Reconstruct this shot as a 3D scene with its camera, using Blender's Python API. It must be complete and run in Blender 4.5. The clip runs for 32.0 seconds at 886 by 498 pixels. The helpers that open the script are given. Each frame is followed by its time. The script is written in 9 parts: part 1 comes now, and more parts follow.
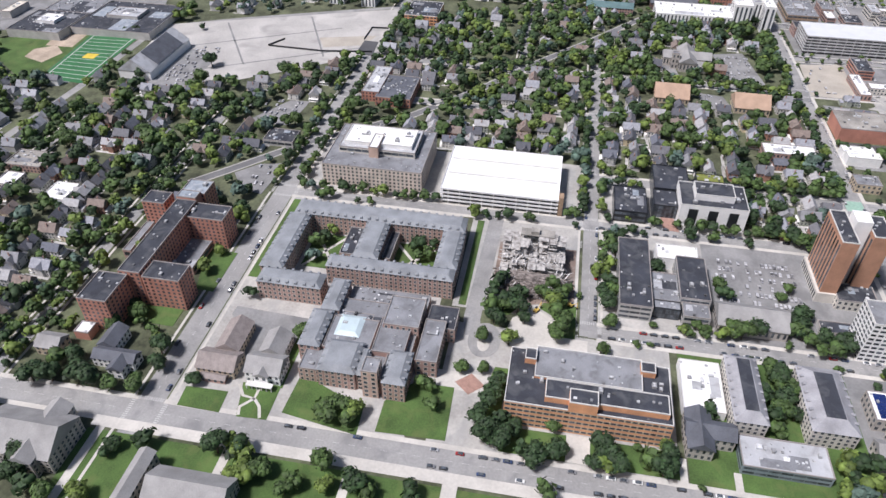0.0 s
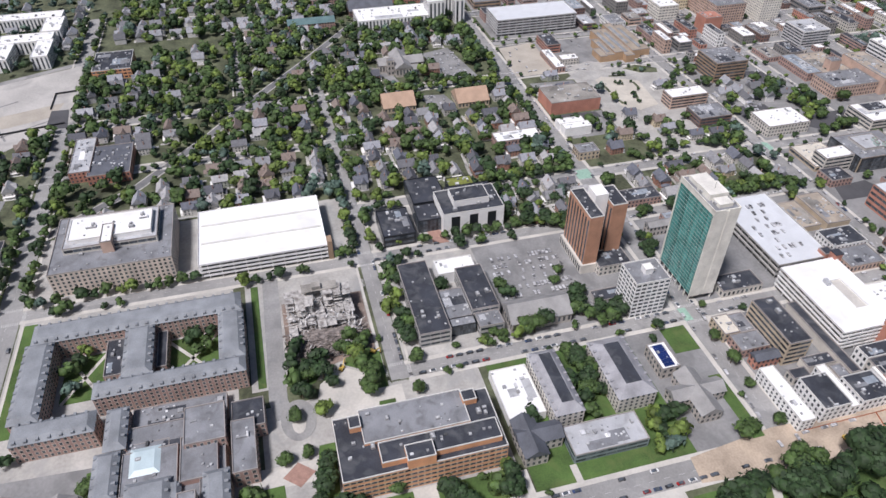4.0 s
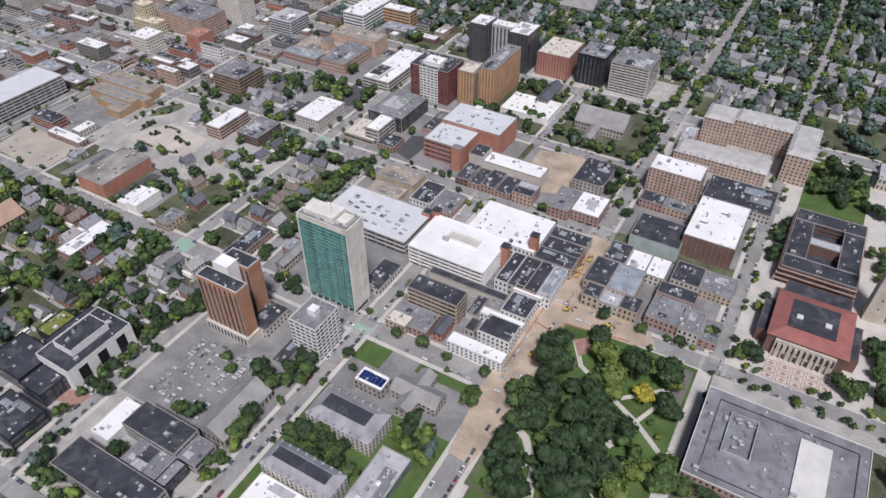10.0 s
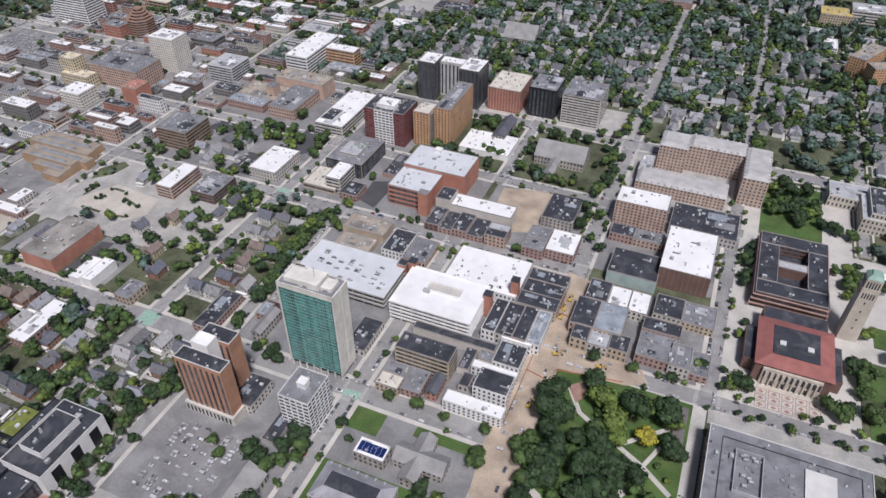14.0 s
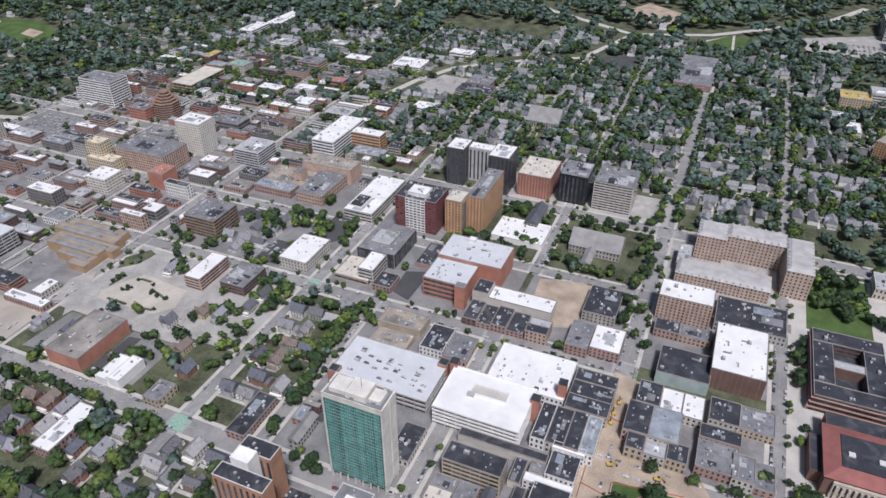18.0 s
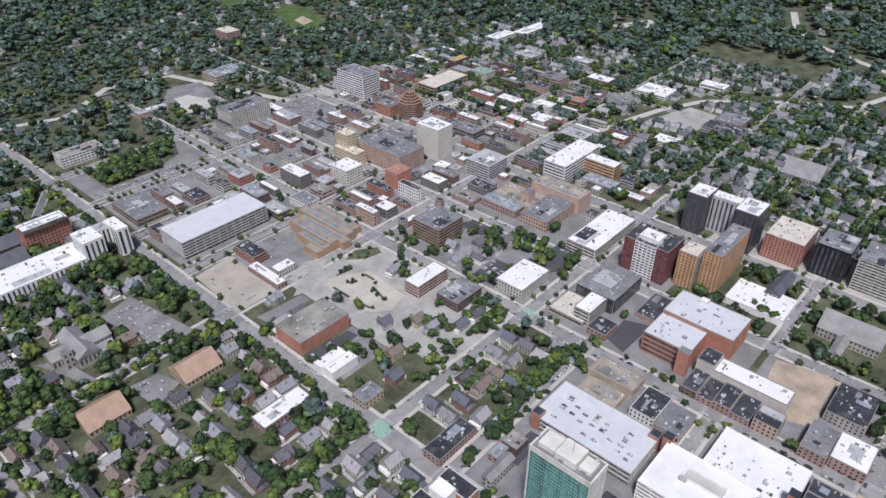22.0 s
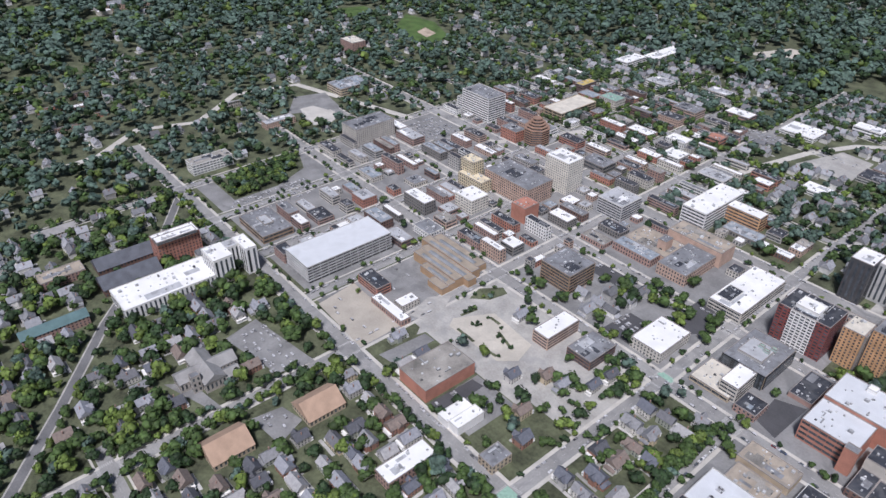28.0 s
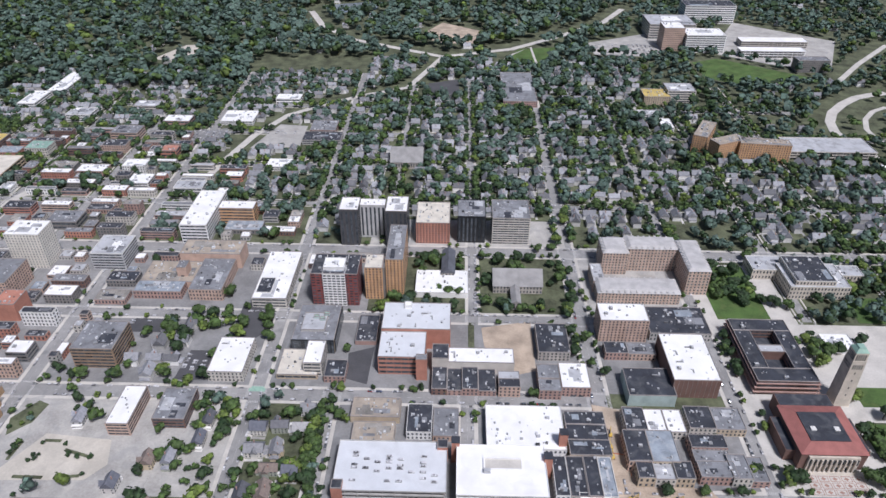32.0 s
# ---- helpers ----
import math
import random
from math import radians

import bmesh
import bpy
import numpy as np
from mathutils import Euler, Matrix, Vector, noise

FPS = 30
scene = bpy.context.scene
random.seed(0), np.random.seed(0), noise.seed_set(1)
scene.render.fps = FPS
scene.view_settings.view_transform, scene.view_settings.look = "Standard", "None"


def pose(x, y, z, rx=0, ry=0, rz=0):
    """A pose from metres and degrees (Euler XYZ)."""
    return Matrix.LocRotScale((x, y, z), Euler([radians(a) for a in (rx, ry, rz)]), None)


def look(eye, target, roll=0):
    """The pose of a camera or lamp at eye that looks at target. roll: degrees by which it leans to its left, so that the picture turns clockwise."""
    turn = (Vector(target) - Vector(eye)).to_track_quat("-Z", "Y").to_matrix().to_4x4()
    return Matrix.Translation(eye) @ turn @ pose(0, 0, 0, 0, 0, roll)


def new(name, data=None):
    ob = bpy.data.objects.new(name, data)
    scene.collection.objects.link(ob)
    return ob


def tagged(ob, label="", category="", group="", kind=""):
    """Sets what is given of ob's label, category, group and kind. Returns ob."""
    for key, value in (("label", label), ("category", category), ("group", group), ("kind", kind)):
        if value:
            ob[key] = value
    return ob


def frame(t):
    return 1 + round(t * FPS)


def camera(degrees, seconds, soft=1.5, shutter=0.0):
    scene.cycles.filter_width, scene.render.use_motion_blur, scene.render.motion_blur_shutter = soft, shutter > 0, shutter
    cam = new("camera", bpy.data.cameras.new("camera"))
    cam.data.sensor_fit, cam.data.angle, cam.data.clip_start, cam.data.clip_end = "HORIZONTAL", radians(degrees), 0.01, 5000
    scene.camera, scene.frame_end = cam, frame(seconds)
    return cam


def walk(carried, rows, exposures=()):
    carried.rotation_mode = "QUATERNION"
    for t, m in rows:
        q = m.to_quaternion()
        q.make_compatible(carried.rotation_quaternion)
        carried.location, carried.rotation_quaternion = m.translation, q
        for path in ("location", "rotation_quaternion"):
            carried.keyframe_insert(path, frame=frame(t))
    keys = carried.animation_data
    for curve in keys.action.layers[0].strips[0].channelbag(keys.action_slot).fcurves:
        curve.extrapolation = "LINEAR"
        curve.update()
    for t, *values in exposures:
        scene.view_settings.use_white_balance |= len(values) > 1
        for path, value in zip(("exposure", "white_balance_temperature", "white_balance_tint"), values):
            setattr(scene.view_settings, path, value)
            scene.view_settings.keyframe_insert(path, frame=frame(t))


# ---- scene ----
cam = camera(65.289, 32.0, soft=1.5)
PATH = [
    (0.0, look((91.53, 22.17, 322.07), (-289.27, -45.49, 5.19), 0.578)),
    (0.5, look((86.97, 20.32, 323.91), (-293.72, -47.29, 6.90), 0.601)),
    (1.0, look((82.37, 18.56, 325.79), (-298.34, -48.95, 8.77), 0.546)),
    (1.5, look((77.70, 16.93, 327.78), (-302.82, -50.58, 10.53), 0.569)),
    (2.0, look((72.97, 15.49, 329.90), (-307.26, -52.06, 12.32), 0.556)),
    (2.5, look((68.12, 14.22, 332.15), (-313.61, -42.73, 14.30), 0.553)),
    (3.0, look((63.20, 13.01, 334.52), (-322.30, 4.84, 16.20), 0.513)),
    (3.5, look((58.11, 11.82, 336.91), (-324.19, 59.74, 18.24), 0.365)),
    (4.0, look((52.89, 10.71, 339.29), (-318.49, 112.83, 20.46), 0.346)),
    (4.5, look((47.60, 9.60, 341.69), (-305.01, 162.45, 21.83), 0.338)),
    (6.5, look((26.16, 3.99, 351.67), (-280.00, 231.94, 28.71), -0.583)),
    (7.0, look((20.90, 2.94, 353.49), (-267.80, 251.63, 29.75), -0.391)),
    (7.5, look((15.67, 1.96, 355.23), (-254.35, 270.51, 31.24), -0.343)),
    (8.0, look((10.46, 1.09, 356.88), (-233.11, 293.43, 32.51), -0.285)),
    (8.5, look((5.23, 0.40, 358.43), (-206.59, 316.29, 33.86), -0.296)),
    (9.0, look((0.00, 0.00, 359.93), (-209.91, 317.14, 35.34), -0.341)),
    (9.5, look((-5.21, -0.14, 361.49), (-211.38, 319.39, 36.85), -0.345)),
    (10.0, look((-10.45, -0.04, 363.15), (-202.09, 328.26, 38.36), -0.289)),
    (10.5, look((-15.78, 0.26, 364.85), (-196.99, 339.35, 45.19), -0.300)),
    (11.0, look((-21.14, 0.67, 366.59), (-192.95, 348.19, 50.81), -0.293)),
    (11.5, look((-26.59, 1.27, 368.34), (-185.74, 354.79, 52.60), -0.245)),
    (12.0, look((-32.04, 1.99, 370.09), (-185.75, 358.03, 54.48), -0.225)),
    (12.5, look((-37.47, 2.87, 371.79), (-190.70, 359.15, 56.22), -0.194)),
    (13.0, look((-42.85, 3.91, 373.47), (-195.59, 360.49, 57.99), -0.192)),
    (13.5, look((-48.18, 5.10, 375.10), (-200.55, 361.83, 59.62), -0.187)),
    (14.0, look((-53.47, 6.43, 376.70), (-205.45, 363.26, 61.15), -0.126)),
    (14.5, look((-58.77, 7.89, 378.28), (-210.47, 364.83, 62.72), -0.124)),
    (16.5, look((-80.49, 16.54, 385.06), (-235.00, 379.82, 78.22), -0.020)),
    (17.0, look((-85.74, 18.13, 386.47), (-243.87, 390.33, 92.43), -0.021)),
    (17.5, look((-90.99, 19.68, 387.80), (-252.59, 400.26, 106.64), -0.009)),
    (18.0, look((-96.25, 21.17, 389.10), (-257.99, 402.79, 109.45), 0.018)),
    (18.5, look((-101.56, 22.61, 390.39), (-264.82, 403.82, 111.06), 0.014)),
    (19.0, look((-106.93, 24.09, 391.68), (-277.67, 402.18, 112.58), 0.079)),
    (19.5, look((-112.32, 25.57, 392.99), (-295.19, 398.28, 114.34), 0.102)),
    (20.0, look((-117.69, 27.00, 394.34), (-316.71, 391.48, 115.87), 0.111)),
    (20.5, look((-123.04, 28.36, 395.76), (-344.64, 379.82, 117.61), 0.142)),
    (21.0, look((-128.47, 29.63, 397.26), (-369.35, 368.31, 119.27), 0.129)),
    (21.5, look((-134.07, 30.84, 398.79), (-393.38, 355.68, 120.88), 0.103)),
    (22.0, look((-139.81, 31.94, 400.27), (-415.89, 342.62, 122.31), 0.191)),
    (22.5, look((-145.61, 32.86, 401.65), (-435.35, 330.79, 123.65), 0.208)),
    (23.0, look((-151.37, 33.53, 402.94), (-449.88, 322.58, 124.84), 0.272)),
    (23.5, look((-157.10, 34.01, 404.14), (-463.96, 314.17, 126.03), 0.231)),
    (24.0, look((-162.79, 34.30, 405.29), (-477.28, 305.97, 127.27), 0.336)),
    (24.5, look((-168.44, 34.44, 406.43), (-487.06, 301.40, 128.57), 0.381)),
    (25.0, look((-174.02, 34.43, 407.64), (-492.58, 301.36, 129.67), 0.410)),
    (25.5, look((-179.54, 34.31, 408.90), (-497.95, 301.49, 131.00), 0.372)),
    (27.5, look((-201.17, 32.64, 414.33), (-519.00, 300.97, 136.87), 0.494)),
    (28.0, look((-205.98, 32.53, 415.77), (-523.66, 300.77, 138.06), 0.460)),
    (28.5, look((-210.67, 32.45, 417.24), (-528.10, 301.21, 139.75), 0.378)),
    (29.0, look((-215.24, 32.39, 418.80), (-521.45, 313.78, 141.22), 0.358)),
    (29.5, look((-219.77, 32.30, 420.46), (-488.51, 349.61, 142.81), 0.444)),
    (30.0, look((-224.37, 32.20, 422.18), (-447.90, 382.86, 144.56), 0.411)),
    (30.5, look((-229.04, 32.06, 423.90), (-403.61, 409.57, 146.39), 0.342)),
    (31.0, look((-233.74, 31.80, 425.62), (-355.90, 429.61, 148.44), 0.342)),
    (31.5, look((-238.44, 31.40, 427.36), (-305.93, 442.32, 150.61), 0.363)),
    (32.0, look((-243.12, 30.94, 429.10), (-252.23, 447.43, 152.59), 0.341)),
]
walk(cam, PATH, ((0.0, 0.42, 6480, 13), (2.5, 0.35, 6480, 13), (4.5, 0.14, 6480, 13), (7.0, -0.03, 6480, 13), (14.0, -0.05, 6420, 13), (22.0, -0.01, 6230, 13), (32.0, 0.09, 6200, 13)))

# ---- light: a bright overcast day ----
world = bpy.data.worlds.new("overcast_sky")
scene.world = world
world.use_nodes = True
wn = world.node_tree
sky = wn.nodes.new("ShaderNodeTexSky")
sky.sky_type = "NISHITA"
sky.sun_disc = False
sky.sun_elevation = radians(52)
sky.sun_rotation = radians(145)
sky.air_density, sky.dust_density, sky.ozone_density = 1.0, 4.0, 1.0
hsv = wn.nodes.new("ShaderNodeHueSaturation")
hsv.inputs["Saturation"].default_value = 1.35
wn.links.new(sky.outputs[0], hsv.inputs["Color"])
wn.links.new(hsv.outputs[0], wn.nodes["Background"].inputs[0])
wn.nodes["Background"].inputs[1].default_value = 0.058
sun = new("sun", bpy.data.lights.new("sun", "SUN"))
sun.data.energy, sun.data.angle, sun.data.color = 3.5, radians(9), (0.95, 0.945, 1.0)
sun.matrix_world = look((0, 0, 900), (-300, 430, 0))


# ---- materials ----
def mat(name, colour, rough=0.85, spread=0.18, scale=0.12, fine=1.5, bump=0.25, metal=0.0, per_object=0.0, alt=None, island=0.0, stain=None):
    """A surface with patches (scale, per metre), grain (fine), a little relief and, where asked, a tone of its own for each object or piece."""
    m = bpy.data.materials.new(name)
    m.use_nodes = True
    nt = m.node_tree
    bsdf = nt.nodes["Principled BSDF"]
    bsdf.inputs["Roughness"].default_value, bsdf.inputs["Metallic"].default_value = rough, metal
    geo = nt.nodes.new("ShaderNodeNewGeometry")
    big, small = nt.nodes.new("ShaderNodeTexNoise"), nt.nodes.new("ShaderNodeTexNoise")
    for n, s, d in ((big, scale, 5), (small, fine, 3)):
        n.inputs["Scale"].default_value, n.inputs["Detail"].default_value = s, d
        nt.links.new(geo.outputs["Position"], n.inputs["Vector"])
    add = nt.nodes.new("ShaderNodeMath")
    add.operation = "MULTIPLY_ADD"
    add.inputs[1].default_value = 0.45
    nt.links.new(small.outputs[0], add.inputs[0])
    nt.links.new(big.outputs[0], add.inputs[2])
    ramp = nt.nodes.new("ShaderNodeValToRGB")
    lo, hi = [max(0, c * (1 - spread)) for c in colour], [min(1, c * (1 + spread)) for c in colour]
    ramp.color_ramp.elements[0].position, ramp.color_ramp.elements[1].position = 0.5, 0.95
    ramp.color_ramp.elements[0].color, ramp.color_ramp.elements[1].color = (*lo, 1), (*hi, 1)
    nt.links.new(add.outputs[0], ramp.inputs[0])
    out = ramp.outputs[0]
    if stain:
        blot = nt.nodes.new("ShaderNodeTexNoise")
        blot.inputs["Scale"].default_value, blot.inputs["Detail"].default_value, blot.inputs["Distortion"].default_value = stain[1], 7, 0.6
        nt.links.new(geo.outputs["Position"], blot.inputs["Vector"])
        edge = nt.nodes.new("ShaderNodeValToRGB")
        edge.color_ramp.elements[0].position, edge.color_ramp.elements[1].position = 0.5, 0.68
        edge.color_ramp.elements[1].color = (stain[2], stain[2], stain[2], 1)
        nt.links.new(blot.outputs[0], edge.inputs[0])
        worn = nt.nodes.new("ShaderNodeMix")
        worn.data_type = "RGBA"
        worn.inputs[7].default_value = (*stain[0], 1)
        nt.links.new(edge.outputs[0], worn.inputs["Factor"])
        nt.links.new(out, worn.inputs[6])
        out = worn.outputs[2]
    if per_object or alt or island:
        if island:
            rnd = geo.outputs["Random Per Island"]
        else:
            rnd = nt.nodes.new("ShaderNodeObjectInfo").outputs["Random"]
        tint = nt.nodes.new("ShaderNodeValToRGB")
        stops = alt or [[max(0, 1 - per_object - island)] * 3, [1 + per_object + island] * 3]
        el = tint.color_ramp.elements
        while len(el) < len(stops):
            el.new(0.5)
        for i, c in enumerate(stops):
            el[i].position, el[i].color = i / max(1, len(stops) - 1 if not alt else len(stops)), (*c, 1)
        if alt:
            tint.color_ramp.interpolation = "CONSTANT"
        mix = nt.nodes.new("ShaderNodeMix")
        mix.data_type, mix.blend_type = "RGBA", "MULTIPLY"
        mix.inputs["Factor"].default_value = 1
        nt.links.new(rnd, tint.inputs[0])
        nt.links.new(out, mix.inputs[6])
        nt.links.new(tint.outputs[0], mix.inputs[7])
        out = mix.outputs[2]
    nt.links.new(out, bsdf.inputs["Base Color"])
    if bump:
        bp = nt.nodes.new("ShaderNodeBump")
        bp.inputs["Strength"].default_value, bp.inputs["Distance"].default_value = bump, 0.1
        nt.links.new(small.outputs[0], bp.inputs["Height"])
        nt.links.new(bp.outputs[0], bsdf.inputs["Normal"])
    return m


WALL = {
    "orange": mat("orange_brick", (0.64, 0.32, 0.17)), "brick": mat("brown_red_brick", (0.37, 0.243, 0.208)),
    "redbrick": mat("red_brick", (0.43, 0.20, 0.145)), "darkbrick": mat("dark_brick", (0.17, 0.10, 0.082)),
    "pinkbrick": mat("pinkish_brick", (0.50, 0.36, 0.29)), "white": mat("white_panel", (0.79, 0.785, 0.77), 0.7, 0.1),
    "pale": mat("pale_render", (0.56, 0.53, 0.48), 0.8, 0.14), "beige": mat("beige_block", (0.46, 0.38, 0.28)),
    "concrete": mat("grey_concrete", (0.42, 0.41, 0.39)), "dkconcrete": mat("dark_concrete", (0.20, 0.19, 0.18)),
    "stone": mat("grey_stone", (0.40, 0.37, 0.335), 0.9, 0.3), "limestone": mat("limestone", (0.52, 0.47, 0.40)),
    "black": mat("black_cladding", (0.018, 0.02, 0.024), 0.35, 0.2), "glass": mat("grey_glazing", (0.20, 0.24, 0.27), 0.2),
    "buff": mat("buff_brick", (0.62, 0.53, 0.46)), "cream": mat("cream_panel", (0.70, 0.67, 0.60), 0.7, 0.12), "teal": mat("pale_slab_edge", (0.68, 0.66, 0.60)), "ochre": mat("ochre_brick", (0.56, 0.335, 0.18)),
    "redgrid": mat("dark_red_panel", (0.22, 0.06, 0.055)), "darkpanel": mat("charcoal_panel", (0.07, 0.07, 0.075), 0.5),
    "palepanel": mat("pale_metal_panel", (0.50, 0.50, 0.50), 0.5), "brown": mat("brown_block", (0.30, 0.21, 0.14)),
    "tan": mat("tan_metal_cladding", (0.40, 0.27, 0.165)), "gold": mat("yellow_brick", (0.64, 0.56, 0.40)),
    "rust": mat("rust_brown_concrete", (0.29, 0.185, 0.135)), "towerbrick": mat("tower_brick", (0.42, 0.225, 0.145)), "tealwall": mat("painted_block", (0.36, 0.44, 0.42)),
}
ROOF = {
    "dark": mat("dark_membrane_roof", (0.036, 0.040, 0.051), 0.9, 0.35, 0.08, stain=((0.10, 0.104, 0.11), 0.12, 0.7)), "grey": mat("grey_membrane_roof", (0.21, 0.217, 0.23), 0.9, 0.28, 0.07, stain=((0.12, 0.12, 0.125), 0.15, 0.7)),
    "palegrey": mat("pale_grey_roof", (0.42, 0.43, 0.445), 0.8, 0.16, 0.07, stain=((0.26, 0.26, 0.26), 0.12, 0.75)), "white": mat("white_membrane_roof", (0.80, 0.80, 0.79), 0.8, 0.07, 0.06, stain=((0.60, 0.59, 0.56), 0.07, 0.35)),
    "pale": mat("cream_roof", (0.60, 0.56, 0.48), 0.85, 0.15), "green": mat("sedum_roof", (0.17, 0.19, 0.045), 0.95, 0.4, 0.2),
    "slate": mat("dark_slate", (0.10, 0.107, 0.125), 0.8, 0.25), "slategrey": mat("grey_slate", (0.28, 0.275, 0.268), 0.85, 0.2),
    "slateflat": mat("blue_grey_slate", (0.23, 0.245, 0.26), 0.8, 0.25, 0.1), "mansard": mat("mansard_slate", (0.30, 0.30, 0.315), 0.85, 0.25),
    "brown": mat("brown_shingle", (0.22, 0.165, 0.135), 0.9), "red": mat("red_tile", (0.30, 0.115, 0.10), 0.8, 0.2),
    "copper": mat("green_copper", (0.26, 0.40, 0.33), 0.6), "tar": mat("sooty_gravel_roof", (0.27, 0.255, 0.23), 0.95, 0.5, 0.05),
    "tanroof": mat("tan_gravel_roof", (0.36, 0.31, 0.25), 0.95, 0.2, 0.08, stain=((0.22, 0.2, 0.18), 0.1, 0.7)), "orange": mat("terracotta_shingle", (0.41, 0.285, 0.205), 0.9, 0.16),
    "bluegrey": mat("blue_grey_roof", (0.25, 0.285, 0.32), 0.8, 0.3, stain=((0.40, 0.42, 0.44), 0.14, 0.7)), "brick": WALL["redbrick"], "gold": WALL["gold"], "rust": WALL["rust"],
    "palehip": mat("pale_slate", (0.44, 0.43, 0.42), 0.85, 0.18), "tealslate": mat("teal_slate", (0.10, 0.17, 0.175), 0.8, 0.2),
    "garagetop": mat("pale_deck_coating", (0.60, 0.62, 0.64), 0.8, 0.1, 0.05, stain=((0.48, 0.49, 0.5), 0.05, 0.5)), "tanmetal": mat("tan_metal_roof", (0.33, 0.28, 0.22), 0.7, 0.2, 0.1), "taupe": mat("taupe_shingle", (0.26, 0.225, 0.21), 0.9, 0.2, 0.3), "yellow": mat("ochre_coping_roof", (0.50, 0.38, 0.13), 0.9),
}
M_GLASS = mat("window_glass", (0.068, 0.078, 0.09), 0.12, 0.5, 0.3, bump=0, island=0.5)
M_PALEGLASS = mat("pale_glazing", (0.30, 0.30, 0.29), 0.2, 0.2, 0.3, bump=0, island=0.3)
M_TEAL = mat("teal_glass", (0.075, 0.25, 0.23), 0.18, 0.35, 0.15, bump=0, island=0.4)
M_COPING = mat("pale_coping", (0.62, 0.61, 0.58), 0.7, 0.12)
M_UNIT = mat("galvanised_unit", (0.37, 0.375, 0.38), 0.5, 0.25, 0.4, island=0.85)
M_EDGE = mat("weathered_coping", (0.30, 0.275, 0.26), 0.8, 0.2)
# dark colour that stands in for the shade deep inside parking decks
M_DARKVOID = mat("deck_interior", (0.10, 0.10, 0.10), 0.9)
M_ASPHALT = mat("asphalt", (0.285, 0.281, 0.272), 0.92, 0.22, 0.03, 0.7, 0.1, stain=((0.17, 0.17, 0.172), 0.06, 0.7))
M_DKASPHALT = mat("fresh_asphalt", (0.075, 0.075, 0.08), 0.9, 0.2, 0.05, 0.7, 0.1)
M_LOT = mat("worn_lot_asphalt", (0.23, 0.229, 0.226), 0.92, 0.25, 0.04, 0.5, 0.1, stain=((0.15, 0.15, 0.15), 0.05, 0.75))
M_CONC = mat("pavement_concrete", (0.50, 0.478, 0.435), 0.9, 0.16, 0.06, 0.6, 0.1)
M_CAMPUS = mat("campus_paving", (0.385, 0.372, 0.345), 0.9, 0.25, 0.05, 0.5, 0.1, stain=((0.30, 0.3, 0.29), 0.08, 0.7))
M_GRAVEL = mat("pale_gravel", (0.40, 0.365, 0.31), 0.95, 0.15, 0.05, 0.8, 0.3)
M_SAND = mat("pale_sandy_paving", (0.50, 0.465, 0.40), 0.95, 0.15, 0.05, 0.6, 0.2, stain=((0.40, 0.37, 0.32), 0.1, 0.6))
M_DIRT = mat("bare_sandy_dirt", (0.40, 0.325, 0.25), 0.95, 0.3, 0.06, 0.8, 0.4)
M_GRASS = mat("lawn_grass", (0.066, 0.118, 0.030), 0.95, 0.4, 0.05, 1.0, 0.3, stain=((0.12, 0.145, 0.05), 0.09, 0.5))
M_YARD = mat("yard_ground", (0.088, 0.098, 0.056), 0.95, 0.6, 0.05, 0.35, 0.3)
M_PAINT = mat("road_paint", (0.45, 0.445, 0.43), 0.8, 0.2, 0.6)
M_PAVER = mat("red_pavers", (0.33, 0.20, 0.16), 0.9, 0.2, 0.3)
M_RUBBLE = mat("rubble", (0.19, 0.165, 0.15), 0.95, 0.5, 0.3, 2.0, 0.5, island=0.35)
M_BARK = mat("bark", (0.09, 0.07, 0.05), 0.95, 0.3)
# the blue-green tone is lightened and blued: distance haze put into the leaf colour
LEAF = [mat("leaf_" + n, c, 0.75, 0.45, 0.2, 1.0, 0.0, island=0.4, per_object=0.0) for n, c in
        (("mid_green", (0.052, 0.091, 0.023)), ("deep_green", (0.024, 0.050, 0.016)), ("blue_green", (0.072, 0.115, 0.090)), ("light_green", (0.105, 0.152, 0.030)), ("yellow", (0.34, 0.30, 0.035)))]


# ---- builders ----
def mesh_from(name, verts, faces, material, smooth=False):
    me = bpy.data.meshes.new(name)
    me.from_pydata([tuple(v) for v in verts], [], faces)
    for mt in material if isinstance(material, (list, tuple)) else [material]:
        me.materials.append(mt)
    me.update()
    return me


def child(name, me, parent, label="", kind="", at=None):
    ob = new(name, me)
    ob.parent = parent
    if at:
        ob.location = at
    if label or kind:
        tagged(ob, label=label, kind=kind)
    return ob


class Soup:
    """Boxes, prisms and quads collected into one mesh."""
    def __init__(self):
        self.v, self.f = [], []

    def box(self, x0, y0, z0, x1, y1, z1, bottom=False):
        n = len(self.v)
        self.v += [(x0, y0, z0), (x1, y0, z0), (x1, y1, z0), (x0, y1, z0), (x0, y0, z1), (x1, y0, z1), (x1, y1, z1), (x0, y1, z1)]
        q = [(4, 5, 6, 7), (0, 1, 5, 4), (1, 2, 6, 5), (2, 3, 7, 6), (3, 0, 4, 7)] + ([(3, 2, 1, 0)] if bottom else [])
        self.f += [tuple(n + i for i in t) for t in q]

    def poly(self, pts):
        n = len(self.v)
        self.v += list(pts)
        self.f.append(tuple(range(n, n + len(pts))))

    def mesh(self, name, material):
        return mesh_from(name, self.v, self.f, material)


def thing(name, x, y, label, category, group="", kind="", z=0.0):
    e = new(name)
    e.location = (x, y, z)
    e.empty_display_size = 1
    return tagged(e, label, category, group, kind)


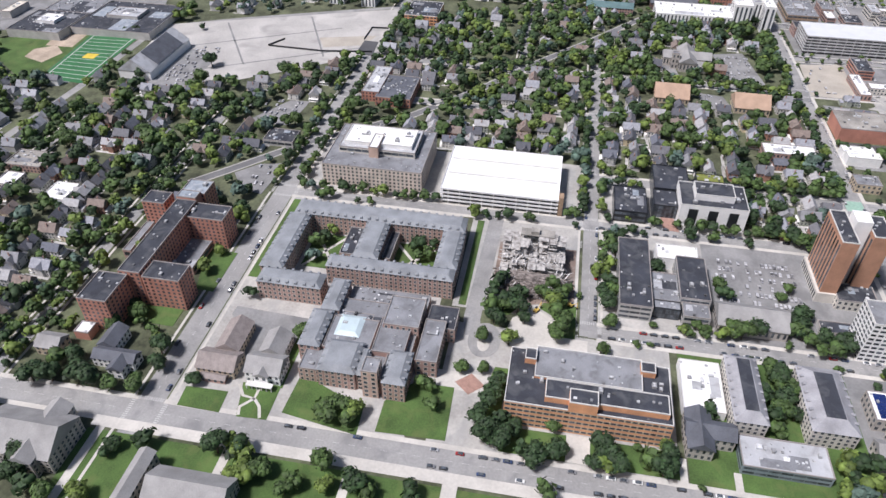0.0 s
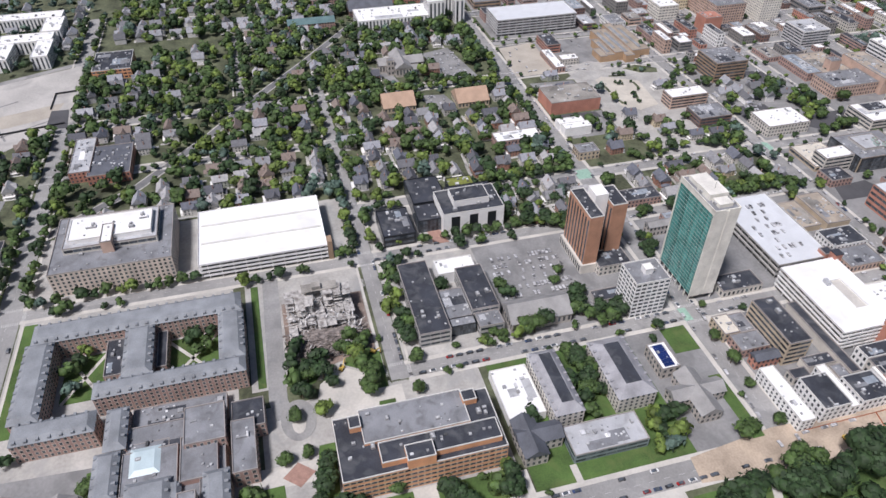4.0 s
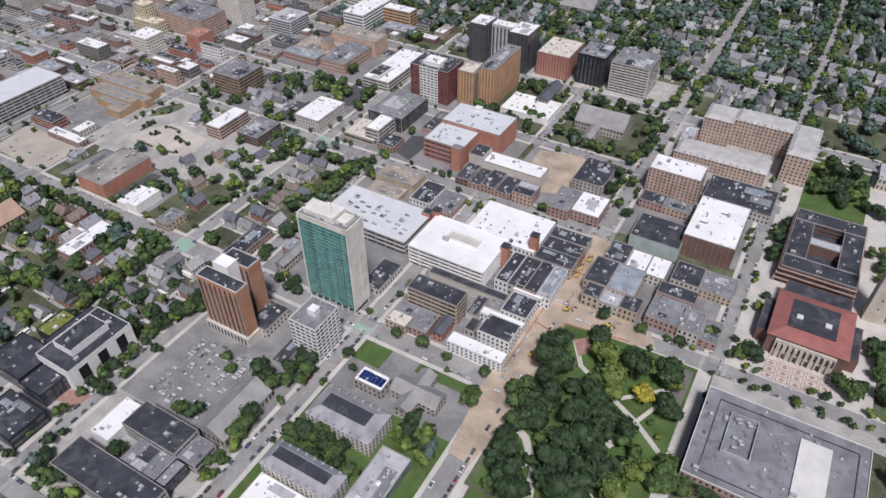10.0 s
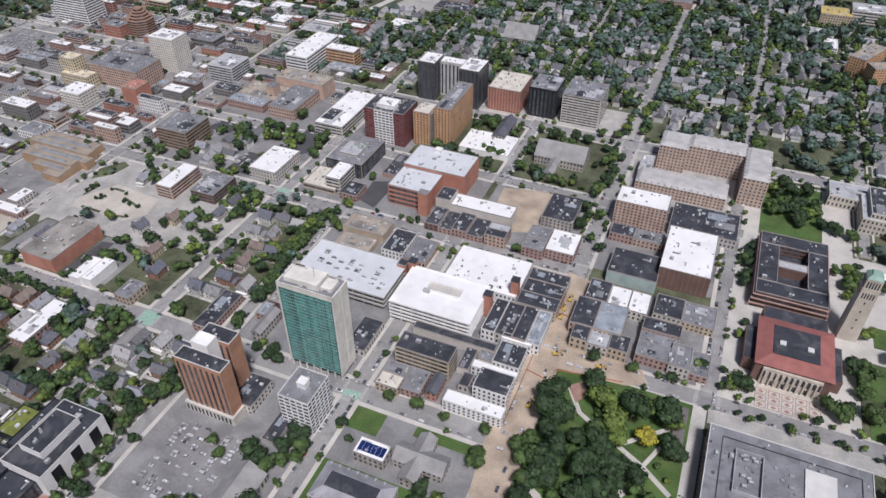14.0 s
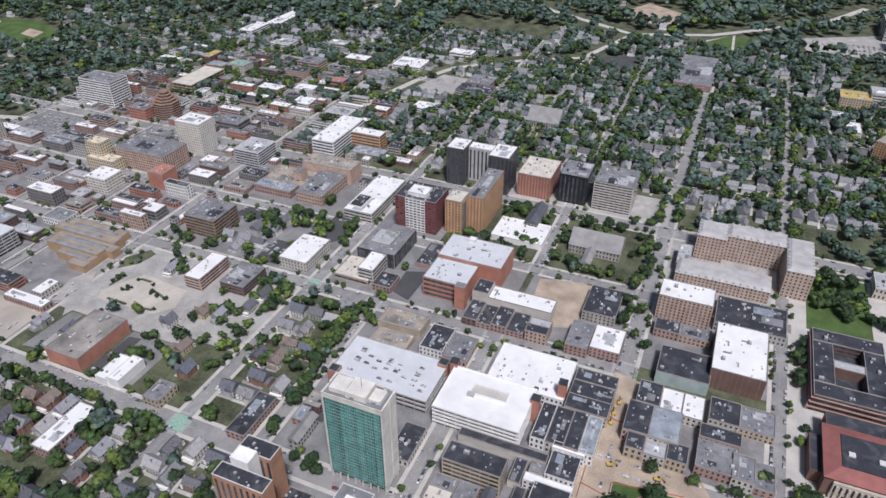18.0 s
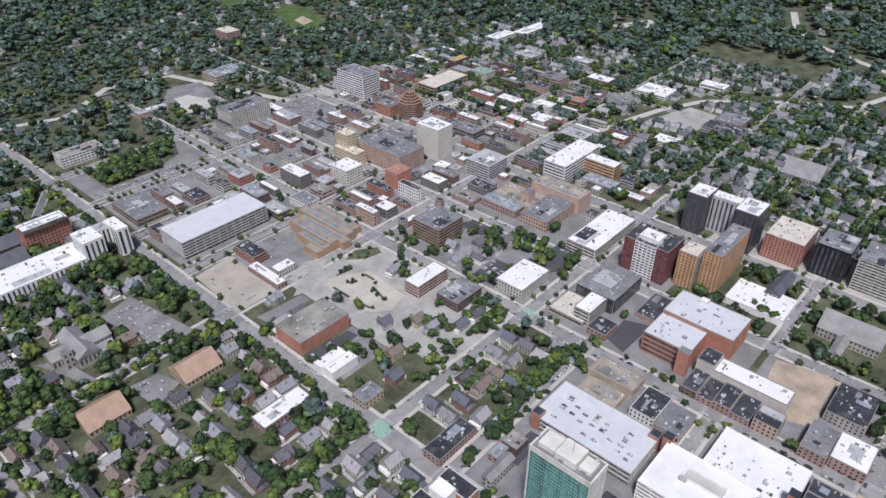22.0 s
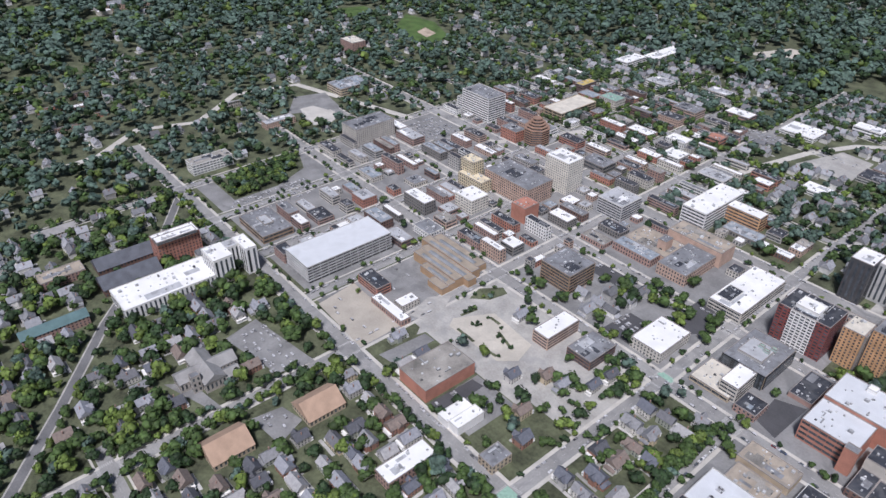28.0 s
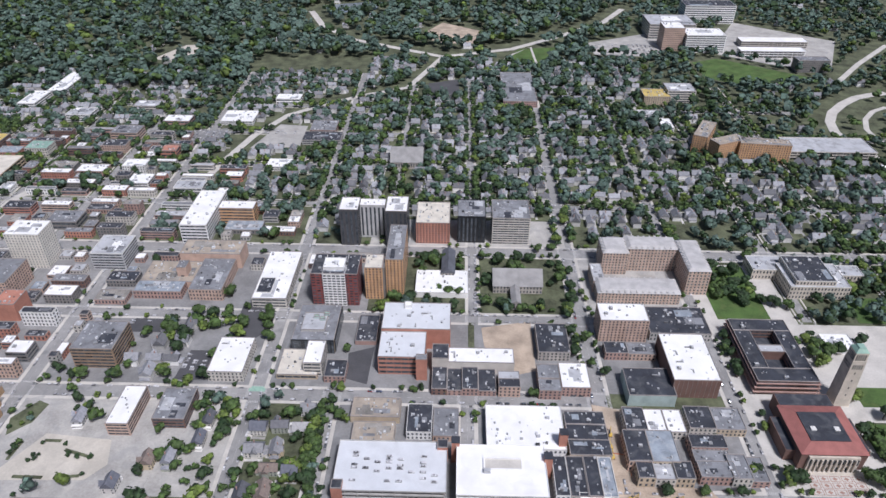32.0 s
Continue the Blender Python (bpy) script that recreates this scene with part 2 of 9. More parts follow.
def prism_roof(s, x0, y0, x1, y1, z, rise, axis, over=0.6):
    """A gable roof with eaves; axis is the way the ridge runs."""
    x0, y0, x1, y1 = x0 - over, y0 - over, x1 + over, y1 + over
    n = len(s.v)
    if axis == "x":
        ym = (y0 + y1) / 2
        s.v += [(x0, y0, z), (x1, y0, z), (x1, y1, z), (x0, y1, z), (x0, ym, z + rise), (x1, ym, z + rise)]
        q = [(0, 1, 5, 4), (2, 3, 4, 5), (3, 0, 4), (1, 2, 5), (3, 2, 1, 0)]
    else:
        xm = (x0 + x1) / 2
        s.v += [(x0, y0, z), (x1, y0, z), (x1, y1, z), (x0, y1, z), (xm, y0, z + rise), (xm, y1, z + rise)]
        q = [(3, 0, 4, 5), (1, 2, 5, 4), (0, 1, 4), (2, 3, 5), (3, 2, 1, 0)]
    s.f += [tuple(n + i for i in t) for t in q]


def hip_roof(s, x0, y0, x1, y1, z, inset, rise, over=0.5):
    a, b = (x0 - over, y0 - over, x1 + over, y1 + over), (x0 + inset, y0 + inset, x1 - inset, y1 - inset)
    n = len(s.v)
    for r, zz in ((a, z), (b, z + rise)):
        s.v += [(r[0], r[1], zz), (r[2], r[1], zz), (r[2], r[3], zz), (r[0], r[3], zz)]
    s.f += [tuple(n + i for i in t) for t in ((0, 1, 5, 4), (1, 2, 6, 5), (2, 3, 7, 6), (3, 0, 4, 7), (4, 5, 6, 7), (3, 2, 1, 0))]


rng = random.Random(7)
GX, GY, CELL = -2200, -1000, 2.0
OCC = np.zeros((1500, 1750), np.uint8)          # 0 open, 1 road or lot, 3 paved, 4 built


def occupy(x0, y0, x1, y1, code):
    i0, i1, j0, j1 = (int(max(0, (v - o) / CELL)) for v, o in ((x0, GX), (x1, GX), (y0, GY), (y1, GY)))
    OCC[i0:i1 + 1, j0:j1 + 1] = np.maximum(OCC[i0:i1 + 1, j0:j1 + 1], code)


def occupied(x0, y0, x1, y1):
    i0, i1, j0, j1 = (int(max(0, (v - o) / CELL)) for v, o in ((x0, GX), (x1, GX), (y0, GY), (y1, GY)))
    part = OCC[i0:i1 + 1, j0:j1 + 1]
    return int(part.max()) if part.size else 9



UNIT = Soup()
UNIT.box(-1.5, -1.1, 0, 1.5, 1.1, 1.5)
UNIT.box(-0.9, -0.7, 1.5, 0.1, 0.3, 1.75)
UNIT.box(0.3, -0.6, 1.5, 1.2, 0.6, 1.65)
UNIT_ME = UNIT.mesh("rooftop_unit", M_UNIT)
DUCT = Soup()
DUCT.box(-3, -0.5, 0.3, 3, 0.5, 1.1)
DUCT.box(2.2, -0.5, 0, 3.2, 2.5, 1.2)
DUCT_ME = DUCT.mesh("duct", M_UNIT)
HATCH = Soup()
HATCH.box(-0.7, -0.7, 0, 0.7, 0.7, 0.7)
HATCH_ME = HATCH.mesh("roof_hatch", M_UNIT)


def windows(parent, cx, cy, x0, y0, x1, y1, z0, h, floors, style, glass=None, light=False, sides=(0, 1, 2, 3)):
    """One mesh for each storey; far and low buildings have one in all."""
    glass = glass or (WALL["black"] if style == "slabs" else M_GLASS)
    rings, frames = {}, {}
    fh = (h - z0) / max(1, floors)
    for side in sides:
        a0, a1 = (x0, x1) if side % 2 == 0 else (y0, y1)
        length = a1 - a0
        if length < 4:
            continue
        rows = [(z0, h)] if style in ("slits", "slabs") else [(z0 + k * fh, z0 + (k + 1) * fh) for k in range(floors)]
        for za, zb in rows:
            s = rings.setdefault(0 if light else za, Soup())
            if style == "ribbon":
                spans, u, w = [(a0 + 1.0, a1 - 1.0)], 0.36, 0.82
                n = max(1, int(length / 6))
                spans = [(a0 + 0.8 + i * (length - 1.6) / n, a0 + 0.8 + (i + 1) * (length - 1.6) / n - 0.35) for i in range(n)]
            elif style == "curtain":
                n, u, w = max(2, int(length / 1.75)), 0.12, 0.97
                spans = [(a0 + 0.3 + i * (length - 0.6) / n, a0 + 0.3 + (i + 1) * (length - 0.6) / n - 0.14) for i in range(n)]
            elif style == "slits":
                n, u, w = max(2, int(length / 4.2)), 0.06, 0.94
                p = length / n
                spans = [(a0 + (i + 0.3) * p, a0 + (i + 0.72) * p) for i in range(n)]
            elif style == "slabs":
                u, w = 0.02, 0.84
                spans = [(a0 + f * length, a0 + (f + 0.14) * length) for f in (0.13, 0.43, 0.73)]
            elif style == "wide":
                n, u, w = max(1, int(length / 4.2)), 0.34, 0.80
                p = length / n
                spans = [(a0 + (i + 0.14) * p, a0 + (i + 0.86) * p) for i in range(n)]
            elif style == "framed":
                n, u, w = max(1, int(length / 3.6)), 0.38, 0.76
                p = length / n
                spans = [(a0 + (i + 0.12) * p, a0 + (i + 0.88) * p) for i in range(n)]
                fb = frames.setdefault(za, Soup())
                zf0, zf1 = za + 0.28 * (zb - za), za + 0.82 * (zb - za)
                e = (a0 + 0.3, a1 - 0.3)
                fb.box(*((e[0] - cx, y0 - 0.04 - cy, zf0, e[1] - cx, y0 - cy, zf1) if side == 0 else (e[0] - cx, y1 - cy, zf0, e[1] - cx, y1 + 0.04 - cy, zf1) if side == 2 else
                         (x1 - cx, e[0] - cy, zf0, x1 + 0.04 - cx, e[1] - cy, zf1) if side == 1 else (x0 - 0.04 - cx, e[0] - cy, zf0, x0 - cx, e[1] - cy, zf1)), True)
            else:
                n, u, w = max(1, int(length / 3.3)), 0.28, 0.80
                p = length / n
                spans = [(a0 + (i + 0.28) * p, a0 + (i + 0.72) * p) for i in range(n)]
            zl, zh = za + u * (zb - za), za + w * (zb - za)
            if style == "trim":
                fb = frames.setdefault(0 if light else za, Soup())
                for b0, b1 in spans:
                    e = (b0 - 0.28, b1 + 0.28)
                    fb.box(*((e[0] - cx, y0 - 0.04 - cy, zl - 0.3, e[1] - cx, y0 - cy, zh + 0.35) if side == 0 else (e[0] - cx, y1 - cy, zl - 0.3, e[1] - cx, y1 + 0.04 - cy, zh + 0.35) if side == 2 else
                             (x1 - cx, e[0] - cy, zl - 0.3, x1 + 0.04 - cx, e[1] - cy, zh + 0.35) if side == 1 else (x0 - 0.04 - cx, e[0] - cy, zl - 0.3, x0 - cx, e[1] - cy, zh + 0.35)), True)
            for b0, b1 in spans:
                d = 0.07
                if side == 0:
                    s.box(b0 - cx, y0 - d - cy, zl, b1 - cx, y0 + 0.02 - cy, zh, True)
                elif side == 2:
                    s.box(b0 - cx, y1 - 0.02 - cy, zl, b1 - cx, y1 + d - cy, zh, True)
                elif side == 1:
                    s.box(x1 - 0.02 - cx, b0 - cy, zl, x1 + d - cx, b1 - cy, zh, True)
                else:
                    s.box(x0 - d - cx, b0 - cy, zl, x0 + 0.02 - cx, b1 - cy, zh, True)
    for s in frames.values():
        child("window_surround", s.mesh("window_surround", WALL["limestone"] if style == "trim" else WALL["beige"]), parent, kind="stuff")
    for s in rings.values():
        child("glazing_band", s.mesh("glazing_band", glass), parent, kind="stuff")


PATCH = {"dark": ("grey", "dark", "bluegrey"), "grey": ("palegrey", "dark", "grey"), "palegrey": ("grey", "white"), "white": ("palegrey", "white"), "bluegrey": ("grey", "palegrey"), "tar": ("grey", "dark"), "tanroof": ("tar", "grey")}


def block(parent, x0, y0, x1, y1, h, wall, roof, win="punch", floors=0, base=0.0, gable="", units=True, coping=False, light=None, sides=(0, 1, 2, 3)):
    """One volume of a building: walls with a parapet, the roof inside it, windows storey by storey, plant on top."""
    cx, cy = parent.location.x, parent.location.y
    light = (x0 < -560 or y0 > 560 or h < 10.5) if light is None else light
    if not base:
        occupy(x0 - 1, y0 - 1, x1 + 1, y1 + 1, 4)
    X0, Y0, X1, Y1 = x0 - cx, y0 - cy, x1 - cx, y1 - cy
    wm, rm = WALL[wall], ROOF[roof]
    floors = floors or max(1, round((h - base) / 3.8))
    w, rise = Soup(), 0.0
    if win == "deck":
        # added solid dark box, no real part: paints the shade between the open decks
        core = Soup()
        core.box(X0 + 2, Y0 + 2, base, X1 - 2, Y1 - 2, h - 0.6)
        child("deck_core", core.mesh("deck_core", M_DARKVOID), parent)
        fh = (h - base) / floors
        for k in range(floors):
            s = Soup()
            z = base + (k + 1) * fh
            if k < floors - 1:
                s.box(X0 + 0.3, Y0 + 0.3, z - 0.35, X1 - 0.3, Y1 - 0.3, z, True)
            for q in ((X0, Y0, X1, Y0 + 0.3), (X0, Y1 - 0.3, X1, Y1), (X0, Y0 + 0.3, X0 + 0.3, Y1 - 0.3), (X1 - 0.3, Y0 + 0.3, X1, Y1 - 0.3)):
                s.box(q[0], q[1], z - 0.5, q[2], q[3], z + 0.95, True)
            child("deck_band", s.mesh("deck_band", wm), parent)
        s = Soup()
        for ax in np.arange(X0 + 0.4, X1, 9.0):
            for yy in (Y0 + 0.35, Y1 - 0.85):
                s.box(ax, yy, base, ax + 0.5, yy + 0.5, h - 0.5)
        for ay in np.arange(Y0 + 6, Y1 - 3, 9.0):
            for xx in (X0 + 0.35, X1 - 0.85):
                s.box(xx, ay, base, xx + 0.5, ay + 0.5, h - 0.5)
        child("colonnade", s.mesh("colonnade", wm), parent, kind="stuff")
        r = Soup()
        r.box(X0 + 0.31, Y0 + 0.31, h - 0.4, X1 - 0.31, Y1 - 0.31, h)
        child("roof", r.mesh("roof", rm), parent)
        return
    if gable or roof in ("slateflat", "mansard", "palehip"):
        w.box(X0, Y0, base, X1, Y1, h)
        r = Soup()
        short = min(X1 - X0, Y1 - Y0)
        if gable:
            prism_roof(r, X0, Y0, X1, Y1, h, short * 0.36, gable)
        else:
            hip_roof(r, X0, Y0, X1, Y1, h + 0.01, short * 0.27 if roof == "mansard" else min(3.2, short * 0.3), 4.2 if roof == "mansard" else 2.6)
        wall_ob = child("wall", w.mesh("wall", wm), parent)
        roof_ob = child("roof", r.mesh("roof", rm), parent)
        if roof == "mansard":
            top = Soup()
            top.box(X0 + short * 0.27 + 0.5, Y0 + short * 0.27 + 0.5, h + 4.21, X1 - short * 0.27 - 0.5, Y1 - short * 0.27 - 0.5, h + 4.4)
            child("flat_roof", top.mesh("flat_roof", ROOF["dark"]), parent)
        if roof in ("mansard", "slateflat", "palehip"):
            for k in range(int(max(X1 - X0, Y1 - Y0) / 6)):
                for sgn in (0, 1):
                    d = Soup()
                    p = 3 + 6 * k
                    if X1 - X0 > Y1 - Y0:
                        ya = Y0 + 0.3 if sgn == 0 else Y1 - 2.3
                        d.box(X0 + p - 0.8, ya, h, X0 + p + 0.8, ya + 2.0, h + 2.1)
                    else:
                        xa = X0 + 0.3 if sgn == 0 else X1 - 2.3
                        d.box(xa, Y0 + p - 0.8, h, xa + 2.0, Y0 + p + 0.8, h + 2.1)
                    if p < max(X1 - X0, Y1 - Y0) - 1.5:
                        child("dormer", d.mesh("dormer", rm), roof_ob)
    else:
        t, p = 0.45, 0.8
        w.box(X0, Y0, base, X1, Y1, h)
        wall_ob = child("wall", w.mesh("wall", wm), parent)
        par = Soup()
        for q in ((X0, Y0, X1, Y0 + t), (X0, Y1 - t, X1, Y1), (X0, Y0 + t, X0 + t, Y1 - t), (X1 - t, Y0 + t, X1, Y1 - t)):
            par.box(q[0], q[1], h, q[2], q[3], h + p)
        child("parapet", par.mesh("parapet", M_COPING if coping or wall in ("white", "orange", "cream", "palepanel", "limestone") else WALL["black"] if wall == "black" else M_EDGE), parent)
        r = Soup()
        r.box(X0 + t + 0.01, Y0 + t + 0.01, h + 0.005, X1 - t - 0.01, Y1 - t - 0.01, h + 0.12)
        area = (X1 - X0) * (Y1 - Y0)
        roof_ob = child("roof", r.mesh("roof", rm), parent)
        if units and light and area > 110 and roof in PATCH and min(X1 - X0, Y1 - Y0) > 8:
            patch, slots, index = Soup(), [], []
            for k in range(min(2 if roof == "white" else 4, 1 + int(area / 350))):
                pw, pl = rng.uniform(0.12, 0.42) * (X1 - X0), rng.uniform(0.12, 0.42) * (Y1 - Y0)
                px, py = rng.uniform(X0 + 1, X1 - 1 - pw), rng.uniform(Y0 + 1, Y1 - 1 - pl)
                patch.box(px, py, h + 0.11, px + pw, py + pl, h + 0.13 + 0.006 * k)
                slots.append(ROOF[rng.choice(PATCH[roof])])
                index += [k] * 5
            patch_me = patch.mesh("roof_patching", slots)
            patch_me.polygons.foreach_set("material_index", np.array(index, np.int32))
            child("roof_patching", patch_me, roof_ob, "newer patches of roofing", "stuff")
        if units and area > 70 and min(X1 - X0, Y1 - Y0) > 7.5:
            plant = Soup()
            for k in range(min(12, int(area / (170 if light else 260)))):
                ux, uy = rng.uniform(X0 + 3.5, X1 - 3.5), rng.uniform(Y0 + 3.5, Y1 - 3.5)
                kind = rng.random()
                if light:
                    a, b = rng.uniform(0.6, 1.6), rng.uniform(0.6, 1.6)
                    plant.box(ux - a, uy - b, h + 0.12, ux + a, uy + b, h + rng.uniform(0.8, 1.9))
                    continue
                me = UNIT_ME if kind < 0.5 else HATCH_ME if kind < 0.85 else DUCT_ME
                o = child(me.name.split(".")[0], me, roof_ob, at=(ux, uy, h + 0.12))
                o.rotation_euler = (0, 0, rng.choice((0, math.pi / 2)))
                f = rng.uniform(0.7, 1.3)
                o.scale = (f, f, f)
            for k in range(min(40, 2 + int(area / (60 if light and roof != "white" else 170)))):
                ux, uy, a = rng.uniform(X0 + 1.2, X1 - 1.2), rng.uniform(Y0 + 1.2, Y1 - 1.2), rng.uniform(0.25, 0.8)
                plant.box(ux - a, uy - a * rng.uniform(0.6, 1.6), h + 0.12, ux + a, uy + a, h + rng.uniform(0.4, 1.1))
            child("rooftop_plant", plant.mesh("rooftop_plant", M_UNIT), roof_ob, kind="stuff")
    if win != "none":
        windows(wall_ob, cx, cy, x0, y0, x1, y1, base, h, floors, "punch" if win == "p" else win, M_TEAL if wall == "teal" else M_PALEGLASS if wall == "cream" else None, light, sides)


# ---- ground, streets and plots ----
def slab(name, x0, y0, x1, y1, z0, z1, material, label, category="ground", code=1):
    s = Soup()
    s.box(x0, y0, z0, x1, y1, z1)
    occupy(x0, y0, x1, y1, code)
    return tagged(new(name, s.mesh(name, material)), label, category, kind="structure")


def plot(name, corners, z, material, label, category="ground", code=5):
    """A flat piece of ground with any number of corners, a little over what lies below."""
    s = Soup()
    n = len(corners)
    if sum(corners[i][0] * corners[(i + 1) % n][1] - corners[(i + 1) % n][0] * corners[i][1] for i in range(n)) < 0:
        corners = corners[::-1]
    s.poly([(x, y, z) for x, y in corners])
    for i in range(n):
        (xa, ya), (xb, yb) = corners[i], corners[(i + 1) % n]
        s.poly([(xa, ya, z - 0.15), (xb, yb, z - 0.15), (xb, yb, z), (xa, ya, z)])
    if code:
        xs, ys = [c[0] for c in corners], [c[1] for c in corners]
        for gx in np.arange(min(xs), max(xs), CELL):
            for gy in np.arange(min(ys), max(ys), CELL):
                if all((corners[(i + 1) % n][0] - corners[i][0]) * (gy - corners[i][1]) - (corners[(i + 1) % n][1] - corners[i][1]) * (gx - corners[i][0]) >= 0 for i in range(n)):
                    occupy(gx, gy, gx, gy, code)
    return tagged(new(name, s.mesh(name, material)), label, category, kind="structure")


g = Soup()
g.poly([(-4500, -4500, 0), (4500, -4500, 0), (4500, 4500, 0), (-4500, 4500, 0)])
tagged(new("ground", g.mesh("ground", M_YARD)), "wide green and brown ground between the houses", "ground", kind="structure")
# streets: asphalt strips, with a raised concrete pavement along each side that stops at the crossings
EW = [(-290, -480, -125, 10), (-187, -900, 200, 16), (60, -640, -226, 11), (267, -1150, -113, 15), (352, -120, 420, 13), (449, -1150, -113, 14), (555, -1150, 0, 12),
      (672, -1250, 420, 17), (775, -1250, 420, 9), (880, -1250, 420, 9), (985, -1250, 420, 9), (1090, -1250, 300, 9), (-420, -440, 0, 9), (-20, -800, -640, 8)]
NS = [(-120, -600, 1250, 14), (-6, 352, 1200, 11), (-231, 60, 449, 11), (-346, -187, 449, 10), (-411, 60, 1250, 11), (-612, -187, 1250, 12), (-700, 275, 1100, 11), (-797, 180, 1150, 12),
      (-895, 180, 1100, 10), (-990, 100, 1100, 10), (100, 560, 1200, 9), (200, 560, 1200, 9), (-225, 560, 1200, 9), (-320, 672, 1200, 9), (-520, -180, 60, 8)]


def spans(a, b, cuts):
    out = [(a, b)]
    for c0, c1 in cuts:
        out = [q for s0, s1 in out for q in ((s0, min(s1, c0)), (max(s0, c1), s1)) if q[1] - q[0] > 1]
    return out


paint = Soup()
for y, xa, xb, wd in EW:
    slab("road", xa, y - wd / 2, xb, y + wd / 2, -0.2, 0.03, M_ASPHALT, "grey worn asphalt street", "road")
    cuts = [(x - w / 2, x + w / 2) for x, ya, yb, w in NS if ya - 8 < y < yb + 8]
    for sgn in (-1, 1):
        e0 = y + sgn * wd / 2
        wide = 3.2 if 200 < y < 700 else 1.7
        off = 0.0 if 200 < y < 700 else 2.2
        pav = Soup()
        for s0, s1 in spans(xa, xb, cuts):
            ya, yb = sorted((e0 + sgn * off, e0 + sgn * (off + wide)))
            pav.box(s0, ya, -0.2, s1, yb, 0.16)
        tagged(new("pavement", pav.mesh("pavement", M_CONC)), "pale concrete pavement beside a street", "pavement", kind="structure")
    for s0, s1 in spans(xa, xb, [(c0 - 4, c1 + 4) for c0, c1 in cuts]):
        for px in np.arange(s0, s1 - 4, 9.0):
            paint.box(px, y - 0.1, 0.02, px + 4, y + 0.1, 0.045)
    for c0, c1 in cuts:
        for k in range(int(wd / 1.4)):
            for px in (c0 - 3.2, c1 + 0.6):
                paint.box(px, y - wd / 2 + 0.4 + 1.4 * k, 0.02, px + 2.6, y - wd / 2 + 1.0 + 1.4 * k, 0.045)
for x, ya, yb, wd in NS:
    slab("road", x - wd / 2, ya, x + wd / 2, yb, -0.2, 0.034, M_ASPHALT, "grey worn asphalt street", "road")
    cuts = [(y - w / 2, y + w / 2) for y, xa, xb, w in EW if xa - 8 < x < xb + 8]
    for sgn in (-1, 1):
        e0 = x + sgn * wd / 2
        wide = 3.2 if -700 < x < 20 else 1.7
        off = 0.0 if -700 < x < 20 else 2.2
        pav = Soup()
        for s0, s1 in spans(ya, yb, cuts):
            xa, xb = sorted((e0 + sgn * off, e0 + sgn * (off + wide)))
            pav.box(xa, s0, -0.2, xb, s1, 0.164)
        tagged(new("pavement", pav.mesh("pavement", M_CONC)), "pale concrete pavement beside a street", "pavement", kind="structure")
    for s0, s1 in spans(ya, yb, [(c0 - 4, c1 + 4) for c0, c1 in cuts]):
        for py in np.arange(s0, s1 - 4, 9.0):
            paint.box(x - 0.1, py, 0.02, x + 0.1, py + 4, 0.048)
    for c0, c1 in cuts:
        for k in range(int(wd / 1.4)):
            for py in (c0 - 3.2, c1 + 0.6):
                paint.box(x - wd / 2 + 0.4 + 1.4 * k, py, 0.02, x - wd / 2 + 1.0 + 1.4 * k, py + 2.6, 0.048)
tagged(new("road_marking", paint.mesh("road_marking", M_PAINT)), "worn white lane dashes and crosswalk bars on the streets", "road marking", kind="stuff")


def strip(name, pts, wd, z, material, label, category="road", clear=0.0):
    """A road or path of even width along a line of points."""
    s = Soup()
    left, right = [], []
    for i, p in enumerate(pts):
        a, c = pts[max(0, i - 1)], pts[min(len(pts) - 1, i + 1)]
        d = Vector((c[0] - a[0], c[1] - a[1])).normalized()
        left.append((p[0] - d.y * wd / 2, p[1] + d.x * wd / 2))
        right.append((p[0] + d.y * wd / 2, p[1] - d.x * wd / 2))
    for i in range(len(pts) - 1):
        s.poly([(*right[i], z), (*right[i + 1], z), (*left[i + 1], z), (*left[i], z)])
        n = max(1, int(math.dist(pts[i], pts[i + 1]) / 3))
        for k in range(n + 1):
            x, y = (pts[i][j] + (pts[i + 1][j] - pts[i][j]) * k / n for j in (0, 1))
            occupy(x - wd / 2 - clear, y - wd / 2 - clear, x + wd / 2 + clear, y + wd / 2 + clear, 1)
    return tagged(new(name, s.mesh(name, material)), label, category, kind="structure")


DIAGONAL = [(-340, -268), (-367, -243), (-418, -198), (-490, -112), (-560, -54), (-629, -6), (-700, 50), (-785, 112), (-900, 212), (-985, 268)]
strip("pavement", DIAGONAL, 10.5, 0.04, M_CAMPUS, "grey concrete pavement along the avenue", "pavement", 0.5)
strip("road", DIAGONAL, 7.6, 0.06, mat("patched_asphalt", (0.15, 0.15, 0.152), 0.9, 0.3, 0.05, 0.7, 0.1), "grey diagonal avenue through the houses")
strip("road", [(-370.9, -465.9), (-476.0, -458.3), (-645.2, -456.7), (-688.1, -368.5), (-764.5, -189.6)], 9, 0.05, M_ASPHALT, "grey street past the sports ground")
strip("road", [(-1138.0, 142.2), (-1147.8, 220.7), (-1201.0, 290.3), (-1171.7, 370.3), (-1240.9, 464.0), (-1217.4, 563.1), (-842.8, 663.7), (-786.2, 796.2)], 12, 0.05, M_CONC, "pale curving avenue west of the centre")
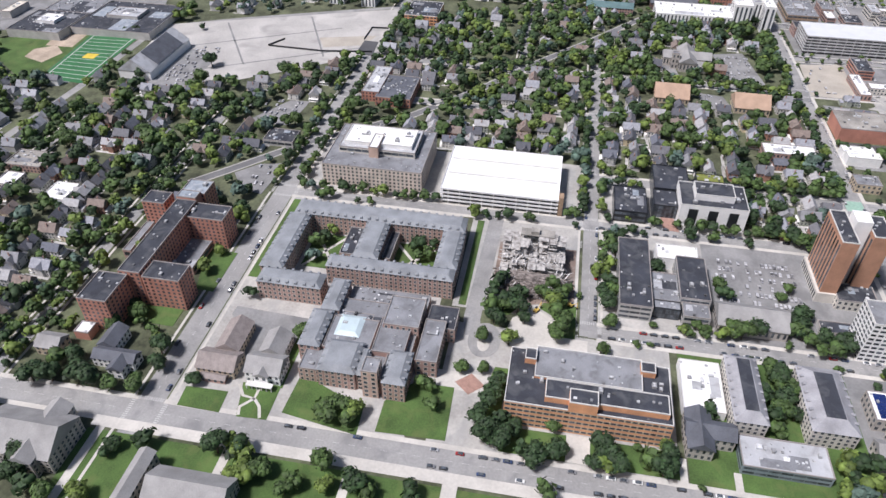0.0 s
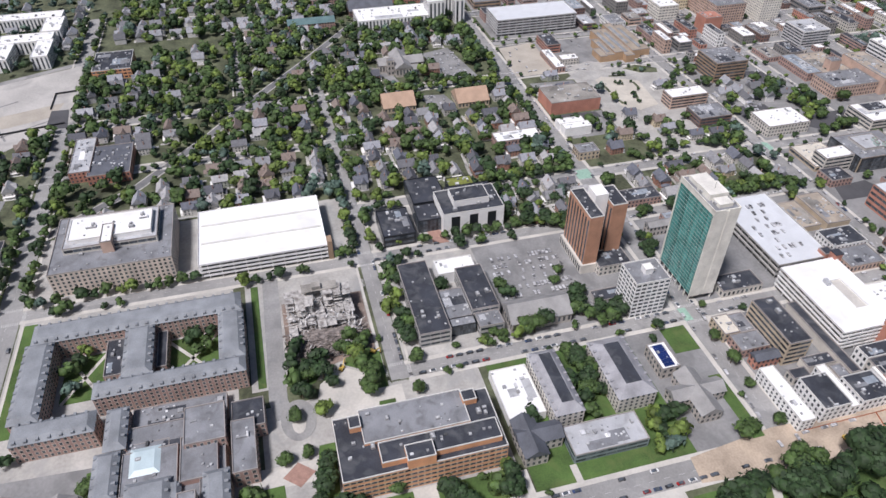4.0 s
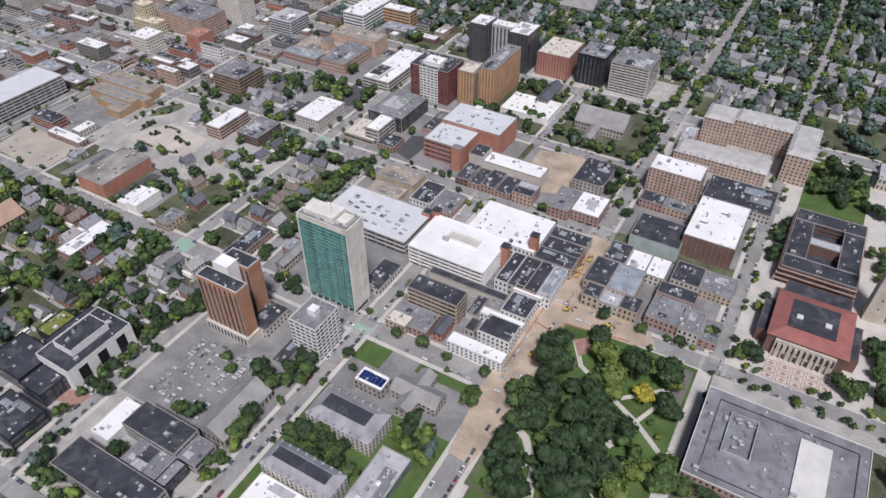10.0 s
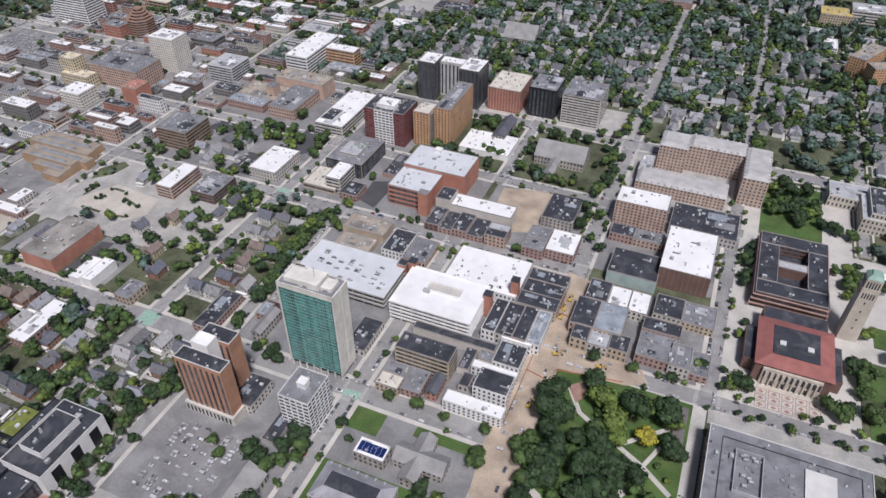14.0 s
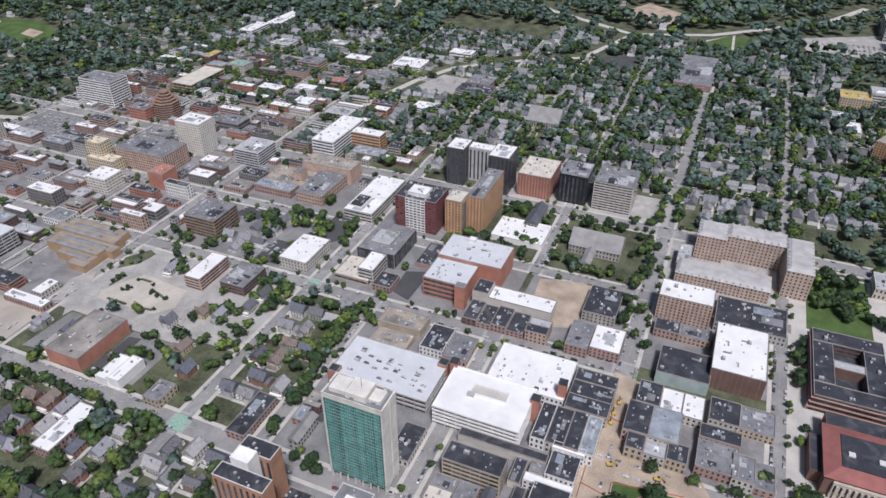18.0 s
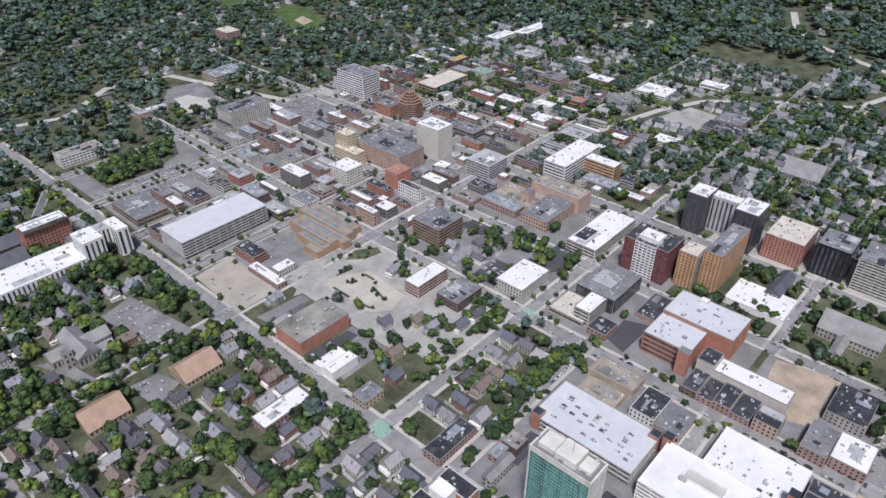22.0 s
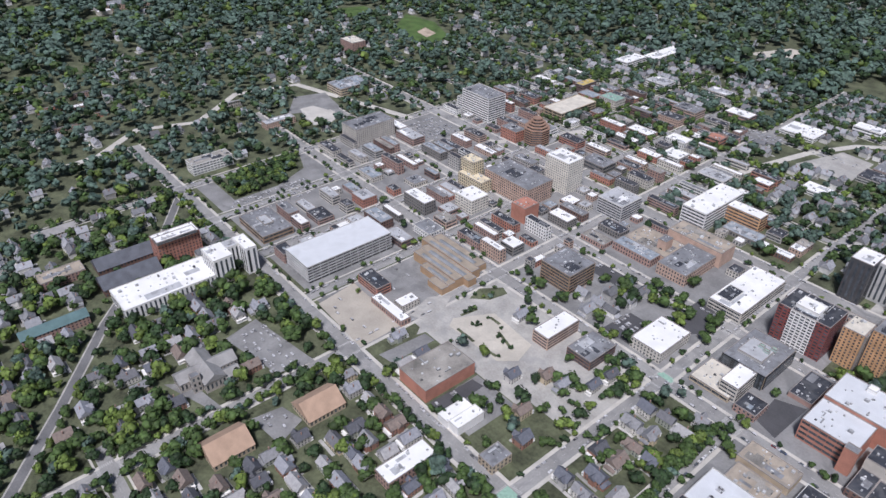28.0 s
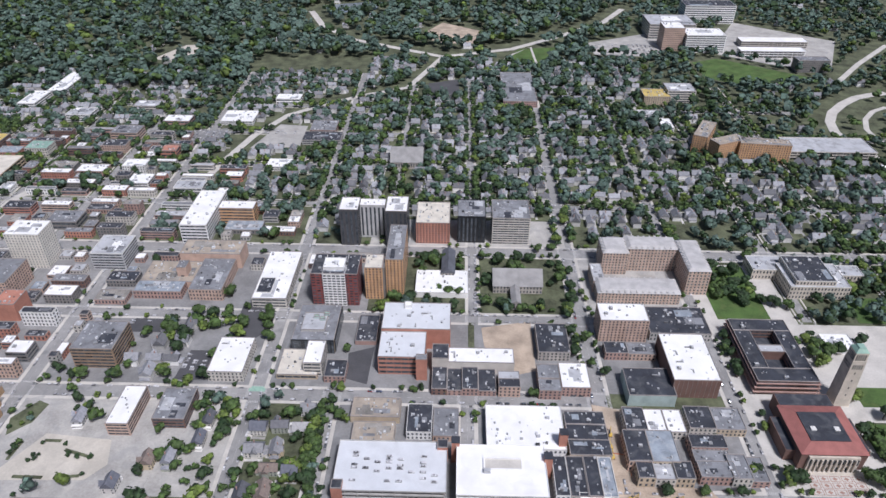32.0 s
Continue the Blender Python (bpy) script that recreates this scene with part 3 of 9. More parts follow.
# town-centre plots: paved between the buildings
for x0, y0, x1, y1, m, lab in (
        (-985, 285, -901, 440, M_LOT, "worn parking plot"), (-889, 285, -804, 440, M_LOT, "worn parking plot"), (-790, 282, -706, 440, M_LOT, "worn parking plot"),
        (-693, 282, -620, 440, M_LOT, "worn parking plot"), (-985, 458, -901, 547, M_LOT, "worn paved plot"), (-889, 458, -804, 547, M_LOT, "worn paved plot"),
        (-790, 458, -706, 547, M_LOT, "worn paved plot"), (-693, 458, -619, 547, M_LOT, "worn paved plot"), (-985, 563, -901, 662, M_LOT, "worn paved plot"),
        (-889, 563, -804, 662, M_LOT, "worn paved plot"), (-790, 563, -706, 662, M_LOT, "worn paved plot"), (-693, 563, -619, 662, M_LOT, "worn paved plot"),
        (-985, 683, -901, 768, M_LOT, "worn paved plot"), (-889, 683, -804, 768, M_LOT, "worn paved plot"), (-790, 683, -706, 768, M_LOT, "worn paved plot"),
        (-605, 563, -418, 662, M_LOT, "worn paved plot"), (-404, 563, -330, 662, M_LOT, "paved plot"),
        (-404, 458, -230, 548, M_LOT, "paved plot between town blocks"), (-224, 458, -128, 548, M_LOT, "paved plot between town blocks"), (-112, 458, -13, 548, M_LOT, "paved yard between town blocks"),
        (-112, 361, -13, 441, M_LOT, "paved yard between town blocks"), (-225, 276, -128, 441, M_LOT, "paved yard between shops"), (-340, 276, -237, 441, M_LOT, "paved plot round the tower"),
        (2, 361, 90, 655, M_CONC, "pale paved forecourt"), (-112, 563, -14, 662, M_CAMPUS, "pale paved forecourt"), (-340, 683, -120, 740, M_CAMPUS, "pale paved forecourt"),
        (-224, 115, -128, 212, M_GRASS, "green lawns between stone houses"), (-340, -30, -238, 52, M_CAMPUS, "pale paved forecourt"), (-340, -178, -128, -38, M_CAMPUS, "grey paved campus ground"),
        (-340, 66, -238, 140, M_CAMPUS, "pale paved ground round a research block"), (-340, 205, -238, 258, M_LOT, "paved plot by the hotel"),
        (-340, 140, -238, 205, M_LOT, "grey parking ground"), (-224, 212, -128, 258, M_LOT, "paved yard round the stone church"),
        (-224, -26, -128, 110, M_CAMPUS, "pale paved campus ground"), (-430, -178, -352, 52, M_CAMPUS, "pale paved ground by the garage"), (-404, 66, -352, 175, M_CAMPUS, "pale paved forecourt")):
    slab("pavement", x0, y0, x1, y1, -0.2, 0.12, m, lab, "pavement", code=3 if m is not M_GRASS else 0)
slab("pavement", -604, 334, -470, 441, -0.2, 0.12, M_CAMPUS, "worn pale paved ground among a few houses", "pavement", code=0)
slab("pavement", -604, 458, -418, 548, -0.2, 0.11, M_LOT, "worn paved ground among houses", "pavement", code=0)
slab("pavement", -469.9, 345, -418, 441, -0.2, 0.11, M_CAMPUS, "worn pale paved ground by a street", "pavement", code=0)
slab("pavement", -515, 283, -470, 333, -0.2, 0.11, M_LOT, "worn grey paved yard", "pavement", code=0)
# lawns and lots near the campus
plot("lawn", [(-133.5, -110.1), (-166.9, -108.2), (-156.5, -92.8), (-144.8, -65.2), (-126.5, -64.4)], 0.3, M_GRASS, "mown lawn before the union", "lawn", 0)
plot("lawn", [(-130.9, -54.8), (-152.3, -54.8), (-169.4, -40.4), (-169.6, -16.5), (-132.1, -15.4)], 0.3, M_GRASS, "mown lawn before the union", "lawn", 0)
plot("lawn", [(-127.4, -170.9), (-141.3, -172.0), (-142.0, -146.1), (-126.9, -145.1)], 0.3, M_GRASS, "mown front lawn", "lawn", 0)
plot("lawn", [(-126.2, -134.5), (-150.3, -140.2), (-151.8, -117.0), (-127.0, -116.7)], 0.3, M_GRASS, "front lawn with curving paths", "lawn", 0)
plot("lawn", [(-221.4, -204.5), (-263.3, -216.3), (-262.3, -192.1), (-220.3, -192.0)], 0.3, M_GRASS, "lawn beside the residence hall", "lawn", 0)
plot("lawn", [(-185.2, -231.8), (-200.0, -230.8), (-200.9, -203.2), (-184.8, -203.2)], 0.3, M_GRASS, "lawn beside the residence hall", "lawn", 0)
plot("lawn", [(-296, -143), (-258, -143), (-258, -118), (-296, -118)], 0.3, M_GRASS, "green courtyard of the residence hall", "lawn", 0)
plot("lawn", [(-296, -82), (-258, -82), (-258, -48), (-296, -48)], 0.3, M_GRASS, "green courtyard of the residence hall", "lawn", 0)
slab("pavement", -182, -38, -168, 12, 0, 0.25, M_CONC, "pale paved walk by the union", "pavement", code=3)
slab("pavement", -222, 14, -194, 60, 0, 0.25, M_CONC, "pale paved square under trees", "pavement", code=0)
plot("lawn", [(-148, 14), (-131, 14), (-131, 110), (-148, 110)], 0.3, M_GRASS, "green strip before the orange hall", "lawn", 0)
plot("lawn", [(-190, 5), (-152, -2), (-152, 12), (-190, 14)], 0.32, M_GRASS, "green strip beside the orange hall", "lawn", 0)
plot("plaza", [(-182, -8), (-174, -17), (-166, -8), (-174, 1)], 0.42, M_PAVER, "red paved diamond in a pale plaza", "plaza")
plot("parking_lot", [(-203.1, -170.5), (-210.5, -169.8), (-207.5, -110.7), (-183.2, -113.9), (-167.6, -145.1)], 0.32, M_LOT, "small grey parking lot behind houses", "parking lot")
plot("parking_lot", [(-273.7, 147.4), (-327.2, 151.3), (-329.3, 212.0), (-274.1, 213.1)], 0.3, M_LOT, "grey parking lot with marked bays", "parking lot")
plot("parking_lot", [(-341.3, -224.0), (-336.0, -204.0), (-384.0, -200.0), (-379.0, -221.8), (-362.0, -238.0)], 0.3, M_LOT, "grey parking lot with marked bays", "parking lot")
plot("parking_lot", [(-445.8, -265.0), (-495.9, -236.7), (-496.7, -217.2), (-447.4, -221.6)], 0.3, M_LOT, "grey parking lot with marked bays", "parking lot")
plot("lawn", [(-106, 195), (-14, 195), (-14, 344), (-106, 344)], 0.2, M_GRASS, "shady park lawn under tall trees", "lawn", 0)
for n_path, (line, w) in enumerate(((((-95.4, 328.4), (-83.3, 308.3), (-65.8, 298.4), (-48.9, 289.3), (-36.6, 282.6), (-18.1, 268.4)), 3.4), (((-36.8, 283.1), (-28.8, 301.8)), 2.8), (((-51.2, 295.4), (-39.0, 306.4), (-25.9, 318.1)), 3.0),
                (((-104.9, 243.9), (-91.7, 238.2), (-78.5, 221.2), (-74.8, 207.2), (-72.6, 197.7)), 5.0), (((-70.8, 281.1), (-71.8, 261.1), (-73.7, 230.9), (-77.8, 217.8)), 2.8), (((-46.5, 257.2), (-41.4, 269.0)), 4.5),
                ((-72, 240), (-98, 200)), ((-72, 240), (-20, 205)))):
    strip("path", list(line) if isinstance(w, float) else [line, w], w if isinstance(w, float) else 3.0, 0.26 + 0.008 * n_path, M_CONC, "pale concrete park path", "path")
plot("plaza", [(-96.3, 327.8), (-87.4, 335.4), (-81.7, 324.8), (-87.7, 315.0)], 0.27, M_PAVER, "red paved corner of the park", "plaza", 0)
slab("pavement", -24, 300, -16, 340, -0.2, 0.24, mat("dark_pavers", (0.16, 0.145, 0.14), 0.9, 0.2, 0.3), "dark paved strip by the campus walk", "pavement", code=3)
slab("pavement", -14, 195, -5, 345, -0.2, 0.2, M_CONC, "broad pale campus walk", "pavement")
# the drive with its round island, the plaza and the walks between union, residence hall and orange hall
strip("road", [(-340, -12), (-300, -13), (-260, -14), (-228, -15), (-214, -12)], 11, 0.30, M_ASPHALT, "grey service street by the residence hall")
ring = [(-211 + 15 * math.cos(a), -4.5 + 10.5 * math.sin(a)) for a in np.arange(0, 2 * math.pi, 0.3)]
plot("drive", [(float(p[0]), float(p[1])) for p in ring], 0.31, M_ASPHALT, "grey turning loop of a drive", "road", 1)
ring = [(-208 + 7 * math.cos(a), -4.6 + 4.0 * math.sin(a)) for a in np.arange(0, 2 * math.pi, 0.4)]
plot("traffic_island", [(float(p[0]), float(p[1])) for p in ring], 0.45, M_CONC, "pale kerbed island with a tree", "traffic island", 0)
plot("plaza", [(-222, 8), (-234, 11), (-245, 26), (-236, 40), (-214, 36), (-207, 12)], 0.34, M_CONC, "pale paved square under trees", "plaza", 3)
plot("lawn", [(-252, -5), (-236, -4), (-236, 8), (-250, 18), (-256, 6)], 0.33, M_GRASS, "lawn under big trees", "lawn", 0)
plot("lawn", [(-252, 30), (-246, 28), (-236, 44), (-222, 44), (-222, 52), (-252, 52)], 0.33, M_GRASS, "lawn under big trees", "lawn", 0)
plot("lawn", [(-212, 44), (-196, 42), (-196, 54), (-212, 54)], 0.35, M_GRASS, "small lawn by the orange hall", "lawn", 0)
plot("lawn", [(-205, -121), (-150, -121), (-150, -116), (-205, -116)], 0.35, M_GRASS, "narrow lawn beside the union", "lawn", 0)
plot("lawn", [(-335, -175), (-240, -175), (-240, -166), (-335, -166)], 0.35, M_GRASS, "narrow lawn beside the residence hall", "lawn", 0)
plot("lawn", [(-335, -26), (-240, -26), (-240, -21), (-335, -21)], 0.35, M_GRASS, "narrow lawn beside the residence hall", "lawn", 0)
for cx, cy, w, h in ((-277, -130, 19, 12), (-277, -65, 19, 16)):
    for k in (-1, 1):
        strip("path", [(cx - w, cy - k * h), (cx + w, cy + k * h)], 2.2, 0.34, M_CONC, "pale crossing courtyard path", "path")
strip("path", [(-148.6, -141.8), (-140.9, -136.5), (-139.9, -129.1), (-147.3, -129.0)], 1.8, 0.36, M_CONC, "pale curving garden path", "path")
strip("path", [(-139.9, -129.1), (-132.9, -135.1), (-127.3, -133.7)], 1.8, 0.36, M_CONC, "pale curving garden path", "path")
strip("path", [(-139.9, -129.1), (-135.0, -124.1), (-127.4, -121.0)], 1.8, 0.36, M_CONC, "pale curving garden path", "path")
plot("courtyard", [(-373.3, 112.2), (-371.2, 121.9), (-349.2, 126.2), (-350.0, 114.3)], 0.36, M_PAVER, "brick-red paved court with pale lines", "plaza", 0)
plot("lawn", [(-222, 238), (-200, 238), (-200, 256), (-222, 256)], 0.3, M_GRASS, "small hedged lawn at the corner", "lawn", 0)
plot("lawn", [(-178, 248), (-130, 248), (-130, 256), (-178, 256)], 0.3, M_GRASS, "grass strip beside the church", "lawn", 0)
slab("lawn", -104, -212, -20, 192, -0.2, 0.1, M_GRASS, "shady campus lawn under trees", "lawn", code=0)
slab("pavement", -113, -212, -106, 192, -0.2, 0.17, M_CONC, "broad pale campus pavement beside the street", "pavement", code=3)
for ya, yb in ((-208, -203), (-132, -127), (-64, -59), (-12, -4), (52, 58), (112, 118)):
    slab("path", -106, ya, -22, yb, -0.2, 0.15, M_CONC, "pale concrete campus walk", "path", code=3)
slab("pavement", -149, 50, -131, 63, 0, 0.34, M_CONC, "pale entrance court", "pavement", code=3)
slab("pavement", -145, 110, -128, 114, 0, 0.34, M_CONC, "pale walk between lawns", "pavement", code=3)
slab("pavement", -141, 138, -128, 142, 0, 0.34, M_CONC, "pale walk between lawns", "pavement", code=3)
# road works
plot("road_works", [(-134, 262), (-107, 262), (-107, 345), (-104, 440), (-127, 445), (-131, 350)], 0.2, M_DIRT, "bare sandy earth where the street is dug up", "road works")
plot("road_works", [(-128, 206), (-112, 204), (-106, 262.2), (-134, 262.2)], 0.19, M_DIRT, "bare sandy earth where the street is dug up", "road works")
slab("pavement", -4, 333, 150, 345, -0.2, 0.18, M_CAMPUS, "pale walk beside the grey-roofed hall", "pavement", code=3)
plot("road_works", [(-108, 340), (-60, 343), (-45, 350), (-52, 362), (-108, 370)], 0.22, M_DIRT, "bare sandy earth where the street is dug up", "road works")
plot("building_site", [(-215.0, 515.8), (-217.3, 541.7), (-169.5, 552.4), (-169.8, 484.1), (-189.6, 477.8)], 0.3, M_DIRT, "sandy cleared building site", "building site")
plot("building_site", [(-312, -6), (-256, -6), (-248, 20), (-256, 50), (-312, 50)], 0.3, mat("churned_earth", (0.22, 0.165, 0.135), 0.95, 0.35, 0.1, 0.8, 0.4, stain=((0.33, 0.30, 0.27), 0.12, 0.8)), "brown churned ground of a demolition site", "building site")
# Hill plaza, mall
slab("pavement", 90, 432, 205, 556, -0.2, 0.12, M_CONC, "broad pale paved mall", "pavement", code=3)
for x0, y0, x1, y1 in ((101, 449, 131, 472), (140, 449, 170, 472), (88, 395, 118, 430), (122, 395, 150, 430), (95, 360, 150, 390), (14, 562, 66, 652), (150, 560, 200, 600)):
    slab("lawn", x0, y0, x1, y1, 0, 0.3, M_GRASS, "trimmed lawn panel of the mall", "lawn", code=0)
# west lots
plot("parking_lot", [(-693.4, 187.5), (-702.2, 222.2), (-616.9, 235.8), (-624.9, 202.6)], 0.3, M_LOT, "grey lot behind houses", "parking lot")
plot("parking_lot", [(-592.0, 162.0), (-588.1, 187.1), (-565.9, 192.7), (-555.1, 166.7)], 0.3, M_LOT, "lot between terracotta roofs", "parking lot")
plot("parking_lot", [(-672.7, 123.5), (-620.6, 141.9), (-616.6, 150.0), (-660.3, 141.8)], 0.3, M_LOT, "church parking lot", "parking lot")
# sports ground and cleared yard in the south-west
plot("turf", [(-492.3, -510.1), (-488.8, -460.1), (-614.2, -464.2), (-610.4, -522.5)], 0.3, mat("artificial_turf", (0.03, 0.14, 0.05), 0.9, 0.15, 0.05), "green marked artificial turf field", "sports field")
plot("lawn", [(-521.5, -578.3), (-480.9, -521.7), (-491.9, -512.0), (-607.9, -523.4), (-576.8, -619.6)], 0.2, M_GRASS, "green ball field", "lawn")
plot("infield", [(-535.6, -558.5), (-526.1, -531.1), (-552.9, -523.9), (-570.4, -542.5), (-555.9, -561.1)], 0.4, M_DIRT, "sandy infield", "infield")
plot("infield", [(-567.8, -555.1), (-569.0, -522.7), (-605.0, -526.4), (-597.9, -560.9)], 0.4, M_DIRT, "sandy infield", "infield")
plot("yard", [(-530.8, -435.4), (-652.5, -450.7), (-758.0, -188.1), (-628.1, -179.5), (-574.7, -242.0), (-504.1, -339.8)], 0.25, mat("yard_concrete", (0.42, 0.405, 0.38), 0.95, 0.2, 0.02, 0.5, 0.1, stain=((0.30, 0.29, 0.275), 0.03, 0.8)), "wide cleared concrete yard", "yard")
plot("parking_lot", [(-506.6, -415.9), (-515.5, -391.4), (-592.3, -388.9), (-569.0, -350.7), (-496.5, -352.6), (-488.1, -394.6)], 0.31, M_LOT, "grey parking lot by the sports hall", "parking lot")
plot("meadow", [(-1530.0, 186.5), (-1541.8, 214.1), (-1526.2, 248.8), (-1497.7, 233.9), (-1495.1, 198.5)], 0.3, M_GRASS, "green clearing among trees", "meadow")
plot("meadow", [(-2025.2, 299.3), (-2025.1, 352.5), (-1930.1, 355.4), (-1936.9, 318.0)], 0.3, M_GRASS, "green clearing among trees", "meadow")
plot("parking_lot", [(-1120.7, 513.3), (-1119.4, 535.8), (-1063.2, 553.6), (-1044.3, 518.4), (-1057.3, 492.9)], 0.34, M_CONC, "pale paved lot", "parking lot")
field = [Vector(v) for v in ((-492.3, -510.1), (-488.8, -460.1), (-614.2, -464.2), (-610.4, -522.5))]
for k in range(13):
    f = 0.06 + 0.88 * k / 12
    strip("line", [tuple(field[0].lerp(field[3], f).lerp(field[1].lerp(field[2], f), 0.08)), tuple(field[0].lerp(field[3], f).lerp(field[1].lerp(field[2], f), 0.92))], 0.9, 0.36, M_PAINT, "white yard line on the turf", "field marking")
for f in (0.08, 0.92):
    strip("line", [tuple(field[0].lerp(field[1], f).lerp(field[3].lerp(field[2], f), 0.05)), tuple(field[0].lerp(field[1], f).lerp(field[3].lerp(field[2], f), 0.95))], 1.2, 0.36, M_PAINT, "white side line on the turf", "field marking")
mid = (field[0] + field[1] + field[2] + field[3]) / 4
plot("centre_mark", [(mid.x - 6, mid.y - 7), (mid.x + 6, mid.y - 7), (mid.x + 6, mid.y + 7), (mid.x - 6, mid.y + 7)], 0.38, mat("yellow_turf_mark", (0.62, 0.45, 0.06), 0.9), "yellow mark in the middle of the turf", "field marking", 0)
for a, c in (((-583.7, -424.0), (-683.4, -240.8)), ((-533.3, -375.5), (-634.8, -199.1)), ((-672.9, -381.6), (-564.6, -316.1)), ((-711.0, -288.3), (-600.6, -237.6))):
    strip("seam", [a, c], 2.2, 0.33, M_LOT, "dark joint across the concrete yard", "yard")
plot("yard", [(-650.5, -258.5), (-669.2, -194.7), (-640.0, -200.5), (-625.3, -245.6)], 0.35, M_GRAVEL, "sandy strip in the cleared yard", "yard")
plot("yard", [(-596.8, -634.5), (-686.4, -701.4), (-730.0, -491.1), (-667.5, -468.6)], 0.15, M_LOT, "paved works yard", "yard")

plot("pit", [(-616, -205), (-653, -205), (-652, -188), (-613, -185)], 0.37, M_DKASPHALT, "dark fenced patch of a cleared yard", "yard", 0)
for a, c in (((-638, -296), (-616, -308)), ((-616, -308), (-613, -243)), ((-613, -243), (-622, -188)), ((-655, -206), (-690, -206)), ((-690, -206), (-692, -186))):
    fence = Soup()
    fence.poly([(*a, 0.2), (*c, 0.2), (*c, 2.4), (*a, 2.4)])
    fence.poly([(c[0] - 0.1, c[1] + 0.1, 0.2), (a[0] - 0.1, a[1] + 0.1, 0.2), (a[0] - 0.1, a[1] + 0.1, 2.4), (c[0] - 0.1, c[1] + 0.1, 2.4)])
    fence.poly([(*a, 2.4), (*c, 2.4), (c[0] - 0.1, c[1] + 0.1, 2.4), (a[0] - 0.1, a[1] + 0.1, 2.4)])
    tagged(new("yard_fence", fence.mesh("yard_fence", WALL["black"])), "dark screened fence across a concrete yard", "fence")

strip("road", [(-582, 780), (-578, 814), (-567, 879), (-545, 973), (-511, 1050), (-473, 1086), (-406, 1138), (-330, 1180), (-274, 1347)], 11, 0.4, M_CONC, "pale street climbing away from the centre", "road", 5.0)
plot("parking_lot", [(-632, 938), (-580, 966), (-592, 998), (-636, 984)], 0.3, M_LOT, "grey parking lot of a car dealer", "parking lot")
plot("parking_lot", [(-540, 930), (-470, 935), (-472, 1010), (-515, 1015)], 0.3, M_CAMPUS, "pale forecourt beside a street", "parking lot")
plot("field", [(-826, 1312), (-790, 1400), (-723, 1404), (-780, 1303)], 0.3, M_SAND, "bare pale building plot in a wood", "field")
# dark car parks behind the shops
for pts in (((-487, 464), (-484, 502), (-460, 502), (-460, 464)), ((-558, 526), (-552, 546), (-520, 546), (-518, 526)), ((-516, 280), (-514, 326), (-502, 328), (-500, 280)), ((-326, 308), (-326, 341), (-314, 341), (-314, 308))):
    plot("car_park", list(pts), 0.2, M_DKASPHALT, "small car park of dark fresh asphalt", "parking lot", code=3)
# wooded bank and car park beside the western street
plot("lawn", [(-983, 308), (-983, 432), (-944, 416), (-922, 366), (-922, 308)], 0.2, M_YARD, "wooded grass bank by the western street", "lawn", code=0)
# far ground in the north-east and west
plot("meadow", [(199.8, 1332.8), (253.9, 1357.3), (416.3, 1238.3), (261.4, 1207.7), (200.9, 1249.4)], 0.3, M_GRASS, "mown green meadow", "meadow")
plot("parking_lot", [(10.4, 1443.4), (177.0, 1530.2), (217.4, 1439.3), (123.9, 1363.5), (22.2, 1370.9)], 0.3, M_CAMPUS, "wide hospital parking lot", "parking lot")
plot("parking_lot", [(249.5, 1391.9), (364.4, 1610.9), (532.4, 1477.8), (442.0, 1289.2), (344.9, 1327.7)], 0.3, M_CAMPUS, "paved hospital ground", "parking lot")
plot("field", [(-276.3, 1431.5), (-328.7, 1481.5), (-280.3, 1583.1), (-189.2, 1514.7), (-206.7, 1434.4)], 0.3, M_DIRT, "bare sandy field", "field")
plot("water", [(-568.9, 1719.7), (-436.6, 1761.4), (-438.5, 1691.1), (-537.9, 1640.4)], 0.3, mat("river_water", (0.20, 0.23, 0.25), 0.15, 0.1, 0.05), "pale grey river surface", "river")
strip("road", [(-586.1, 1664.4), (-538.8, 1542.4), (-460.2, 1449.5), (-354.0, 1391.2), (-274.3, 1347.4), (-139.2, 1400.0), (-39.0, 1485.6), (74.9, 1598.4), (138.8, 1713.4)], 14, 0.4, M_CONC, "pale highway and bridge beyond the houses", "road", 8.0)
strip("road", [(488.9, 1184.6), (457.4, 1174.3), (425.8, 1159.7), (390.1, 1130.0), (358.0, 1093.5), (337.5, 1055.4), (328.5, 1018.0), (329.1, 983.0), (336.9, 954.2), (347.8, 926.8)], 15, 0.4, M_CONC, "pale curving highway ramp", "road", 8.0)
strip("road", [(456.3, 1119.8), (425.4, 1100.1), (398.0, 1067.3), (381.5, 1029.0), (379.1, 997.7), (384.3, 976.5)], 8, 0.4, M_CONC, "pale loop of a highway ramp", "road", 8.0)
strip("road", [(433.4, 1239.0), (511.7, 1334.3), (625.6, 1456.1)], 10, 0.4, M_CONC, "pale road by the river", "road", 8.0)
strip("path", [(-165.4, 1318.2), (-141.2, 1364.3), (-100.3, 1413.8), (-96.2, 1288.7), (-143.8, 1319.1)], 5, 0.4, M_CONC, "pale looping path", "path")
plot("lawn", [(-165.4, 1318.2), (-124.0, 1400.6), (-46.8, 1416.0), (-96.2, 1288.7)], 0.3, M_GRASS, "green slope by the highway", "lawn", 1)
plot("parking_lot", [(-287.7, 1133.0), (-296.0, 1201.2), (-243.9, 1223.3), (-240.4, 1143.4)], 0.3, M_DKASPHALT, "dark parking lot among trees", "parking lot")
plot("meadow", [(-1373.8, 878.6), (-1446.8, 968.6), (-1358.0, 977.0), (-1253.8, 932.5), (-1249.3, 849.1)], 0.3, M_GRASS, "green park with a ball field", "meadow")
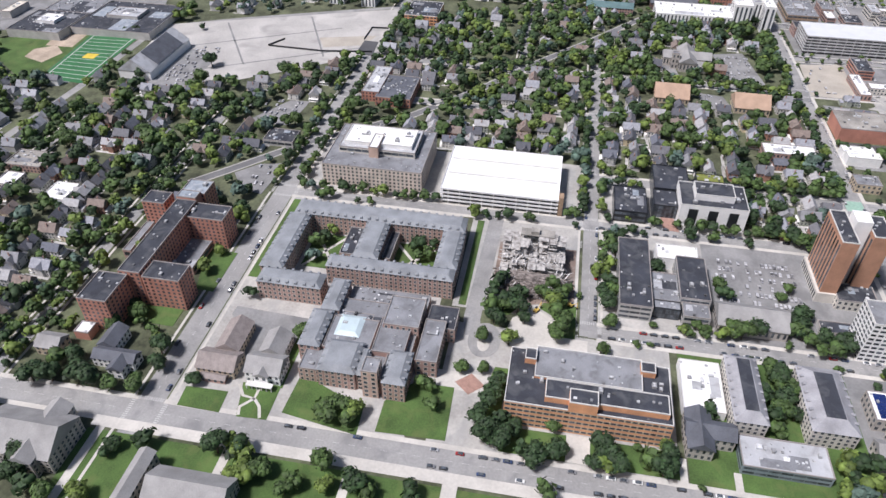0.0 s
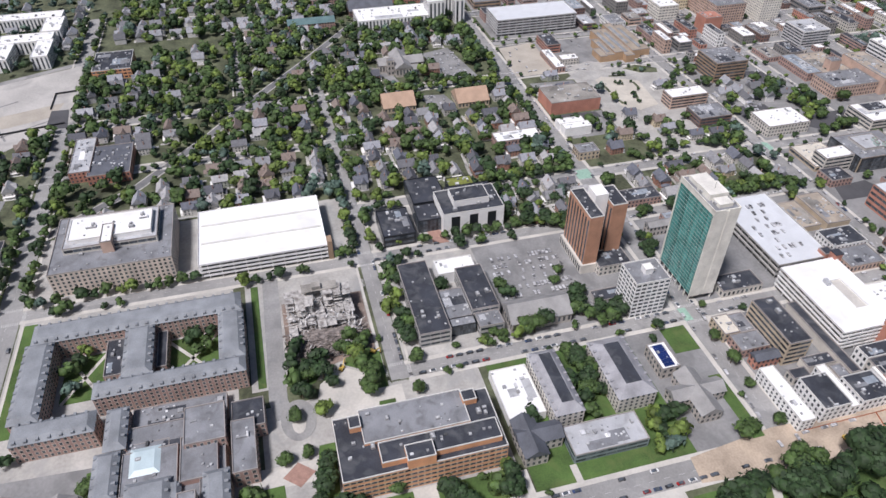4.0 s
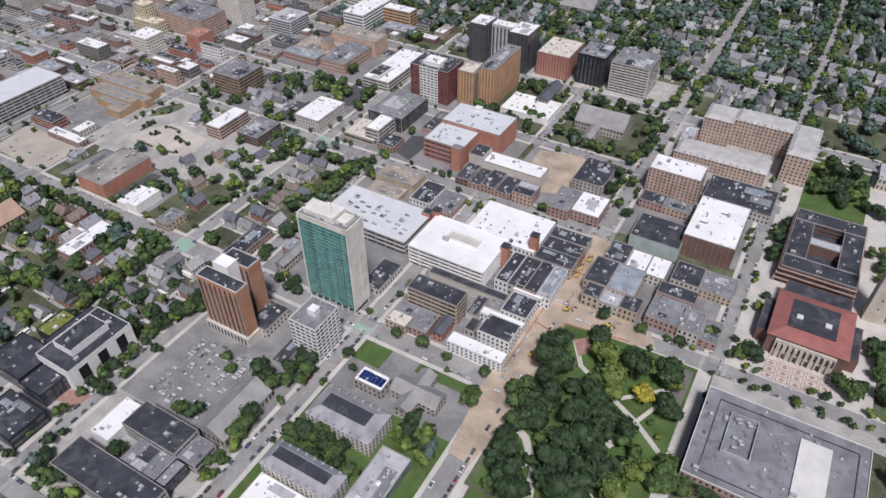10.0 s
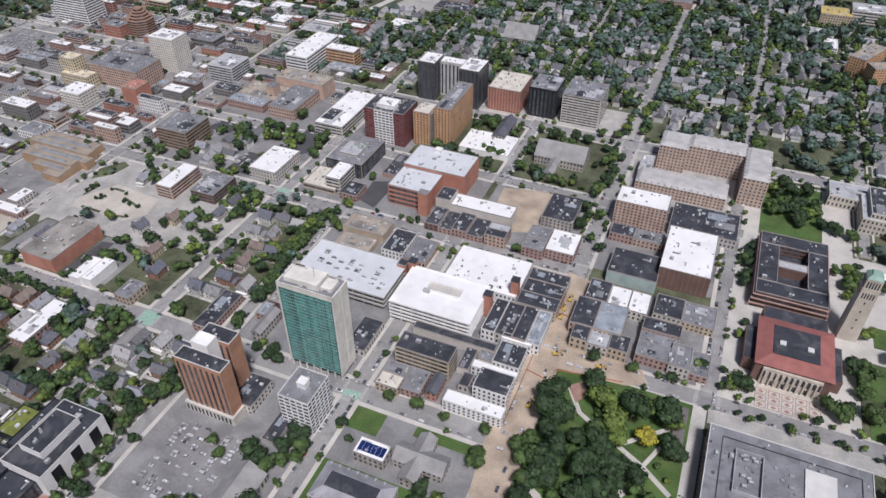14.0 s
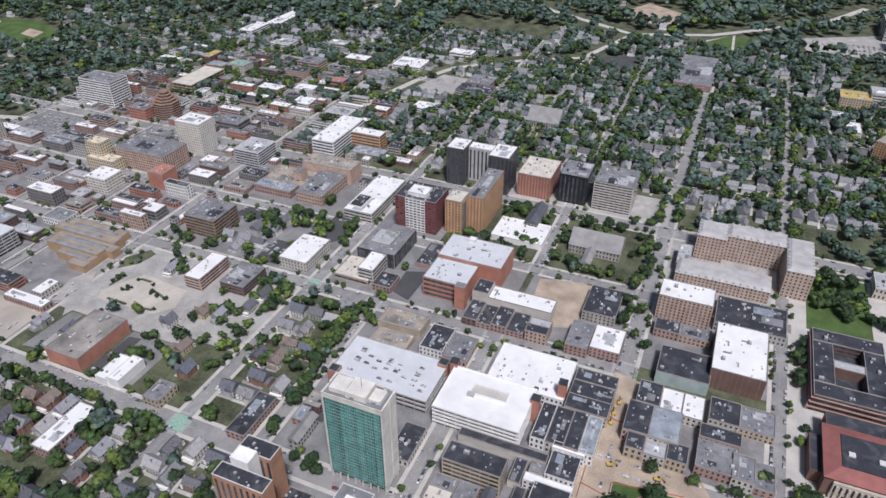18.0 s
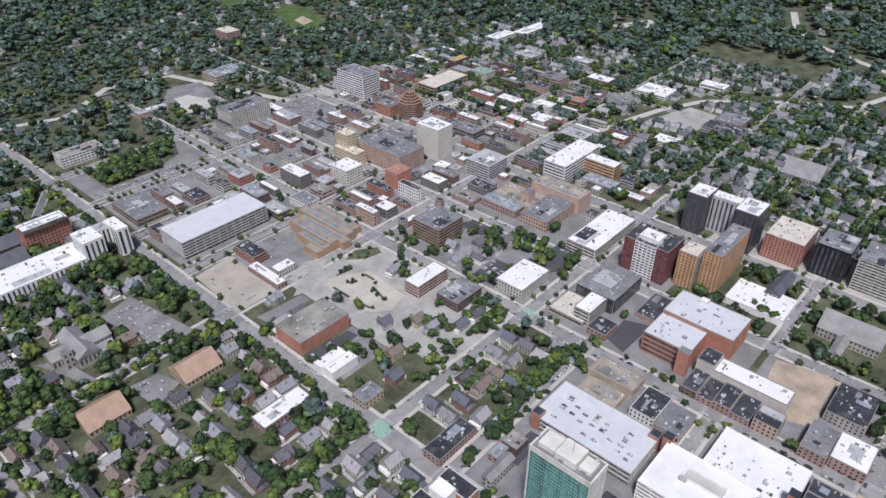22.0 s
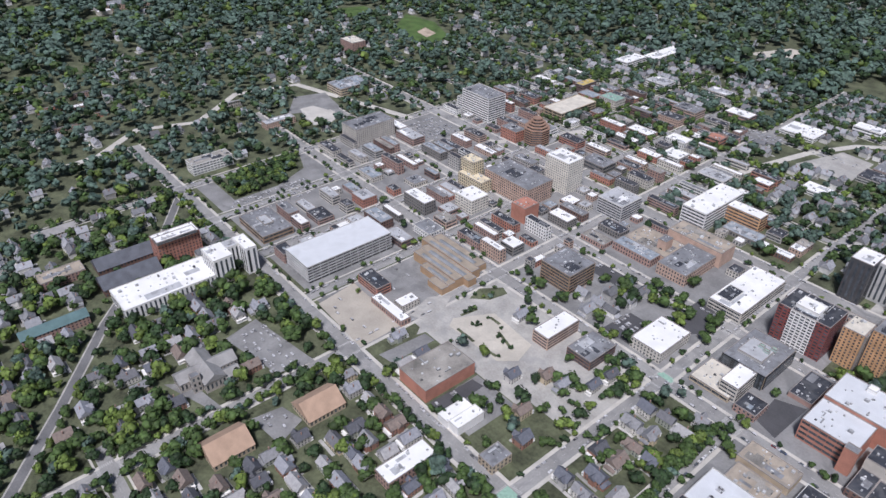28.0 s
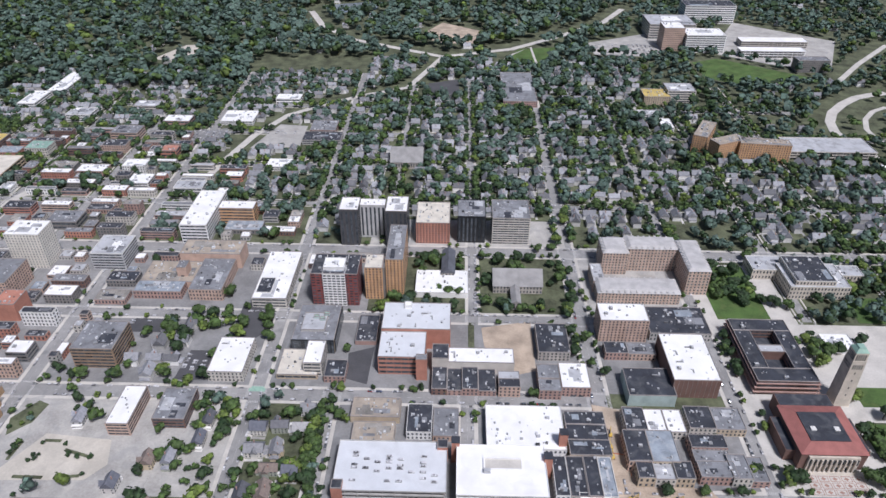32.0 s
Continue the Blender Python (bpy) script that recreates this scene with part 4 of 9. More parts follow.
plot("infield", [(-1327.8, 905.2), (-1339.9, 937.1), (-1295.0, 928.9), (-1285.3, 896.9)], 0.5, M_DIRT, "sandy infield", "infield")
plot("meadow", [(-1579.3, 872.6), (-1559.0, 934.1), (-1499.8, 930.2), (-1475.1, 856.6)], 0.3, M_GRASS, "green meadow among woods", "meadow")
plot("meadow", [(-1819.1, 389.7), (-1843.0, 431.5), (-1806.5, 475.6), (-1742.0, 415.8)], 0.3, M_GRASS, "green school field", "meadow")
plot("parking_lot", [(-1114.2, 488.5), (-1169.8, 530.8), (-1156.2, 580.2), (-1083.2, 564.7)], 0.3, M_LOT, "grey lot west of the centre", "parking lot")
plot("turning_box", [(-418, 260), (-404, 260), (-404, 274), (-418, 274)], 0.08, mat("green_lane_paint", (0.27, 0.42, 0.335), 0.8, 0.25, 0.5), "green painted cycle crossing", "road marking", 0)
plot("turning_box", [(-237, 260), (-225, 260), (-225, 266), (-237, 266)], 0.08, bpy.data.materials["green_lane_paint"], "green painted cycle crossing", "road marking", 0)
plot("turning_box", [(-418, 452), (-404, 452), (-404, 458), (-418, 458)], 0.08, bpy.data.materials["green_lane_paint"], "green painted cycle crossing", "road marking", 0)

plot("parking_lot", [(-684.3, 279.9), (-691.2, 325.0), (-608.6, 322.5), (-606.9, 276.0)], 0.3, M_GRAVEL, "wide sandy gravel lot", "parking lot")
plot("parking_lot", [(-687.5, 344.6), (-685.6, 386.2), (-634.8, 382.6), (-639.8, 344.4)], 0.3, M_LOT, "grey parking deck beside the tan museum", "parking lot")
plot("plaza", [(-615.0, 337.3), (-625.9, 368.2), (-612.8, 387.7), (-602.0, 369.7), (-597.6, 345.4)], 0.3, M_CAMPUS, "pale concrete plaza", "plaza")
plot("pavement", [(-588.6, 325.0), (-600.9, 341.4), (-602.5, 436.7), (-588.4, 442.7), (-581.1, 359.0)], 0.26, M_CAMPUS, "broad pale street surface", "pavement")
plot("parking_lot", [(-585.4, 366.0), (-566.0, 401.0), (-512.0, 396.0), (-505.0, 372.0), (-517.0, 357.5), (-579.0, 356.0)], 0.3, M_SAND, "pale sandy lot with planted islands", "parking lot")
plot("pavement", [(-603.2, 362.1), (-598.1, 416.7), (-581.7, 408.0), (-579.1, 350.0), (-583.1, 337.8)], 0.29, M_CAMPUS, "broad pale street surface", "pavement")
plot("pavement", [(-557.8, 413.3), (-519.3, 404.5), (-494.6, 387.1), (-457.0, 382.9), (-445.6, 362.1), (-502.6, 370.9), (-508.6, 390.0), (-527.9, 404.8)], 0.25, M_CAMPUS, "pale curving side street", "pavement")
plot("parking_lot", [(-588.6, 283.0), (-585.2, 331.7), (-572.5, 332.9), (-572.9, 285.7)], 0.3, M_LOT, "grey yard behind the red library", "parking lot")
for a, c in (((-583.8, 374.1), (-581.2, 392.6)), ((-562.4, 359.4), (-548.4, 358.8)), ((-564.3, 393.9), (-550.9, 393.7)), ((-544.1, 385.2), (-523.1, 379.2)), ((-530.5, 360.1), (-521.3, 361.3)), ((-571.4, 359.3), (-561.7, 358.8))):
    strip("flower_bed", [a, c], 3.0, 0.42, M_YARD, "dark planted island in a pale lot", "flower bed")
plot("parking_lot", [(-447.9, 497.4), (-453.5, 539.8), (-453.1, 575.5), (-418.5, 557.3), (-418.4, 533.2)], 0.3, M_DKASPHALT, "dark courtyard lot under trees", "parking lot")
plot("parking_lot", [(-336.4, 469.3), (-339.1, 502.4), (-316.4, 511.4), (-317.9, 463.1)], 0.3, M_DKASPHALT, "dark patched parking lot", "parking lot")
plot("parking_lot", [(-968.6, 591.8), (-979.7, 647.0), (-906.3, 661.2), (-895.9, 603.4)], 0.3, M_LOT, "wide town-centre parking lot", "parking lot")
plot("parking_lot", [(-834.9, 457.1), (-853.0, 478.0), (-844.0, 500.2), (-818.6, 477.0)], 0.3, M_LOT, "small yard between shops", "parking lot")
# shrubs and beds in the planted lot are set with the trees
occupy(-832, 697, -784, 724, 4)

# ---- buildings ----
e = thing("university_hall", -171, 59, "orange brick university hall with a dark flat roof", "hall")
block(e, -190.8, 13.9, -150.2, 104.1, 19.0, "orange", "dark", "framed", 5, 0.0)
block(e, -192.7, 28.7, -169.7, 88.5, 20.5, "orange", "grey", "none", 0, 19.0)
block(e, -167.0, 35.5, -154.0, 101.7, 23.0, "orange", "dark", "none", 0, 19.0)
block(e, -159.9, 48.5, -150.0, 63.8, 26.0, "orange", "dark", "none", 0, 19.0)
block(e, -187.9, 22.4, -179.7, 28.9, 23.0, "orange", "dark", "none", 0, 19.0)
block(e, -189.3, 87.6, -181.8, 95.7, 23.0, "orange", "dark", "none", 0, 19.0)
e = thing("shop_building", -193, 125, "white shop block with a white flat roof", "building")
block(e, -212.3, 113.7, -174.6, 137.2, 6.0, "white", "white", "none", 0, 0.0)
e = thing("building", -159, 120, "grey stone building with a dark slate roof", "building")
block(e, -172.0, 113.5, -146.0, 127.0, 9.0, "stone", "slate", "punch", 2, 0.0, gable="x")
block(e, -166.0, 113.0, -154.0, 139.0, 9.0, "stone", "slate", "punch", 2, 0.0, gable="y")
e = thing("building", -190, 148, "pale rendered building with a slate mansard roof with dormers", "building")
block(e, -213.9, 138.8, -165.4, 156.6, 13.0, "pale", "mansard", "punch", 4, 0.0)
e = thing("building", -190, 191, "pale rendered building with a slate mansard roof with dormers", "building")
block(e, -213.1, 179.2, -166.7, 203.6, 13.0, "pale", "mansard", "punch", 4, 0.0)
e = thing("shop_building", -151, 164, "glazed shop block with a pale grey roof", "building")
block(e, -161.3, 141.1, -141.4, 186.5, 7.0, "glass", "palegrey", "ribbon", 2, 0.0)
e = thing("shop_building", -194, 224, "grey stone shop block with a white flat roof", "building")
block(e, -204.8, 217.3, -183.5, 229.9, 9.0, "stone", "white", "punch", 2, 0.0)
e = thing("church", -164, 230, "grey stone church with a grey slate roof", "church")
block(e, -180.0, 223.0, -147.0, 237.0, 8.0, "stone", "slategrey", "punch", 2, 0.0, gable="x")
block(e, -171.0, 213.0, -160.0, 247.0, 8.0, "stone", "slategrey", "punch", 2, 0.0, gable="y")
e = thing("hotel", -248, 236, "white gridded hotel block with small windows", "hotel")
block(e, -259.4, 223.1, -237.3, 248.3, 31.0, "white", "grey", "wide", 9, 0.0)
e = thing("apartment_tower", -308, 216, "pair of tall red brick slabs joined by white shafts", "tower")
block(e, -325.5, 211.2, -289.6, 221.6, 50.0, "towerbrick", "dark", "slits", 15, 0.0, sides=(0, 2), coping=True)
block(e, -323.3, 233.0, -299.2, 244.6, 50.0, "towerbrick", "dark", "slits", 15, 0.0, sides=(0, 2), coping=True)
e = thing("research_building", -283, 89, "grey concrete research building with dark flat roofs and ribbon windows", "building")
block(e, -318.7, 78.2, -247.5, 99.6, 12.0, "concrete", "dark", "ribbon", 3, 0.0)
block(e, -304.7, 117.6, -260.8, 137.2, 12.0, "concrete", "dark", "ribbon", 3, 0.0)
block(e, -288.9, 94.4, -260.5, 121.5, 8.0, "concrete", "grey", "ribbon", 2, 0.0)
block(e, -320.0, 105.5, -304.0, 134.0, 9.0, "white", "white", "none", 2, 0.0)
block(e, -260.0, 101.0, -252.0, 118.0, 8.6, "black", "grey", "curtain", 2, 0.0)
block(e, -260.5, 119.0, -247.0, 136.0, 9.0, "concrete", "grey", "ribbon", 2, 0.0)
e = thing("church", -256, 162, "grey stone church with a grey slate roof", "church")
block(e, -267.0, 140.7, -245.0, 183.5, 8.0, "stone", "slategrey", "punch", 1, 0.0, gable="y")
e = thing("shop_building", -292, 234, "pale rendered shop block with a dark flat roof", "building")
block(e, -301.0, 221.3, -282.8, 247.0, 8.0, "pale", "dark", "punch", 2, 0.0)
e = thing("shop_building", -260, 218, "grey concrete shop block with a dark flat roof", "building")
block(e, -265.4, 205.8, -254.3, 229.4, 4.0, "concrete", "dark", "none", 1, 0.0)
e = thing("office_building", -393, -118, "buff brick office block with stepped white top storeys", "building")
block(e, -426.4, -158.7, -360.2, -76.3, 20.0, "buff", "grey", "trim", 6, 0.0)
block(e, -419.0, -150.1, -380.7, -85.9, 25.0, "pale", "palegrey", "ribbon", 1, 20.0)
block(e, -412.9, -146.5, -385.5, -89.5, 28.0, "white", "white", "none", 0, 25.0)
block(e, -398.5, -123.4, -376.5, -115.6, 29.5, "pinkbrick", "white", "none", 0, 20.0)
e = thing("parking_garage", -385, -13, "white parking garage with a white flat roof", "garage")
block(e, -417.8, -59.4, -352.2, 33.2, 14.0, "white", "white", "deck", 4, 0.0)
for x in (-14.0, 8.0):
    ridge = Soup()
    ridge.box(x, -44, 14.0, x + 1.2, 44, 15.1)
    child("roof_ridge", ridge.mesh("roof_ridge", M_COPING), e)
stair = Soup()
stair.box(25, 46.3, 0, 32.6, 50, 17)
child("stair_tower", stair.mesh("stair_tower", WALL["brown"]), e, "brown brick stair tower")
e = thing("residence_hall", -306, -96, "brick courtyard residence hall with blue-grey slate roofs", "hall")
block(e, -256.0, -118.0, -243.8, -31.0, 16.0, "brick", "slateflat", "trim", 5, 0.0)
block(e, -297.5, -45.9, -256.5, -30.7, 16.0, "brick", "slateflat", "trim", 5, 0.0)
block(e, -314.8, -159.5, -297.9, -31.5, 16.0, "brick", "slateflat", "trim", 5, 0.0)
block(e, -297.5, -162.0, -235.8, -146.0, 16.0, "brick", "slateflat", "trim", 5, 0.0)
block(e, -297.5, -103.0, -256.5, -86.0, 16.0, "brick", "slateflat", "trim", 5, 0.0)
block(e, -236.0, -158.7, -221.5, -115.0, 15.0, "brick", "slateflat", "trim", 4, 0.0)
block(e, -297.0, -116.0, -266.0, -104.0, 9.0, "brick", "dark", "trim", 2, 0.0)
block(e, -297.0, -85.0, -266.0, -79.0, 9.0, "brick", "dark", "trim", 2, 0.0)
e = thing("residence_hall", -242, -236, "tall red brick residence hall with several wings, dark roofs", "hall")
block(e, -216.9, -226.5, -200.4, -200.8, 25.0, "redbrick", "dark", "punch", 8, 0.0)
block(e, -283.4, -231.4, -265.9, -200.7, 25.0, "redbrick", "dark", "punch", 8, 0.0)
block(e, -200.8, -256.0, -174.7, -236.2, 25.0, "redbrick", "dark", "punch", 8, 0.0)
block(e, -291.9, -269.0, -277.4, -251.4, 25.0, "redbrick", "dark", "punch", 8, 0.0)
block(e, -282.8, -243.0, -201.3, -228.0, 27.0, "redbrick", "dark", "punch", 8, 0.0)
block(e, -309.0, -245.0, -292.0, -226.0, 27.0, "redbrick", "bluegrey", "punch", 8, 0.0)
block(e, -292.0, -243.5, -282.9, -228.5, 29.0, "redbrick", "bluegrey", "none", 8, 0.0)
block(e, -264.6, -232.2, -233.8, -211.9, 6.0, "brick", "grey", "ribbon", 1, 0.0)
block(e, -276.8, -269.4, -242.3, -263.1, 7.0, "brick", "grey", "ribbon", 1, 0.0)
e = thing("building", -170, -157, "long beige fraternity house with taupe shingle roofs and a porch", "building")
block(e, -167.0, -169.5, -151.0, -146.0, 6.6, "beige", "taupe", "punch", 2, 0.0, gable="y")
block(e, -192.0, -164.5, -167.1, -149.5, 7.0, "beige", "taupe", "punch", 2, 0.0, gable="x")
block(e, -150.9, -165.5, -146.5, -150.0, 3.6, "brick", "taupe", "punch", 1, 0.0, gable="y")
e = thing("building", -165, -129, "white mansion with grey slate roofs, a gable and a columned porch", "building")
block(e, -168.0, -138.8, -151.5, -117.5, 8.5, "white", "slategrey", "punch", 2, 0.0, gable="y")
block(e, -186.0, -136.5, -168.1, -121.5, 8.0, "white", "slategrey", "punch", 2, 0.0, gable="x")
block(e, -158.0, -132.5, -149.5, -124.0, 8.5, "white", "slategrey", "punch", 2, 0.0, gable="x")
porch = Soup()
porch.box(15.6, -7.5, 3.6, 19.5, 8.5, 4.0, True)
child("porch_roof", porch.mesh("porch_roof", M_COPING), e)
for k in range(6):
    post = Soup()
    post.box(18.8, -7.2 + k * 3.0, 0, 19.2, -6.8 + k * 3.0, 3.6)
    child("column", post.mesh("column", M_COPING), e)
e = thing("building", -553, -411, "white building with a pale grey roof", "building")
block(e, -597.3, -428.8, -509.3, -393.2, 9.0, "white", "palegrey", "none", 1, 0.0, gable="x")
bay = Soup()
bay.poly([(-30, 17.9, 10.0), (-30, 1.0, 21.9), (26, 1.0, 21.9), (26, 17.9, 10.0)][::-1])
child("roof_bay", bay.mesh("roof_bay", ROOF["slate"]), e, "dark bay of the roof")
e = thing("shop_building", -527, -135, "red brick shop block with a dark slate roof", "building")
block(e, -568.0, -167.8, -509.5, -150.4, 10.0, "redbrick", "palegrey", "punch", 3, 0.0)
block(e, -552.0, -152.4, -502.2, -117.4, 9.0, "redbrick", "slate", "punch", 2, 0.0)
e = thing("shop_building", -421, -218, "grey concrete shop block with a dark flat roof", "building")
block(e, -431.4, -231.5, -410.0, -203.6, 5.0, "concrete", "dark", "ribbon", 1, 0.0)
e = thing("office_building", 42, 284, "brown-red brick office block with a grey flat roof", "building")
block(e, -4.0, 250.0, 88.0, 318.0, 18.0, "brick", "grey", "punch", 4, 0.0, coping=True)
e = thing("building", 124, 618, "limestone building with a pale grey roof", "building")
block(e, 94.4, 597.0, 154.5, 639.1, 15.0, "limestone", "palegrey", "punch", 3, 0.0)
block(e, 99.9, 600.0, 139.9, 645.5, 20.0, "limestone", "dark", "punch", 4, 0.0)
block(e, 68.7, 630.2, 120.6, 656.7, 12.0, "limestone", "palegrey", "punch", 2, 0.0)
block(e, 142.2, 622.3, 180.1, 640.7, 12.0, "limestone", "palegrey", "punch", 2, 0.0)
e = thing("office_building", -87, 539, "pinkish brick office block with a white flat roof", "building")
block(e, -108.9, 525.9, -64.2, 551.5, 25.0, "pinkbrick", "white", "punch", 8, 0.0)
block(e, -106.6, 500.5, -86.1, 515.8, 8.4, "brick", "dark", "punch", 2, 0.0)
block(e, -85.9, 500.5, -61.1, 515.8, 7.5, "pinkbrick", "grey", "punch", 2, 0.0)
e = thing("shop_building", -32, 548, "grey concrete shop block with a dark flat roof", "building")
block(e, -60.6, 528.0, -3.7, 567.8, 9.0, "concrete", "dark", "punch", 2, 0.0)
e = thing("office_building", -39, 485, "dark brick office block with a white flat roof", "building")
block(e, -58.8, 455.6, -19.3, 514.8, 20.0, "darkbrick", "white", "none", 1, 0.0)
for k in range(10):
    fin = Soup()
    fin.box(-19.4 + k * 3.9, -29.62, 0.6, -19.2 + k * 3.9, -29.42, 19.5, True)
    child("fin", fin.mesh("fin", M_EDGE), e)
e = thing("building", -77, 461, "teal-painted building with a dark flat roof", "building")
block(e, -97.0, 444.9, -57.6, 477.7, 12.0, "tealwall", "dark", "none", 2, 0.0)
e = thing("shop_building", -97, 421, "pale rendered shop block with a dark flat roof", "building")
block(e, -106.0, 409.3, -89.0, 433.2, 10.4, "pale", "dark", "punch", 2, 0.0)
e = thing("shop_building", -81, 421, "pale rendered shop block with a white flat roof", "building")
block(e, -88.8, 409.3, -73.2, 433.2, 8.4, "pale", "white", "punch", 2, 0.0)
e = thing("shop_building", -66, 421, "pale rendered shop block with a white flat roof", "building")
block(e, -73.0, 409.3, -58.2, 433.2, 8.4, "pale", "white", "punch", 2, 0.0)
e = thing("shop_building", -101, 393, "pinkish brick shop block with a dark flat roof", "building")
block(e, -110.1, 377.9, -92.3, 408.5, 11.0, "pinkbrick", "dark", "punch", 2, 0.0)
e = thing("shop_building", -82, 393, "beige shop block with a blue-grey roof", "building")
block(e, -92.2, 377.9, -71.5, 408.5, 11.0, "beige", "bluegrey", "punch", 2, 0.0)
e = thing("shop_building", -99, 371, "beige shop block with a dark flat roof", "building")
block(e, -105.7, 363.4, -93.1, 379.4, 10.4, "beige", "dark", "punch", 2, 0.0)
e = thing("shop_building", -86, 371, "pale rendered shop block with a pale grey roof", "building")
block(e, -92.9, 363.4, -78.2, 379.4, 9.0, "pale", "palegrey", "punch", 2, 0.0)
e = thing("shop_building", -71, 371, "beige shop block with a dark flat roof", "building")
block(e, -78.0, 363.4, -64.1, 379.4, 10.4, "beige", "dark", "punch", 2, 0.0)
e = thing("shop_building", -44, 426, "pale rendered shop block with a dark flat roof", "building")
block(e, -54.6, 413.9, -33.4, 437.6, 8.4, "pale", "dark", "punch", 2, 0.0)
e = thing("shop_building", -21, 426, "beige shop block with a grey flat roof", "building")
block(e, -33.2, 413.9, -9.6, 437.6, 7.5, "beige", "grey", "punch", 2, 0.0)
e = thing("shop_building", -45, 374, "brown-red brick shop block with a grey flat roof", "building")
block(e, -59.2, 366.5, -31.4, 381.4, 9.0, "brick", "grey", "punch", 2, 0.0)
e = thing("shop_building", -45, 387, "brown-red brick shop block with a grey flat roof", "building")
block(e, -59.2, 381.5, -31.4, 393.3, 7.5, "brick", "grey", "punch", 2, 0.0)
e = thing("shop_building", -45, 400, "brown-red brick shop block with a dark flat roof", "building")
block(e, -59.2, 393.5, -31.4, 406.7, 9.7, "brick", "dark", "punch", 2, 0.0)
e = thing("shop_building", -29, 377, "pale rendered shop block with a grey flat roof", "building")
block(e, -35.7, 365.2, -21.3, 388.0, 9.4, "pale", "grey", "punch", 2, 0.0)
e = thing("shop_building", -15, 377, "brown-red brick shop block with a grey flat roof", "building")
block(e, -21.2, 365.2, -8.4, 388.0, 6.5, "brick", "grey", "punch", 2, 0.0)
e = thing("shop_building", -138, 391, "beige shop block with a dark flat roof", "building")
block(e, -153.5, 383.0, -121.6, 398.2, 10.4, "beige", "dark", "punch", 3, 0.0)
e = thing("shop_building", -138, 406, "red brick shop block with a dark flat roof", "building")
block(e, -153.5, 398.4, -121.6, 414.3, 9.5, "redbrick", "dark", "punch", 3, 0.0)
e = thing("shop_building", -138, 421, "pale rendered shop block with a dark flat roof", "building")
block(e, -153.5, 414.5, -121.6, 428.1, 9.5, "pale", "dark", "punch", 3, 0.0)
e = thing("shop_building", -163, 364, "white-fronted shop block with a dark flat roof", "building")
block(e, -168.1, 346.1, -157.7, 381.9, 10.2, "white", "dark", "punch", 2, 0.0)
e = thing("shop_building", -151, 364, "pale shop block with a dark flat roof", "building")
block(e, -157.5, 346.1, -144.7, 381.9, 10.0, "pale", "dark", "punch", 2, 0.0)
e = thing("shop_building", -139, 364, "brown-red brick shop block with a dark flat roof", "building")
block(e, -144.5, 346.1, -134.1, 381.9, 10.7, "brick", "dark", "punch", 2, 0.0)
e = thing("shop_building", -129, 364, "white shop block with a blue-grey roof", "building")
block(e, -133.9, 346.1, -123.6, 381.9, 10.0, "white", "bluegrey", "punch", 2, 0.0)
e = thing("shop_building", -186, 411, "white shop block with a white flat roof", "building")
block(e, -216.5, 388.3, -155.2, 433.3, 9.0, "white", "white", "punch", 2, 0.0)
e = thing("parking_garage", -207, 361, "white parking garage with a white flat roof", "garage")
block(e, -239.7, 338.8, -174.1, 383.8, 18.0, "white", "white", "deck", 5, 0.0)
e = thing("parking_garage", -288, 359, "grey concrete parking garage with a pale bluish roof, brick corners", "garage")
block(e, -329.0, 344.2, -246.6, 390.0, 13.0, "concrete", "garagetop", "deck", 3, 0.0)
for x, y in ((-329.3, 343.9), (-254.2, 382.6)):
    block(e, x, y, x + 8.0, y + 8.0, 15.5, "redbrick", "dark", "none", 1, 0.0, units=False)
e = thing("shop_building", -361, 291, "long brown brick shop row with a sooty dark roof", "building")
block(e, -370.0, 270.0, -354.0, 311.0, 7.0, "brick", "dark", "punch", 2, 0.0)
e = thing("shop_building", -248, 417, "low pinkish brick shop with a grey flat roof", "building")
block(e, -258.6, 402.0, -238.0, 432.0, 6.0, "pinkbrick", "grey", "punch", 1, 0.0)
e = thing("office_building", -194, 306, "beige office block with a dark flat roof", "building")
block(e, -214.3, 297.7, -173.5, 314.0, 20.0, "beige", "dark", "ribbon", 5, 0.0)
e = thing("parking_garage", -285, 511, "red brick garage with a stepped pale roof and corner tower", "garage")
block(e, -309.0, 476.5, -268.0, 510.5, 20.0, "redbrick", "garagetop", "ribbon", 4, 0.0, sides=(0,))
block(e, -309.0, 510.6, -246.5, 549.0, 23.0, "redbrick", "garagetop", "none", 1, 0.0)
block(e, -275.5, 469.5, -266.0, 476.4, 24.0, "redbrick", "grey", "none", 1, 0.0)
block(e, -290.0, 540.0, -283.0, 547.0, 26.0, "white", "white", "none", 1, 23.0)
e = thing("building", -225, 491, "beige building with a white flat roof", "building")
block(e, -247.5, 479.2, -190.0, 498.0, 13.0, "pale", "white", "none", 1, 0.0)
block(e, -262.0, 479.2, -247.6, 498.0, 17.0, "pale", "dark", "none", 1, 0.0)
block(e, -261.5, 452.5, -248.4, 479.1, 7.0, "darkbrick", "dark", "punch", 2, 0.0)
block(e, -248.3, 452.5, -235.7, 479.1, 5.5, "brick", "dark", "punch", 2, 0.0)
block(e, -235.6, 452.5, -221.8, 479.1, 7.7, "brick", "dark", "punch", 2, 0.0)
block(e, -221.7, 452.5, -206.6, 479.1, 5.5, "brick", "dark", "punch", 2, 0.0)
block(e, -204.7, 452.0, -186.4, 462.0, 11.4, "pinkbrick", "dark", "punch", 3, 0.0)
block(e, -204.7, 462.1, -186.4, 471.7, 10.7, "brick", "palegrey", "punch", 3, 0.0)
e = thing("shop_building", -153, 518, "grey stone shop block with a dark flat roof", "building")
